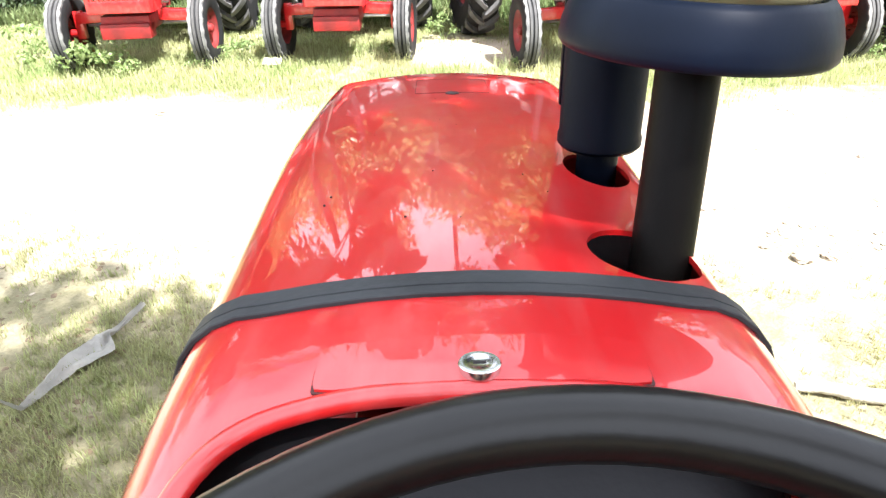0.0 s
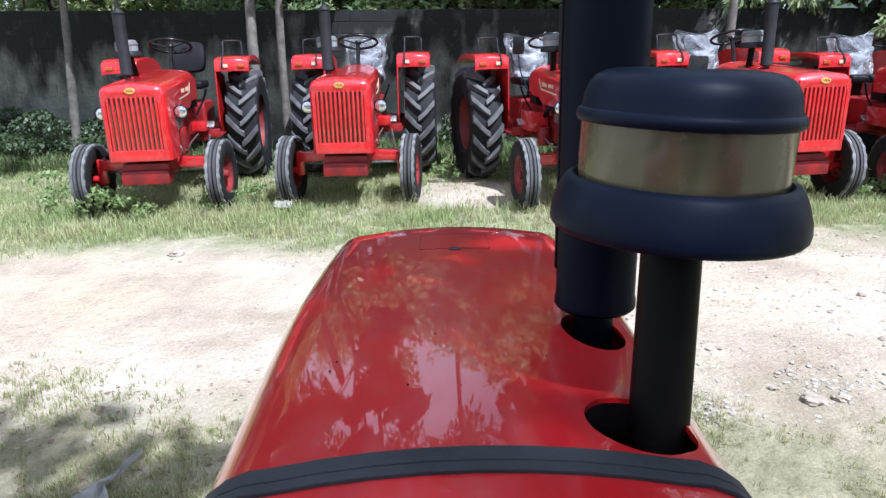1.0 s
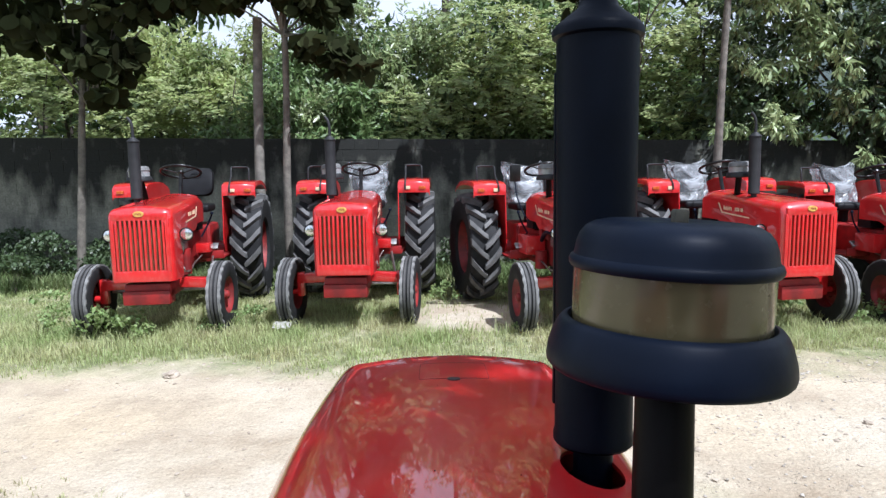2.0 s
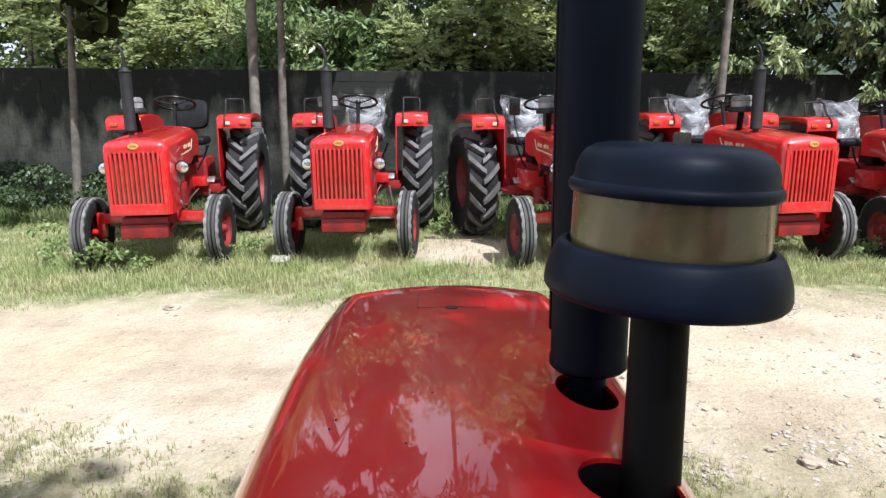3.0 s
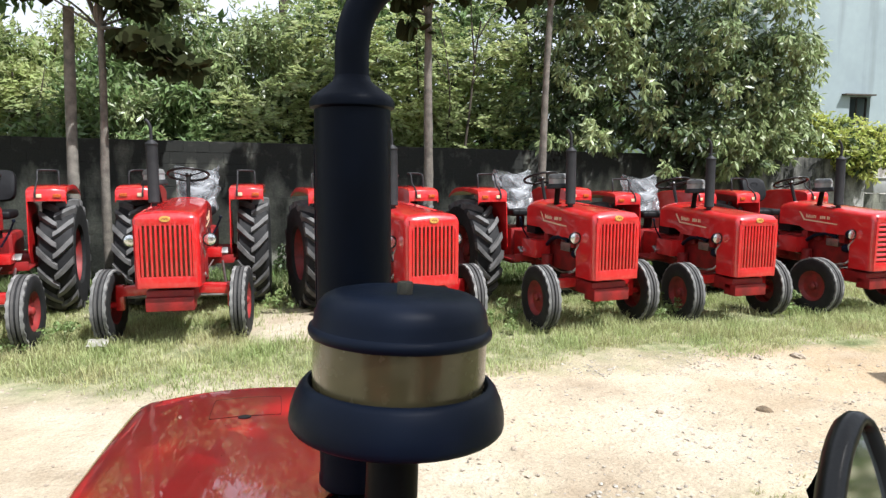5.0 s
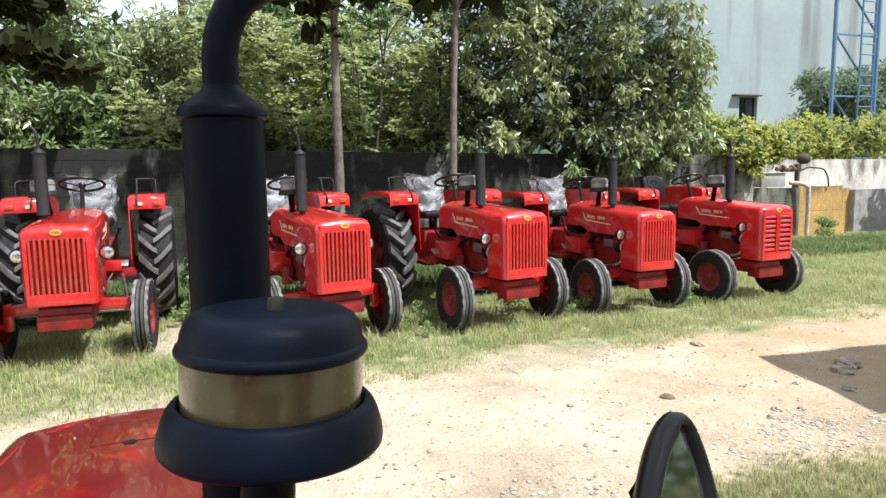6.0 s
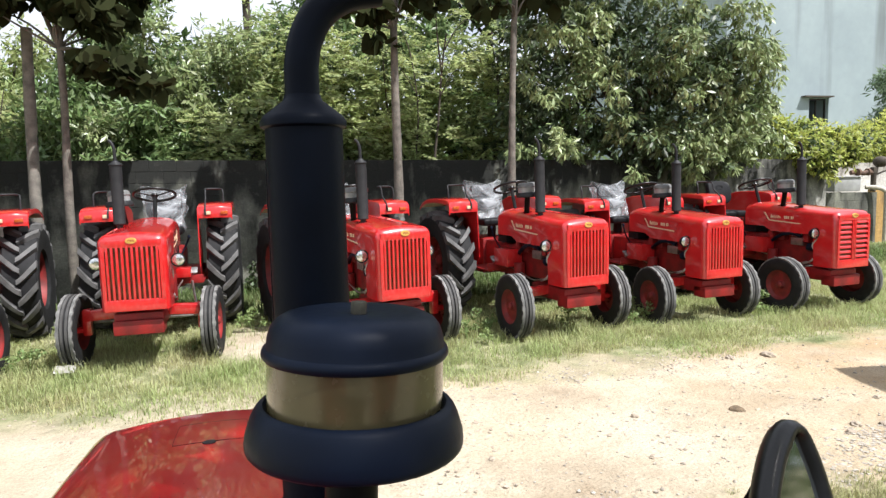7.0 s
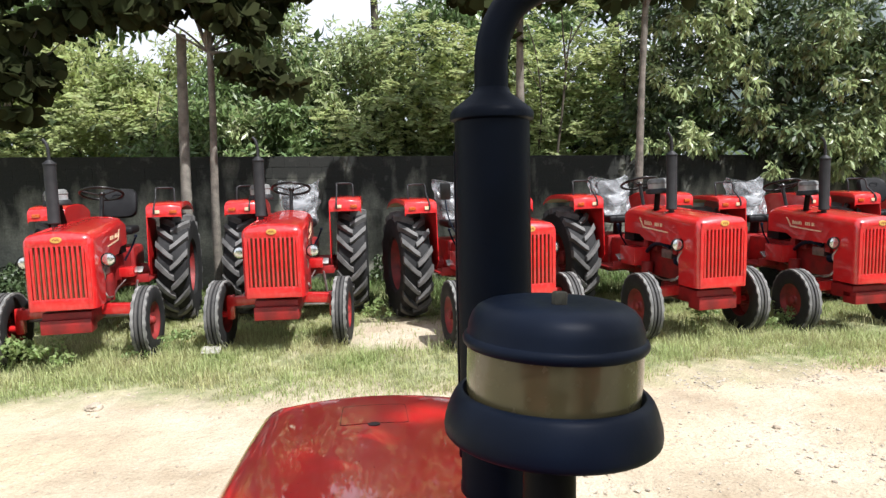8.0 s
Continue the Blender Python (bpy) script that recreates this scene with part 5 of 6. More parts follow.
def leaf_mesh(name, ctr, u, nrm, s, long, material, parent, label=""):
    """Folded pointed leaves from centres, directions, normals and widths."""
    u = u / (np.linalg.norm(u, axis=1)[:, None] + 1e-9)
    w = np.cross(nrm, u)
    w /= np.linalg.norm(w, axis=1)[:, None] + 1e-9
    n2 = np.cross(u, w)
    W = s[:, None] * 0.5
    L = W * long
    mid = ctr + u * L * 0.1
    verts = np.stack([ctr - u * L, mid + w * W - n2 * W * 0.3, ctr + u * L - n2 * L * 0.22, mid - w * W - n2 * W * 0.3], 1).reshape(-1, 3)
    idx = np.arange(len(ctr))[:, None] * 4
    faces = np.concatenate([idx + np.array([[0, 1, 2]]), idx + np.array([[0, 2, 3]])], 1).reshape(-1, 3)
    me = bpy.data.meshes.new(name)
    me.vertices.add(len(verts))
    me.vertices.foreach_set("co", verts.ravel())
    me.loops.add(faces.size)
    me.loops.foreach_set("vertex_index", faces.ravel())
    me.polygons.add(len(faces))
    me.polygons.foreach_set("loop_start", np.arange(0, faces.size, 3))
    me.update(calc_edges=True)
    me.materials.append(material)
    ob = new(name, me)
    ob.parent = parent
    if label:
        ob["label"] = label
    return ob


def spray_crown(name, clumps, sprays, each, size, long, material, parent, seed=0, habit="tuft", reach=1.12, droop=0.5, stretch=0.5):
    """Twigs set over ellipsoid clumps; each carries a tuft of hanging leaves or a feathery frond of leaflets."""
    rng = np.random.default_rng(seed)
    c = np.array(clumps, float)
    vol = np.prod(c[:, 3:6], axis=1) ** 0.67
    pick = rng.choice(len(c), sprays, p=vol / vol.sum())
    d = rng.normal(size=(sprays, 3))
    d /= np.linalg.norm(d, axis=1)[:, None]
    rad = rng.uniform(0.3, 1.0, sprays) ** 0.5 * reach
    rad *= 1 + 0.22 * np.sin(d[:, 0] * 6 + pick) * np.sin(d[:, 2] * 7 + pick * 2)
    root = c[pick, :3] + d * rad[:, None] * c[pick, 3:6]
    axis = d * 0.8 + rng.normal(size=(sprays, 3)) * 0.45 + np.array([0, 0, 0.15])
    axis /= np.linalg.norm(axis, axis=1)[:, None]
    root = np.repeat(root, each, 0)
    axis = np.repeat(axis, each, 0)
    n = len(root)
    s = size * rng.uniform(0.65, 1.3, n)
    if habit == "tuft":
        out = rng.normal(size=(n, 3)) * 0.6 + axis * 0.55
        out[:, 2] -= droop
        out /= np.linalg.norm(out, axis=1)[:, None]
        ctr = root + out * (s * long * 0.55)[:, None] + axis * (rng.uniform(-1, 1, n) * stretch * size * long)[:, None]
        nrm = np.cross(out, rng.normal(size=(n, 3)))
        nrm[:, 2] = np.abs(nrm[:, 2]) + 0.25
        nrm += np.array([0.25, -0.6, 0.3])
        return leaf_mesh(name, ctr, out, nrm, s, long, material, parent)
    # frond: flat layers of leaflets to either side of an arching stalk
    axis[:, 2] = axis[:, 2] * 0.35
    axis /= np.linalg.norm(axis, axis=1)[:, None]
    side = np.cross(axis, np.array([0.0, 0.0, 1.0]))
    side /= np.linalg.norm(side, axis=1)[:, None] + 1e-9
    k = np.tile(np.arange(each), sprays)
    along = (k // 2) / max(1, each // 2 - 1)
    sign = np.where(k % 2 == 0, 1.0, -1.0)
    length = stretch * np.repeat(rng.uniform(0.6, 1.3, sprays), each)
    ctr = root + axis * (along * length)[:, None] + side * (sign * s * long * 0.5)[:, None]
    ctr[:, 2] -= droop * length * along ** 2
    ctr += rng.normal(size=(n, 3)) * size * 0.35
    u = side * sign[:, None] + axis * 0.45 + rng.normal(size=(n, 3)) * 0.2
    nrm = np.array([0.25, -0.75, 0.8]) + rng.normal(size=(n, 3)) * 0.4
    return leaf_mesh(name, ctr, u, nrm, s, long, material, parent)


def trunk(parent, pts, r0, r1, material=BARK, name="trunk", seed=0):
    rnd = random.Random(seed)
    path = smooth_path(pts, 7)
    n = len(path)
    radii = [(r0 + (r1 - r0) * i / (n - 1)) * (1 + rnd.uniform(-0.07, 0.07)) for i in range(n)]
    bm = bmesh.new()
    tube(bm, path, radii, 12)
    return part(name, bm, material, parent, "", 60)


def limbs(parent, base, clumps, r, material=TWIG, seed=0):
    """Branches from a point on the trunk to the clumps."""
    rnd = random.Random(seed)
    for c in clumps:
        end = Vector(c[:3])
        mid = (Vector(base) + end) / 2 + Vector((rnd.uniform(-0.2, 0.2), rnd.uniform(-0.2, 0.2), rnd.uniform(0.0, 0.3)))
        bm = bmesh.new()
        p = smooth_path([base, mid, end], 5)
        tube(bm, p, [r * (1 - 0.75 * i / (len(p) - 1)) for i in range(len(p))], 7)
        part("limb", bm, material, parent, "", 60)


def bush_tree(name, label, x, y, spread, top, count, size, material, seed, low=1.2, long=2.2, droop=0.4, lumps=24, habit="leaf"):
    rnd = random.Random(seed)
    t = thing(name, label, "tree", "trees behind the wall")
    clumps = []
    for k in range(lumps):
        z = low + (top - low) * (k + 0.5) / lumps + rnd.uniform(-0.2, 0.2)
        wide = spread * (0.75 + 0.35 * math.sin(math.pi * min(1, (z - low) / (top - low))))
        a, q = rnd.uniform(0, 2 * math.pi), rnd.uniform(0.15, 0.95)
        s = spread * rnd.uniform(0.22, 0.42)
        clumps.append((x + wide * q * math.cos(a), y + wide * 0.7 * q * math.sin(a), z, s, s * 0.9, s * rnd.uniform(0.5, 0.8)))
    trunk(t, [(x, y, -0.1), (x + rnd.uniform(-0.2, 0.2), y, (low + top) * 0.35), (x + rnd.uniform(-0.3, 0.3), y, top * 0.7)], 0.12, 0.04, TWIG, seed=seed)
    limbs(t, (x, y, low), clumps[::3], 0.05, seed=seed)
    # dark leaves within the crown paint its shaded gaps
    leaf_cloud("inner_crown", [(a, b + 0.15, c, p * 0.8, q * 0.8, r * 0.8) for a, b, c, p, q, r in clumps], count // 30, 0.085, LEAF_SHADED, t, seed + 300, droop, long)
    if habit == "leaf":
        leaf_cloud("crown", clumps, count, size, material, t, seed, droop, long)
    elif habit == "tuft":
        spray_crown("crown", clumps, count // 9, 9, size, 3.4, material, t, seed, "tuft", droop=0.3, stretch=1.1)
    else:
        spray_crown("crown", clumps, count // 28, 28, size, 2.6, material, t, seed, "frond", droop=0.3, stretch=0.42)
        for k, c in enumerate(clumps[1::7]):
            bm = bmesh.new()
            p = smooth_path([(x + rnd.uniform(-0.5, 0.5), y - 0.2, 0.2), (c[0] * 0.7 + x * 0.3 + rnd.uniform(-0.2, 0.2), c[1] - 0.2, c[2] * 0.6), (c[0], c[1] - 0.3, c[2] + 0.3)], 6)
            tube(bm, p, [0.035 * (1 - 0.8 * i / (len(p) - 1)) for i in range(len(p))], 6)
            part("limb", bm, TWIG, t, "", 60)
    return t


# thicket behind the wall
DENSE, DARKER, FEATHERY = "dense green roadside tree behind the wall", "dark glossy-leaved tree behind the wall", "feathery-leaved tree with thin stems behind the wall"
THICKET = [
    (-15, 14.2, 2.4, 4.8, LEAF_A, 0.085, "leaf", 17000, DENSE), (-11.8, 13.6, 2.2, 4.4, LEAF_C, 0.075, "leaf", 17000, DENSE), (-9.2, 14.0, 2.1, 4.8, LEAF_A, 0.046, "tuft", 20000, DENSE),
    (-6.6, 13.4, 1.9, 4.3, LEAF_F, 0.042, "frond", 26000, FEATHERY), (-4.4, 14.2, 2.0, 4.6, LEAF_A, 0.046, "tuft", 20000, DENSE), (-2.4, 13.2, 1.7, 3.8, LEAF_B, 0.048, "tuft", 15000, DARKER), (-1.0, 12.75, 1.0, 2.9, LEAF_B, 0.05, "tuft", 9000, DARKER), (-1.9, 12.8, 1.1, 3.0, LEAF_M, 0.040, "tuft", 11000, DENSE), (2.7, 12.8, 1.1, 3.1, LEAF_A, 0.034, "tuft", 11000, DENSE), (-3.7, 12.9, 1.2, 3.2, LEAF_F, 0.04, "frond", 14000, FEATHERY),
    (-0.3, 13.7, 1.9, 4.5, LEAF_M, 0.050, "tuft", 20000, DENSE), (1.6, 13.3, 1.8, 4.4, LEAF_F, 0.042, "frond", 30000, FEATHERY), (3.6, 14.0, 2.0, 4.5, LEAF_F, 0.04, "frond", 24000, FEATHERY),
    (5.4, 13.6, 1.9, 4.3, LEAF_F, 0.038, "frond", 20000, FEATHERY), (0.2, 12.9, 1.2, 3.1, LEAF_F, 0.04, "frond", 14000, FEATHERY)]
for k, (x, y, s, top, m, size, habit, count, words) in enumerate(THICKET):
    bush_tree("leafy_tree", words, x, y, s, top, count, size, m, 20 + k, low=0.9, habit=habit)
for k, (x, top) in enumerate(((-6.8, 5.7), (-1.9, 6.0), (1.9, 5.6), (4.2, 5.6))):
    bush_tree("leafy_tree", DARKER, x, 16.0 + 0.4 * math.sin(k * 2.2), 1.5, top, 4600, 0.06, LEAF_B, 120 + k, low=4.0, lumps=14, habit="tuft")
# tall trees farther off, crowns mostly unseen, added to block sky in bonnet reflections
for k, (x, s, low, top) in enumerate(((-17, 3.4, 5.6, 11.5), (-12.5, 3.0, 5.4, 12.5), (-9.0, 2.6, 5.4, 11.8), (-5.9, 2.0, 5.5, 12.0), (-2.6, 2.4, 8.2, 13.0), (0.8, 2.4, 8.0, 12.8), (3.9, 2.1, 5.8, 12.4), (6.8, 2.6, 5.4, 11.0))):
    bush_tree("tall_tree", "tall dim green tree behind the thicket", x, 16.8 + 0.5 * math.sin(k * 2.0), s, top, 6000, 0.1, LEAF_B, 50 + k, low=low, lumps=24, habit="tuft")
wood = leaf_cloud("far_wood", [(-26 + 1.45 * k, 17.2 + 0.8 * math.sin(k * 1.7), 2.5 + 0.5 * math.sin(k * 2.3), 1.5, 0.8, 2.3) for k in range(25)], 44000, 0.14, LEAF_B, None, 60)
tagged(wood, "dim green wood behind the thicket", "wood", kind="stuff")
# unseen wood behind and beside the camera, added for the mirror to reflect
wood = leaf_cloud("far_wood", [(-16 + 2.2 * k, -13.0 + 1.5 * math.sin(k * 1.7), 2.2 + 0.6 * math.sin(k * 2.3), 1.9, 1.2, 2.4) for k in range(18)] + [(21.0 + 1.5 * math.sin(k * 1.3), -12.0 + 2.0 * k, 2.6 + 0.6 * math.sin(k * 2.1), 1.3, 1.9, 2.8) for k in range(9)], 26000, 0.2, LEAF_B, None, 61)
tagged(wood, "unseen green wood added behind the near tractor for reflections", "wood", kind="stuff")
# the big glossy tree that leans over the wall
big = thing("mango_tree", "large tree with long drooping glossy leaves over the wall", "tree")
clumps = [(6.6, 11.2, 3.2, 1.3, 0.9, 1.0), (7.8, 10.9, 3.9, 1.4, 1.0, 1.0), (8.9, 11.2, 3.0, 1.2, 0.9, 0.9), (7.6, 10.8, 2.4, 1.2, 0.7, 0.6), (8.8, 11.0, 4.15, 0.95, 0.9, 0.7), (6.2, 11.6, 4.4, 1.2, 0.9, 1.0), (8.6, 10.9, 2.2, 0.8, 0.6, 0.6), (9.75, 11.4, 3.5, 0.68, 0.7, 0.5), (5.6, 11.6, 2.8, 0.8, 0.7, 0.7), (7.1, 11.6, 5.2, 1.25, 1.0, 0.9), (9.9, 11.4, 2.7, 0.5, 0.6, 0.5)]
trunk(big, [(7.9, 12.0, -0.1), (7.8, 11.9, 1.5), (7.9, 11.8, 3.2), (7.8, 11.7, 4.6)], 0.16, 0.06, BARK, seed=5)
limbs(big, (7.8, 11.9, 1.9), clumps, 0.06, seed=6)
rnd = random.Random(12)
twigs = [(c[0] + c[3] * 1.05 * rnd.uniform(-1, 1), c[1] - c[4] * rnd.uniform(0.1, 1.0), c[2] + c[5] * rnd.uniform(-1.0, 1.0), rnd.uniform(0.16, 0.34), 0.25, rnd.uniform(0.12, 0.26)) for c in clumps for _ in range(17 if c[2] > 3.1 or c[0] > 8.4 else 7)]
# dark inner leaves carry the crown's shade, pale ones go outside
spray_crown("crown", clumps + [(c[0], c[1] + 0.7, c[2], c[3], c[4], c[5]) for c in clumps], 2300, 9, 0.054, 3.0, LEAF_SHADED, big, 77, "tuft", reach=0.95, droop=0.6, stretch=0.5)
spray_crown("outer_crown", twigs, 2900, 8, 0.042, 3.4, LEAF_M, big, 78, "tuft", reach=1.0, droop=1.0, stretch=0.25)
thin = thing("young_tree", "young tree with thin dark stems behind the wall", "tree", "trees behind the wall")
for name, pts, r in (("trunk", [(3.85, 12.5, -0.1), (3.9, 12.5, 1.8), (4.02, 12.5, 2.9), (4.12, 12.5, 3.9), (4.22, 12.5, 4.5)], 0.034), ("limb", [(4.1, 12.5, 3.8), (4.02, 12.45, 4.5), (3.98, 12.4, 5.2)], 0.02), ("limb", [(4.18, 12.5, 4.2), (4.42, 12.45, 4.6), (4.75, 12.4, 4.85)], 0.016), ("limb", [(3.6, 12.4, -0.1), (3.52, 12.4, 1.8), (3.6, 12.4, 3.0), (3.5, 12.4, 4.0), (3.3, 12.4, 4.6)], 0.022), ("limb", [(4.05, 12.5, 3.3), (4.3, 12.45, 3.75), (4.55, 12.4, 3.9)], 0.012), ("limb", [(3.55, 12.4, 3.4), (3.3, 12.4, 3.8), (3.1, 12.4, 3.9)], 0.01)):
    trunk(thin, pts, r, r * 0.35, TWIG, name, 9)
spray_crown("crown", [(3.98, 12.4, 5.2, 0.3, 0.2, 0.2), (4.7, 12.4, 4.85, 0.3, 0.2, 0.15), (4.5, 12.4, 3.95, 0.25, 0.2, 0.12), (3.3, 12.4, 4.55, 0.35, 0.2, 0.2), (3.1, 12.4, 3.9, 0.25, 0.2, 0.12)], 60, 22, 0.036, 2.6, LEAF_F, thin, 95, "frond", droop=0.3, stretch=0.35)
# yellow-green creeper along the far wall
hedge = thing("creeper_hedge", "sunlit yellow-green creeper spilling over the wall", "hedge")
clumps = [(14.6 + 1.1 * k, 15.3 + 0.3 * math.sin(k * 2.0), 2.12 + 0.42 * min(1.0, max(0.0, (k - 1) / 2)) + 0.12 * math.sin(k * 1.3), 1.0, 0.8, 0.6 + 0.12 * math.sin(k * 2.1)) for k in range(14)]
# shade inside the creeper and the bush comes from dark leaf colour
leaf_cloud("inner_crown", clumps, 5000, 0.09, LEAF_SHADED, hedge, 92)
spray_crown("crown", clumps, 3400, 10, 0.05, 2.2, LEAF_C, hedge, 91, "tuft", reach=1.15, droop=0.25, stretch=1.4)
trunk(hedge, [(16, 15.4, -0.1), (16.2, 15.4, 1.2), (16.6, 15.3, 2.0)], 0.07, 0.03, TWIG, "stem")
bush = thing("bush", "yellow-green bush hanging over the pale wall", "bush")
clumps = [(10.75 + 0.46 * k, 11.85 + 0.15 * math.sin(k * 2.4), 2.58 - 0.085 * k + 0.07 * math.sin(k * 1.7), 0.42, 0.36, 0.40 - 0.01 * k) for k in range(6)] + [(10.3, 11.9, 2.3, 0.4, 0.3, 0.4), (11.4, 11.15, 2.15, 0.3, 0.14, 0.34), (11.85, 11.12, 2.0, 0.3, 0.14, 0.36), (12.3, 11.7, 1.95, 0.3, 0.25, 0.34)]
leaf_cloud("inner_crown", clumps, 2200, 0.085, LEAF_SHADED, bush, 94)
spray_crown("crown", clumps, 1500, 9, 0.046, 2.5, LEAF_C, bush, 93, "tuft", reach=1.1, droop=0.5, stretch=1.2)
trunk(bush, [(11.5, 12.0, -0.1), (11.5, 12.0, 1.2), (11.7, 11.9, 2.2)], 0.05, 0.02, TWIG, "stem")


# ---- slim trees in front of the wall ----
def slim_tree(x, y, lean, r, top, seed, crown_from=3.2, count=90, boughs=(), name="teak_tree", label="slim bare-stemmed tree with big round leaves, before the wall"):
    rnd = random.Random(seed)
    t = thing(name, label, "tree", "slim trees before the wall")
    trunk(t, [(x, y, -0.1), (x + lean * 0.3, y, top * 0.3), (x + lean * 0.6 + rnd.uniform(-0.03, 0.03), y, top * 0.6), (x + lean, y, top)], r, r * 0.5, BARK, seed=seed)
    clumps = []
    for k in range(6):
        z = crown_from + (top + 0.6 - crown_from) * k / 5
        a = rnd.uniform(0, 6.28)
        q = rnd.uniform(0.5, 1.25)
        clumps.append((x + lean * z / top + q * math.cos(a), y + 0.5 * math.sin(a), z + 0.25 * q, 0.55, 0.5, 0.32))
    clumps += [(bx, by, bz, s, s * 0.8, s * 0.42) for bx, by, bz, s in boughs]
    low_boughs = len(clumps)
    for k in range(2):
        a, q = rnd.uniform(0, 6.28), rnd.uniform(0.1, 0.4)
        clumps.append((x + lean + q * math.cos(a), y + 0.8 * q * math.sin(a), top + 0.4 + 1.2 * k, 0.6, 0.5, 0.4))
    trunk(t, [(x + lean, y, top - 0.05), (x + lean * 1.1, y, top + 1.0), (x + lean, y, top + 2.0)], r * 0.5, r * 0.2, BARK, "stem_top", seed)
    limbs(t, (x + lean * 0.7, y, crown_from - 0.3), clumps[:low_boughs], 0.02, BARK, seed)
    limbs(t, (x + lean, y, top), clumps[low_boughs:], 0.02, BARK, seed)
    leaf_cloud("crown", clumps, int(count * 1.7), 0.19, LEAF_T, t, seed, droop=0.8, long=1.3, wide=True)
    # unseen upper crown, added to shade the boughs and the wall
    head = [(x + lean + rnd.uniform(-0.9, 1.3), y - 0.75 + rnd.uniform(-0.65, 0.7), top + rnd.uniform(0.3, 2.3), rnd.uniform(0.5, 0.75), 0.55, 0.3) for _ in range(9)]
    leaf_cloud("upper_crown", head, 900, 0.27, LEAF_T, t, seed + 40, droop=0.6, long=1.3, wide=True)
    limbs(t, (x + lean, y, top + 0.1), head, 0.025, BARK, seed + 1)
    return t


slim_tree(-5.1, 10.2, 0.45, 0.07, 4.6, 1, 3.0, 850, ((-4.35, 9.9, 3.2, 0.5), (-4.1, 9.8, 3.9, 0.6), (-3.3, 9.9, 4.1, 0.55), (-5.3, 9.9, 3.6, 0.6), (-4.3, 9.8, 2.75, 0.3)))
slim_tree(-1.84, 9.9, 0.06, 0.068, 5.2, 2, 3.9, 950, ((-2.6, 9.8, 4.1, 0.5), (-1.4, 9.7, 3.95, 0.4), (-1.95, 9.7, 4.2, 0.5), (-1.2, 9.7, 3.35, 0.5), (-0.8, 9.6, 3.1, 0.42), (-3.1, 9.9, 4.25, 0.45), (-0.6, 9.8, 4.5, 0.4)))
slim_tree(2.66, 10.0, 0.02, 0.085, 5.6, 3, 4.3, 520, ((2.3, 9.8, 4.2, 0.4), (2.45, 9.8, 3.75, 0.28), (3.1, 9.9, 4.4, 0.4)))
slim_tree(4.40, 9.9, 0.2, 0.075, 5.6, 4, 4.5, 420, ((4.1, 9.8, 4.35, 0.35),))
slim_tree(-6.9, 9.9, 0.2, 0.07, 4.8, 6, 3.0, 850)
post = thing("post", "grey weathered wooden post before the wall", "post")
trunk(post, [(-2.33, 10.3, -0.1), (-2.31, 10.3, 2), (-2.25, 10.3, 3.92)], 0.082, 0.066, POLE, "shaft")

# tree that shades the near tractor
shade = thing("shade_tree", "broad-leaved tree shading the near tractor", "tree")
clumps = [(3.4, -2.9, 9.5, 1.4, 1.2, 0.6), (2.4, -2.3, 9.8, 0.7, 0.7, 0.35), (4.3, -3.2, 9.6, 1.0, 1.0, 0.5), (2.8, -3.6, 9.9, 0.8, 0.8, 0.4), (3.5, -2.2, 9.3, 1.0, 0.8, 0.4), (3.3, -4.3, 9.7, 1.1, 1.0, 0.5)]
trunk(shade, [(3.6, -4.2, -0.1), (3.55, -4.1, 3.0), (3.4, -3.6, 6.5), (3.3, -2.8, 9.2)], 0.18, 0.06, BARK)
limbs(shade, (3.4, -3.6, 6.5), clumps, 0.05, BARK, 3)
leaf_cloud("crown", clumps, 2150, 0.13, LEAF_T, shade, 33, long=1.4, wide=True)

# made-up tree beyond the view, placed to shade the low grey wall
side = thing("shade_caster_tree", "unseen broad-leaved tree, added to shade the grey wall", "tree")
clumps = [(19.2, 10.3, 4.2, 1.1, 0.9, 0.5), (20.2, 10.0, 4.5, 1.1, 0.9, 0.5), (19.6, 9.6, 4.9, 1.0, 0.8, 0.5), (20.9, 10.4, 4.3, 1.0, 0.9, 0.5)]
trunk(side, [(20.2, 10.2, -0.1), (20.1, 10.1, 2.0), (20.0, 10.0, 4.2)], 0.14, 0.05, BARK)
limbs(side, (20.05, 10.1, 3.0), clumps, 0.04, BARK, 9)
leaf_cloud("crown", clumps, 1500, 0.2, LEAF_T, side, 35, long=1.4, wide=True)

# ---- the building and tower beyond ----
b = thing("building", "tall pale blue rendered building with water stains", "building")
bm = bmesh.new()
box(bm, (46, 38, 7), (43.2, 16, 14.4))
shell = part("wall", bm, BUILDING, b, "", 0)
bm = bmesh.new()
box(bm, (30.4, 30.5, 4.7), (1.3, 3.0, 1.5))
cut(shell, [finish(bm, "cutter", DARK, None, "", 0)])
bm = bmesh.new()
box(bm, (46, 38, 14.35), (43.8, 16.6, 0.3), None, 0.05)
part("roof_edge", bm, BLOCK_GREY, b)
bm = bmesh.new()
for x, z, w, h in ((29.79, 4.7, 0.08, 1.5), (31.01, 4.7, 0.08, 1.5), (30.4, 5.41, 1.14, 0.08), (30.4, 3.99, 1.14, 0.08), (30.4, 4.7, 0.05, 1.34)):
    box(bm, (x, 30.25, z), (w, 0.08, h))
win = part("window", bm, DARK, b, "small dark window")
bm = bmesh.new()
box(bm, (30.15, 29.84, 5.52), (1.9, 0.32, 0.07))
part("sunshade", bm, TWIG, win)
tw = thing("lattice_tower", "blue painted steel lattice tower with ladder", "tower")
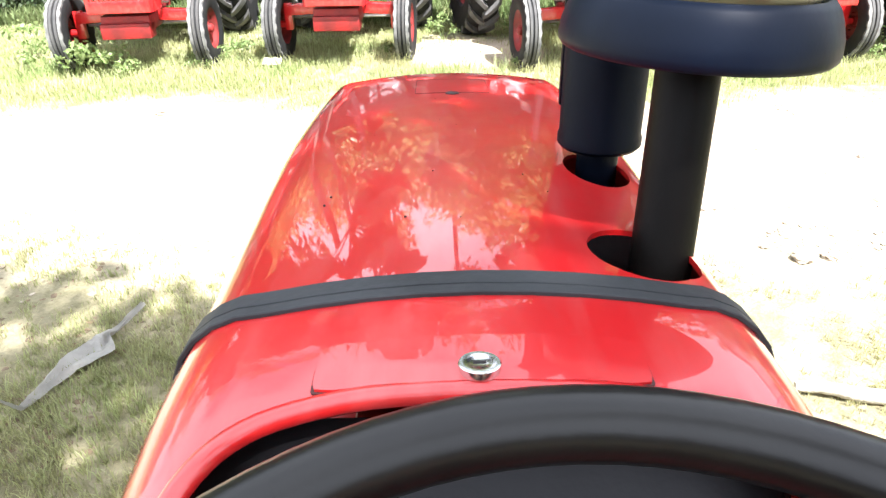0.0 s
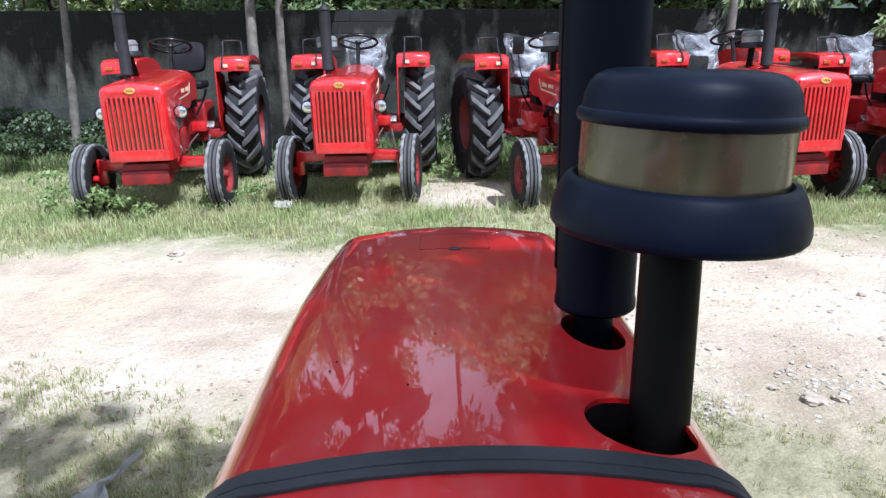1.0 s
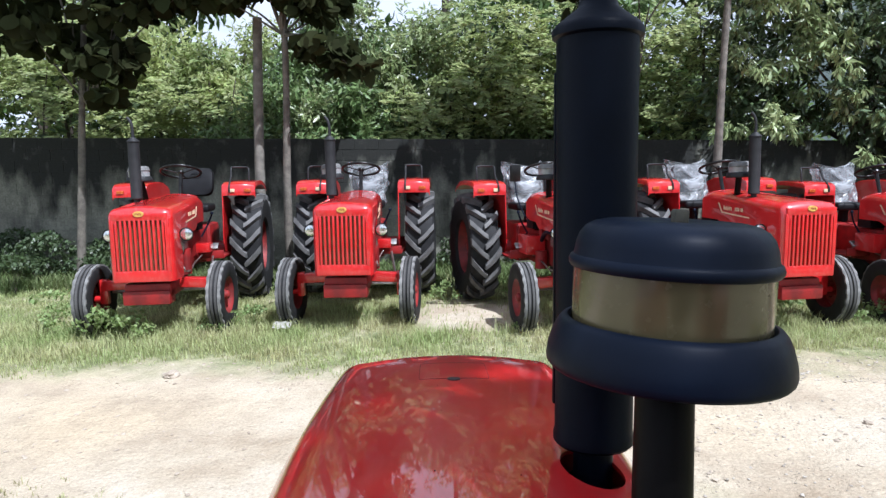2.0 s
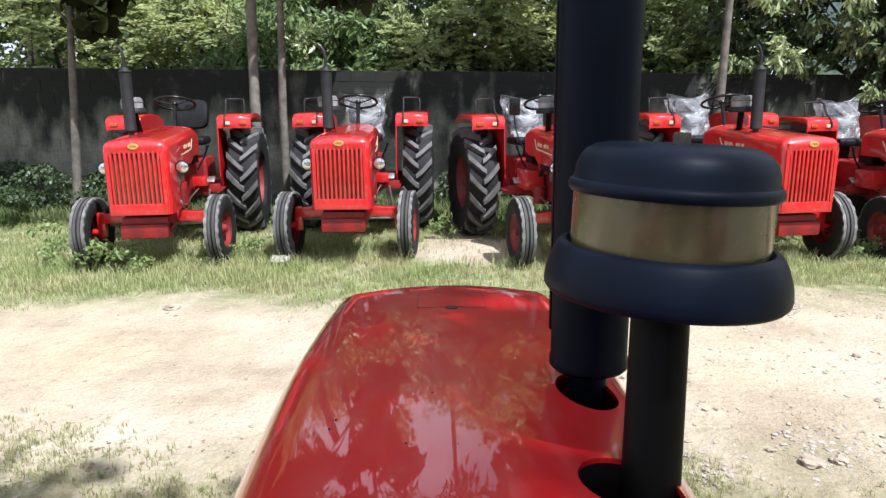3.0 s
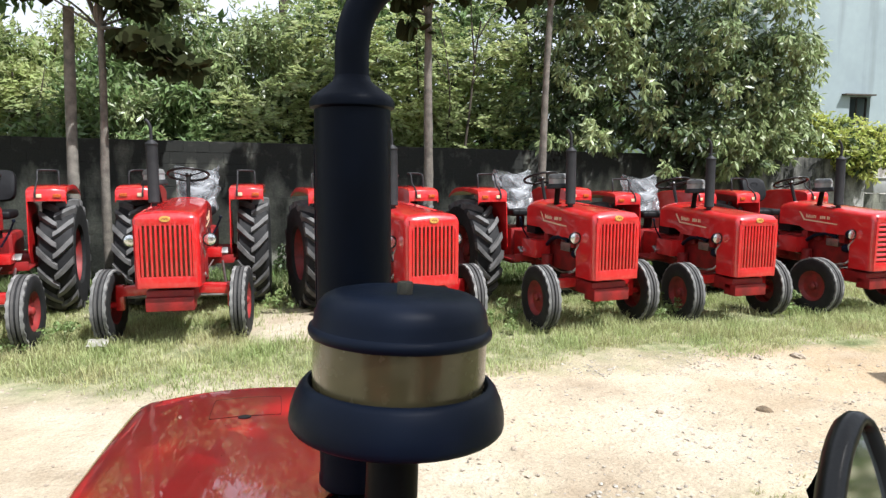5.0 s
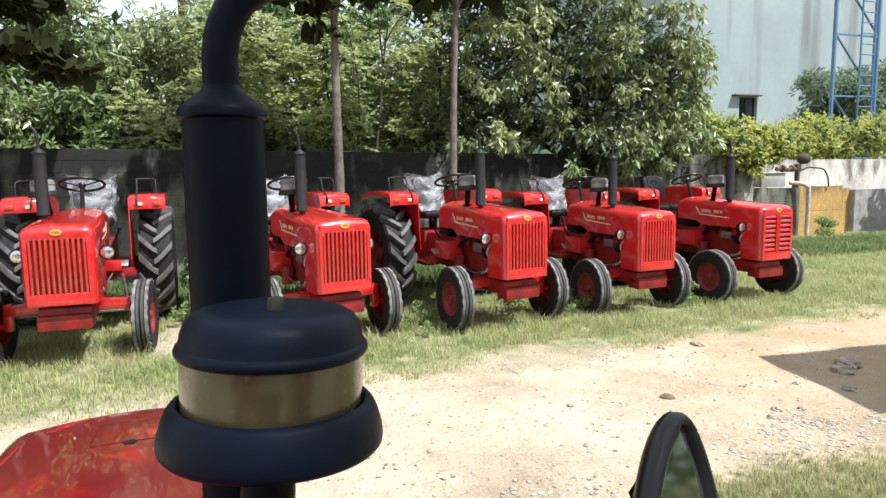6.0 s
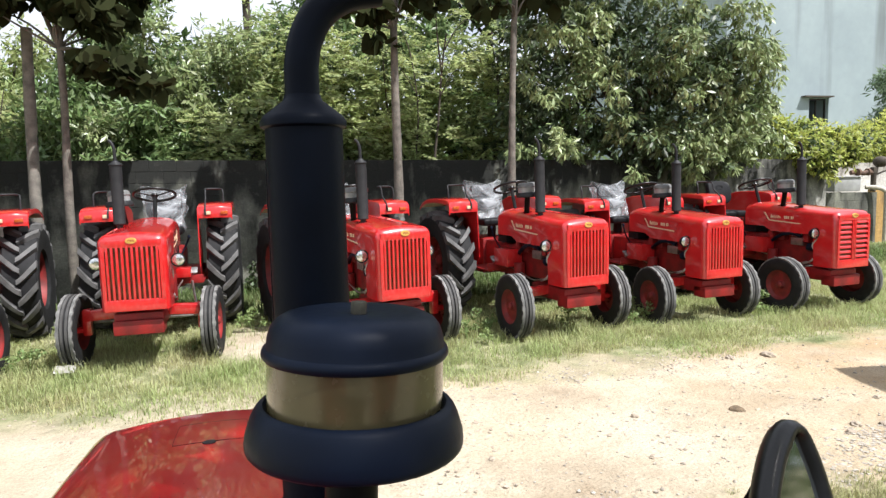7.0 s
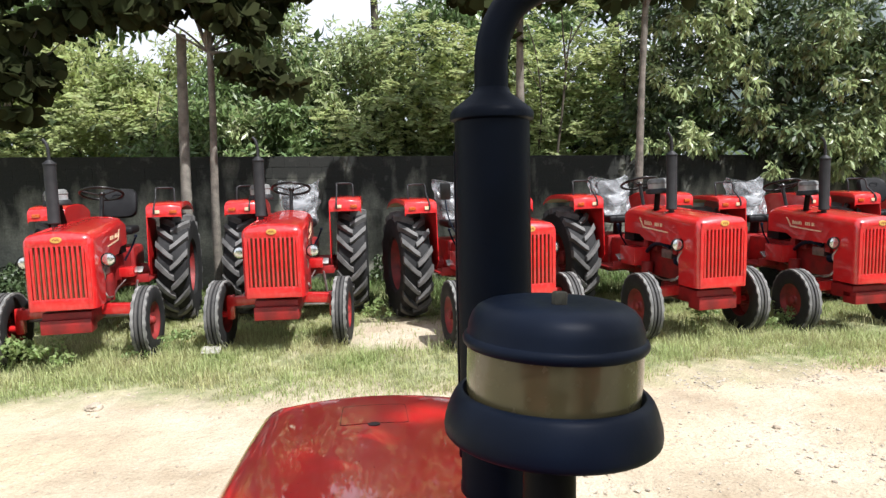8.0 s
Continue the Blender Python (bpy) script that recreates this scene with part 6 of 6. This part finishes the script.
NEAR_LEGS, FAR_LEGS = ((22.8, 18.4), (25.0, 18.4)), ((24.2, 19.6), (26.4, 19.6))
for x, y in NEAR_LEGS + FAR_LEGS:
    bm = bmesh.new()
    box(bm, (x, y, 7), (0.085, 0.085, 14))
    part("leg", bm, BLUE_STEEL, tw)
for k in range(5):
    z = 2.0 + 2.2 * k
    for (xa, ya), (xb, yb) in (NEAR_LEGS, (NEAR_LEGS[1], FAR_LEGS[1])):
        bm = bmesh.new()
        box(bm, ((xa + xb) / 2, (ya + yb) / 2, z + 2.2), (math.hypot(xb - xa, yb - ya), 0.05, 0.06), Matrix.Rotation(math.atan2(yb - ya, xb - xa), 4, "Z"))
        part("girt", bm, BLUE_STEEL, tw)
        bm = bmesh.new()
        tube(bm, [(xa, ya, z + 2.2), (xb, yb, z)], 0.04, 6)
        part("brace", bm, BLUE_STEEL, tw)
bm = bmesh.new()
for x in (24.0, 24.7):
    tube(bm, [(x, 18.3, 0), (x, 18.3, 14)], 0.035, 6)
for k in range(36):
    tube(bm, [(24.0, 18.3, 0.4 + 0.38 * k), (24.7, 18.3, 0.4 + 0.38 * k)], 0.025, 5)
part("ladder", bm, BLUE_STEEL, tw)
for k, x in enumerate((26.4, 29.2, 32.0)):
    bush_tree("leafy_tree", "dusty blue-green tree before the building", x, 21.5, 2.0, 5.3 + 0.2 * k, 14000, 0.07, LEAF_D, 80 + k, low=2.2, lumps=18, habit="tuft")

# made-up roof beyond the view, cut so that its shade crosses the track
shed = thing("shade_caster_roof", "unseen sheet roof on two posts, added to shade the track", "shed")
bm = bmesh.new()
secs = []
for k in range(61):
    u = k / 60
    z = 3.5 + 0.015 * math.cos(k * 2.1)
    secs.append([Vector((6.93 + 7 * u, 3.07 - 0.7 * u, z)), Vector((6.60 + 7 * u, 1.6 - 0.7 * u, z)), Vector((6.60 + 7 * u, 1.6 - 0.7 * u, z - 0.012)), Vector((6.93 + 7 * u, 3.07 - 0.7 * u, z - 0.012))])
loft(bm, secs)
part("roof_sheet", bm, STEEL, shed)
for x, y in ((7.2, 2.6), (13.0, 2.0)):
    bm = bmesh.new()
    tube(bm, [(x, y, -0.1), (x, y, 3.48)], 0.04, 10)
    part("roof_post", bm, STEEL, shed)

# pump corner
tank = thing("grey_box", "pale grey metal control box on the low wall", "box")
bm = bmesh.new()
box(bm, (13.66, 12.45, 1.40), (0.76, 0.34, 0.32), None, 0.02)
part("body", bm, BOX_GREY, tank)
bm = bmesh.new()
box(bm, (13.66, 12.45, 1.572), (0.80, 0.40, 0.024), None, 0.008)
part("lid", bm, BOX_GREY, tank)
pump = thing("hand_pump", "rusty water pump with round head and bent pipe", "pump")
bm = bmesh.new()
tube(bm, smooth_path([(14.58, 12.08, 0), (14.58, 12.08, 1.08), (14.54, 12.1, 1.24), (14.40, 12.2, 1.31), (14.2, 12.3, 1.32)]), 0.05, 12)
part("pipe", bm, BLEACHED, pump, "pale weathered downpipe")
bm = bmesh.new()
tube(bm, [(14.47, 12.34, 1.22), (14.47, 12.34, 1.62)], 0.06, 12)
box(bm, (14.47, 12.34, 1.70), (0.13, 0.12, 0.16), None, 0.02)
part("pump_body", bm, TWIG, pump)
bm = bmesh.new()
lathe(bm, [(0, -0.13), (0.09, -0.115), (0.15, -0.06), (0.165, 0.0), (0.15, 0.06), (0.09, 0.115), (0, 0.13)], Matrix.Translation((14.66, 12.34, 1.90)), 18)
tube(bm, [(14.49, 12.34, 1.70), (14.6, 12.34, 1.82)], 0.03, 8)
part("round_head", bm, TWIG, pump)
bm = bmesh.new()
tube(bm, smooth_path([(14.44, 12.34, 1.64), (14.3, 12.34, 1.67), (14.18, 12.36, 1.64), (14.02, 12.38, 1.68), (13.86, 12.4, 1.66)]), 0.055, 10)
for x in (14.3, 14.02):
    tube(bm, [(x - 0.025, 12.35, 1.67), (x + 0.025, 12.35, 1.67)], 0.085, 12)
part("side_pipe", bm, RUST, pump, "rusty flanged pipe")
bm = bmesh.new()
tube(bm, smooth_path([(14.52, 12.32, 1.60), (14.75, 12.3, 1.68), (15.0, 12.3, 1.68), (15.3, 12.3, 1.63), (15.44, 12.3, 1.45), (15.5, 12.3, 1.2)]), 0.02, 8)
part("bent_pipe", bm, TWIG, pump)


# ---- grass, weeds, stones, scraps ----
def grassy(x, y):
    """How thick the grass stands: none on the track, patchy beside it."""
    n = noise.noise(Vector((x * 0.9, y * 0.9, 3))) + 0.5 * noise.noise(Vector((x * 2.7, y * 2.7, 7)))
    d = abs(y - 4.3) + 0.9 * noise.noise(Vector((x * 0.8, y * 0.8, 9)))
    edge = min(1.0, max(0.0, (d - 1.1) / 0.65))
    if y > 5.5 and math.hypot(x - 0.75, y - 7.7) < 0.75 + 0.5 * n:
        return 0.06
    if y < 4 and x < -0.2:
        # closer green sward beside the near tractor
        return edge * min(1.0, max(0.06, 0.21 + 0.92 * n + 0.9 * min(1.0, max(0.0, 2.75 - y))))
    if y < 4 and x > 2.2:
        # ragged edge of the sward along the rubble
        edge *= min(1.0, max(0.02, (3.02 + 0.22 * noise.noise(Vector((x * 2.2, 4, 1))) - y) / 0.2))
    if y < 4:
        # thin tufts on bare earth, closer sward towards the far right
        return edge * min(1.0, max(0.03, 0.5 + 1.3 * n - 0.55 * max(0.0, y - 2.2) + max(0.0, min(0.9, (x - 2.6) * 0.8))))
    return edge * min(1.0, max(0.05, 0.66 + 0.75 * n))


def blades(name, label, area, count, h, seed, material=GRASS, width=0.004, tuft=3, loose=0.02):
    rnd = random.Random(seed)
    verts, faces = [], []
    x0, x1, y0, y1 = area
    for _ in range(count):
        x, y = rnd.uniform(x0, x1), rnd.uniform(y0, y1)
        g = grassy(x, y)
        if rnd.random() > g:
            continue
        z = ground_z(x, y)
        for _ in range(tuft):
            bx, by = x + rnd.gauss(0, loose), y + rnd.gauss(0, loose)
            a = rnd.uniform(0, 6.283)
            hh = h * rnd.uniform(0.4, 1.25) * (0.5 + 0.5 * g)
            lx, ly = math.cos(a) * hh * rnd.uniform(0.2, 0.9), math.sin(a) * hh * rnd.uniform(0.2, 0.9)
            wx, wy = -math.sin(a) * width, math.cos(a) * width
            i = len(verts)
            verts += [(bx - wx, by - wy, z - 0.005), (bx + wx, by + wy, z - 0.005), (bx + lx * 0.45 + wx * 0.8, by + ly * 0.45 + wy * 0.8, z + hh * 0.62), (bx + lx * 0.45 - wx * 0.8, by + ly * 0.45 - wy * 0.8, z + hh * 0.62), (bx + lx, by + ly, z + hh * 0.9)]
            faces += [(i, i + 1, i + 2, i + 3), (i + 3, i + 2, i + 4)]
    me = bpy.data.meshes.new(name)
    me.from_pydata(verts, [], faces)
    me.materials.append(material)
    return tagged(new(name, me), label, "grass", kind="stuff")


blades("grass", "short thin green and straw-coloured grass", (-9, 13, 5.4, 10.8), 88000, 0.072, 11, width=0.0031, tuft=4, loose=0.028)
blades("grass", "short thin grass beside the near tractor", (-4.0, 7.0, -0.6, 3.7), 62000, 0.062, 12, GRASS_NEAR, width=0.0021, tuft=8, loose=0.016)
blades("grass", "taller green tufts before the parked tractors", (-4.5, 9.5, 6.0, 8.2), 9000, 0.15, 15, width=0.0032, tuft=6, loose=0.03)
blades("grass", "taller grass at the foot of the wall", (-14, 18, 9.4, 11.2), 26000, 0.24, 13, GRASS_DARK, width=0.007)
blades("grass", "green grass at the far end of the lot", (8, 18, 6.0, 12.0), 36000, 0.12, 14, width=0.005, tuft=4, loose=0.04)


def weed(x, y, s, seed, label="small broad-leaved weed in the grass"):
    t = thing("weed", label, "weed", "weeds")
    rnd = random.Random(seed)
    cl = []
    bm = bmesh.new()
    for k in range(6):
        a, q = rnd.uniform(0, 6.28), rnd.uniform(0.3, 1)
        end = (x + 0.22 * s * q * math.cos(a), y + 0.22 * s * q * math.sin(a), s * rnd.uniform(0.15, 0.34))
        tube(bm, smooth_path([(x, y, -0.02), ((x + end[0]) / 2, (y + end[1]) / 2, end[2] * 0.6), end], 3), 0.003, 5)
        cl.append((*end, 0.1 * s, 0.1 * s, 0.07 * s))
    part("stalk", bm, TWIG if y > 9 else LEAF_W, t)["kind"] = "stuff"
    # weeds along the wall get the leaf colour darkened for shade
    leaf_cloud("leaves", cl, int((170 if y < 9 else 420) * max(1.0, s)), 0.036 * min(s, 1.15), LEAF_W if y < 9 or y > 11.2 else LEAF_SHADED, t, seed, droop=0.2, long=1.6)
    return t


for k, (x, y, s) in enumerate(((-3.25, 6.85, 1.0), (-2.75, 6.75, 0.9), (-3.0, 6.95, 1.1), (-2.2, 7.5, 0.8), (-1.6, 8.4, 0.9), (0.45, 8.3, 0.8), (-5.6, 9.4, 1.6), (-6.4, 9.8, 1.8), (-4.5, 9.8, 1.5), (-3.9, 9.4, 1.4), (-7.4, 9.6, 1.7), (4.1, 7.2, 0.8), (4.9, 7.3, 0.7), (1.3, 8.2, 0.8), (-1.9, 7.15, 0.6), (-2.05, 6.95, 0.5), (-1.7, 7.3, 0.7), (-0.1, 7.5, 0.5), (2.75, 7.0, 0.6), (3.05, 7.2, 0.8), (2.9, 6.75, 0.5), (4.75, 6.9, 0.5), (5.1, 7.1, 0.7), (6.8, 7.2, 0.7), (6.6, 6.9, 0.5), (3.4, 7.6, 0.9), (1.2, 6.8, 0.4), (-3.7, 7.0, 0.8), (-4.1, 7.6, 1.0), (-5.9, 10.7, 2.0), (-4.9, 10.8, 1.7), (-3.6, 10.8, 1.5), (-2.9, 10.7, 1.6), (-7.2, 10.7, 2.1), (-1.2, 10.8, 1.4), (0.6, 10.8, 1.5), (1.6, 10.8, 1.3))):
    weed(x, y, s, 200 + k)
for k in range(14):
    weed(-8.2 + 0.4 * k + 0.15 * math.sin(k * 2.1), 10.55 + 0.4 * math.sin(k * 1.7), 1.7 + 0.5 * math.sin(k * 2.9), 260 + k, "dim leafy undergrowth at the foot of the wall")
weed(14.2, 11.5, 1.5, 230, "large pale-leaved plant before the ochre wall")


def rubble(name, label, count, area, seed, lo, hi, bias=None, material=STONE, flat=1.0):
    rnd = random.Random(seed)
    verts, faces = [], []
    ico = [(0, 0, -1), (0.72, -0.53, -0.45), (-0.28, -0.85, -0.45), (-0.89, 0, -0.45), (-0.28, 0.85, -0.45), (0.72, 0.53, -0.45), (0.28, -0.85, 0.45), (-0.72, -0.53, 0.45), (-0.72, 0.53, 0.45), (0.28, 0.85, 0.45), (0.89, 0, 0.45), (0, 0, 1)]
    tri = [(0, 1, 2), (1, 0, 5), (0, 2, 3), (0, 3, 4), (0, 4, 5), (1, 5, 10), (2, 1, 6), (3, 2, 7), (4, 3, 8), (5, 4, 9), (1, 10, 6), (2, 6, 7), (3, 7, 8), (4, 8, 9), (5, 9, 10), (6, 10, 11), (7, 6, 11), (8, 7, 11), (9, 8, 11), (10, 9, 11)]
    x0, x1, y0, y1 = area
    for _ in range(count):
        x, y = rnd.uniform(x0, x1), rnd.uniform(y0, y1)
        if bias and rnd.random() > bias(x, y):
            continue
        s = lo * (hi / lo) ** (rnd.random() ** 2.2)
        sx, sy, sz = s * rnd.uniform(0.7, 1.5), s * rnd.uniform(0.7, 1.3), s * rnd.uniform(0.22, 0.5) * flat
        a = rnd.uniform(0, 6.28)
        z = ground_z(x, y) + sz * 0.35
        i = len(verts)
        for vx, vy, vz in ico:
            k = rnd.uniform(0.6, 1.25)
            px, py = vx * sx * k, vy * sy * k
            verts.append((x + px * math.cos(a) - py * math.sin(a), y + px * math.sin(a) + py * math.cos(a), z + vz * sz * k))
        faces += [(i + p, i + q, i + r) for p, q, r in tri]
    me = bpy.data.meshes.new(name)
    me.from_pydata(verts, [], faces)
    me.materials.append(material)
    return tagged(new(name, me), label, "stones", kind="stuff")


rubble("gravel", "loose pale gravel and clods on the track", 11000, (1.2, 11, 2.6, 5.8), 5, 0.003, 0.02, lambda x, y: 0.25 + 1.3 * noise.noise(Vector((x * 0.8, y * 0.8, 1))))
rubble("gravel", "scattered fine grit on the track", 2500, (-6, 2, 2.7, 6.0), 6, 0.004, 0.018)


def drift(cx, cy, rx, ry):
    """Share of stones kept round the middle of a ragged drift."""
    def keep(x, y):
        d = ((x - cx) / rx) ** 2 + ((y - cy) / ry) ** 2
        return (1 - d) * (0.65 + 1.2 * noise.noise(Vector((x * 2.3, y * 2.3, 6))))
    return keep


rubble("gravel", "drift of broken grey-white stone beside the near grass", 6500, (3.3, 5.6, 2.85, 3.65), 61, 0.004, 0.021, drift(4.45, 3.18, 1.15, 0.42), PALE_STONE, 1.0)
rubble("gravel", "drift of broken grey-white stone along the far grass", 3600, (2.2, 5.2, 5.0, 5.9), 62, 0.004, 0.018, drift(3.7, 5.4, 1.5, 0.38), PALE_STONE, 1.0)
rubble("gravel", "drift of pale stones at the edge of the near grass", 2600, (1.2, 3.1, 2.7, 3.4), 64, 0.004, 0.02, drift(2.0, 3.04, 0.95, 0.3), PALE_STONE, 1.2)
rubble("leaf_litter", "dry brown leaf litter on the shaded verge", 2600, (-3.2, -0.2, 1.2, 3.3), 65, 0.006, 0.026, lambda x, y: 0.45 + 1.1 * noise.noise(Vector((x * 1.9, y * 1.9, 21))), LITTER, 0.35)
rubble("gravel", "crumbled pale clods strewn across the track", 5200, (1.2, 9.5, 3.0, 5.5), 63, 0.004, 0.016, lambda x, y: 0.3 + 1.4 * noise.noise(Vector((x * 1.3, y * 1.6, 14))), PALE_STONE, 1.7)


def stone(x, y, s, seed, label="pale loose stone on the track"):
    rnd = random.Random(seed)
    bm = bmesh.new()
    bmesh.ops.create_icosphere(bm, subdivisions=3, radius=1.0)
    for v in bm.verts:
        k = 1 + 0.45 * noise.noise(v.co * 1.7 + Vector((seed, 0, 0))) + 0.2 * noise.noise(v.co * 4.5 + Vector((0, seed, 0)))
        v.co = Vector((v.co.x * s * 1.3 * k, v.co.y * s * k, v.co.z * s * 0.6 * k))
    ob = finish(bm, "stone", STONE, None, "", 30)
    ob.matrix_basis = pose(x, y, ground_z(x, y) + 0.28 * s, 0, 0, rnd.uniform(0, 180))
    return tagged(ob, label, "stone", "stones on the track")


for k, (x, y, s) in enumerate(((2.155, 2.972, 0.045), (2.30, 2.98, 0.035), (2.02, 3.1, 0.02), (-1.914, 5.544, 0.055), (2.9, 3.6, 0.022), (5.3, 5.3, 0.05), (3.2, 4.3, 0.025), (1.9, 3.9, 0.02))):
    stone(x, y, s, k)
for k, (x, y, s) in enumerate(((5.85, 4.1, 0.08), (6.05, 4.2, 0.09), (5.45, 3.72, 0.04), (5.2, 4.0, 0.026), (4.55, 3.6, 0.032), (4.75, 3.55, 0.03), (4.4, 3.5, 0.026), (4.9, 5.35, 0.04))):
    stone(x, y, s, 40 + k, "rough earth-coloured stone on the track")
bm = bmesh.new()
lathe(bm, [(0, 0.012), (0.03, 0.012), (0.05, 0.007), (0.062, -0.006)], None, 22)
for v in bm.verts:
    v.co *= 1 + 0.45 * noise.noise(v.co * 22)
clod = tagged(finish(bm, "dung_pat", DUNG, None, "", 40), "dry brown dung pat on the track", "dung pat")
clod.matrix_basis = pose(4.0, 4.15, ground_z(4.0, 4.15) + 0.008)
# white scrap by the wheel, and an old plastic bag by the near tractor
bm = bmesh.new()
secs = []
for j in range(7):
    secs.append([Vector((-1.43 + 0.032 * j + 0.008 * math.sin(k), 6.99 + 0.05 * k + 0.01 * math.sin(j), 0.05 + 0.012 * k + 0.02 * noise.noise(Vector((j * 0.8, k * 0.9, 0))))) for k in range(4)])
vs = [[bm.verts.new(p) for p in s] for s in secs]
for a, c in zip(vs, vs[1:]):
    for k in range(3):
        bm.faces.new((a[k], a[k + 1], c[k + 1], c[k]))
bmesh.ops.solidify(bm, geom=bm.faces, thickness=0.004)
tagged(finish(bm, "paper_scrap", PAPER, None, "", 60), "crumpled white paper scrap on the grass", "litter")
bag = thing("plastic_bag", "torn translucent plastic bag strip lying on the grass", "litter")
bm = bmesh.new()
strip = [(-1.02, 2.67, 0.012), (-1.06, 2.50, 0.014), (-1.10, 2.44, 0.03), (-1.10, 2.36, 0.10), (-1.155, 2.26, 0.055), (-1.19, 2.13, 0.022), (-1.215, 2.03, 0.016), (-1.24, 2.0, 0.022), (-1.33, 2.04, 0.012), (-1.42, 2.06, 0.01)]
path = smooth_path([(x, y, ground_z(x, y) + 0.045) for x, y, w in strip], 5)
secs = []
for i, p in enumerate(path):
    wdt = float(np.interp(i / 5, range(len(strip)), [w for x, y, w in strip]))
    row = []
    for k in range(9):
        q = k / 4 - 1
        fold = 0.016 * math.sin(q * 5 + i * 0.25) + 0.014 * noise.noise(Vector((i * 0.5, k * 0.8, 4)))
        row.append(p + Vector((q * wdt * 0.92, -q * wdt * 0.35, fold * min(1.0, wdt / 0.03))))
    secs.append([bm.verts.new(v) for v in row])
for a, c in zip(secs, secs[1:]):
    for k in range(8):
        bm.faces.new((a[k], a[k + 1], c[k + 1], c[k]))
bmesh.ops.solidify(bm, geom=bm.faces, thickness=0.0015)
part("film", bm, BAG, bag, "", 25)
# weathered stick in the grass
stick = thing("log", "short bleached log lying in the grass", "log")
trunk(stick, [(1.69, 2.06, -0.05), (1.80, 2.035, -0.042), (1.95, 1.99, -0.046), (2.25, 1.95, -0.05)], 0.020, 0.034, BLEACHED, "shaft", 3)
# ---- masonry pieces ----
lay_blocks(main_wall, sorted(main_blocks, key=lambda q: abs(q[0] + 1.5)), WALL_Y, WALL_DARK)
lay_blocks(pale_wall, pale_blocks, WALL_Y + 0.05, WALL_PALE)
lay_blocks(white_wall, white_blocks, WALL_Y + 2.9, WALL_WHITE, 120)
lay_blocks(short_wall, short_blocks, 12.3, WALL_DARK)
lay_blocks(ochre_wall, ochre_blocks, 12.35, WALL_OCHRE)
lay_blocks(grey_wall, grey_blocks, 12.2, BLOCK_GREY)
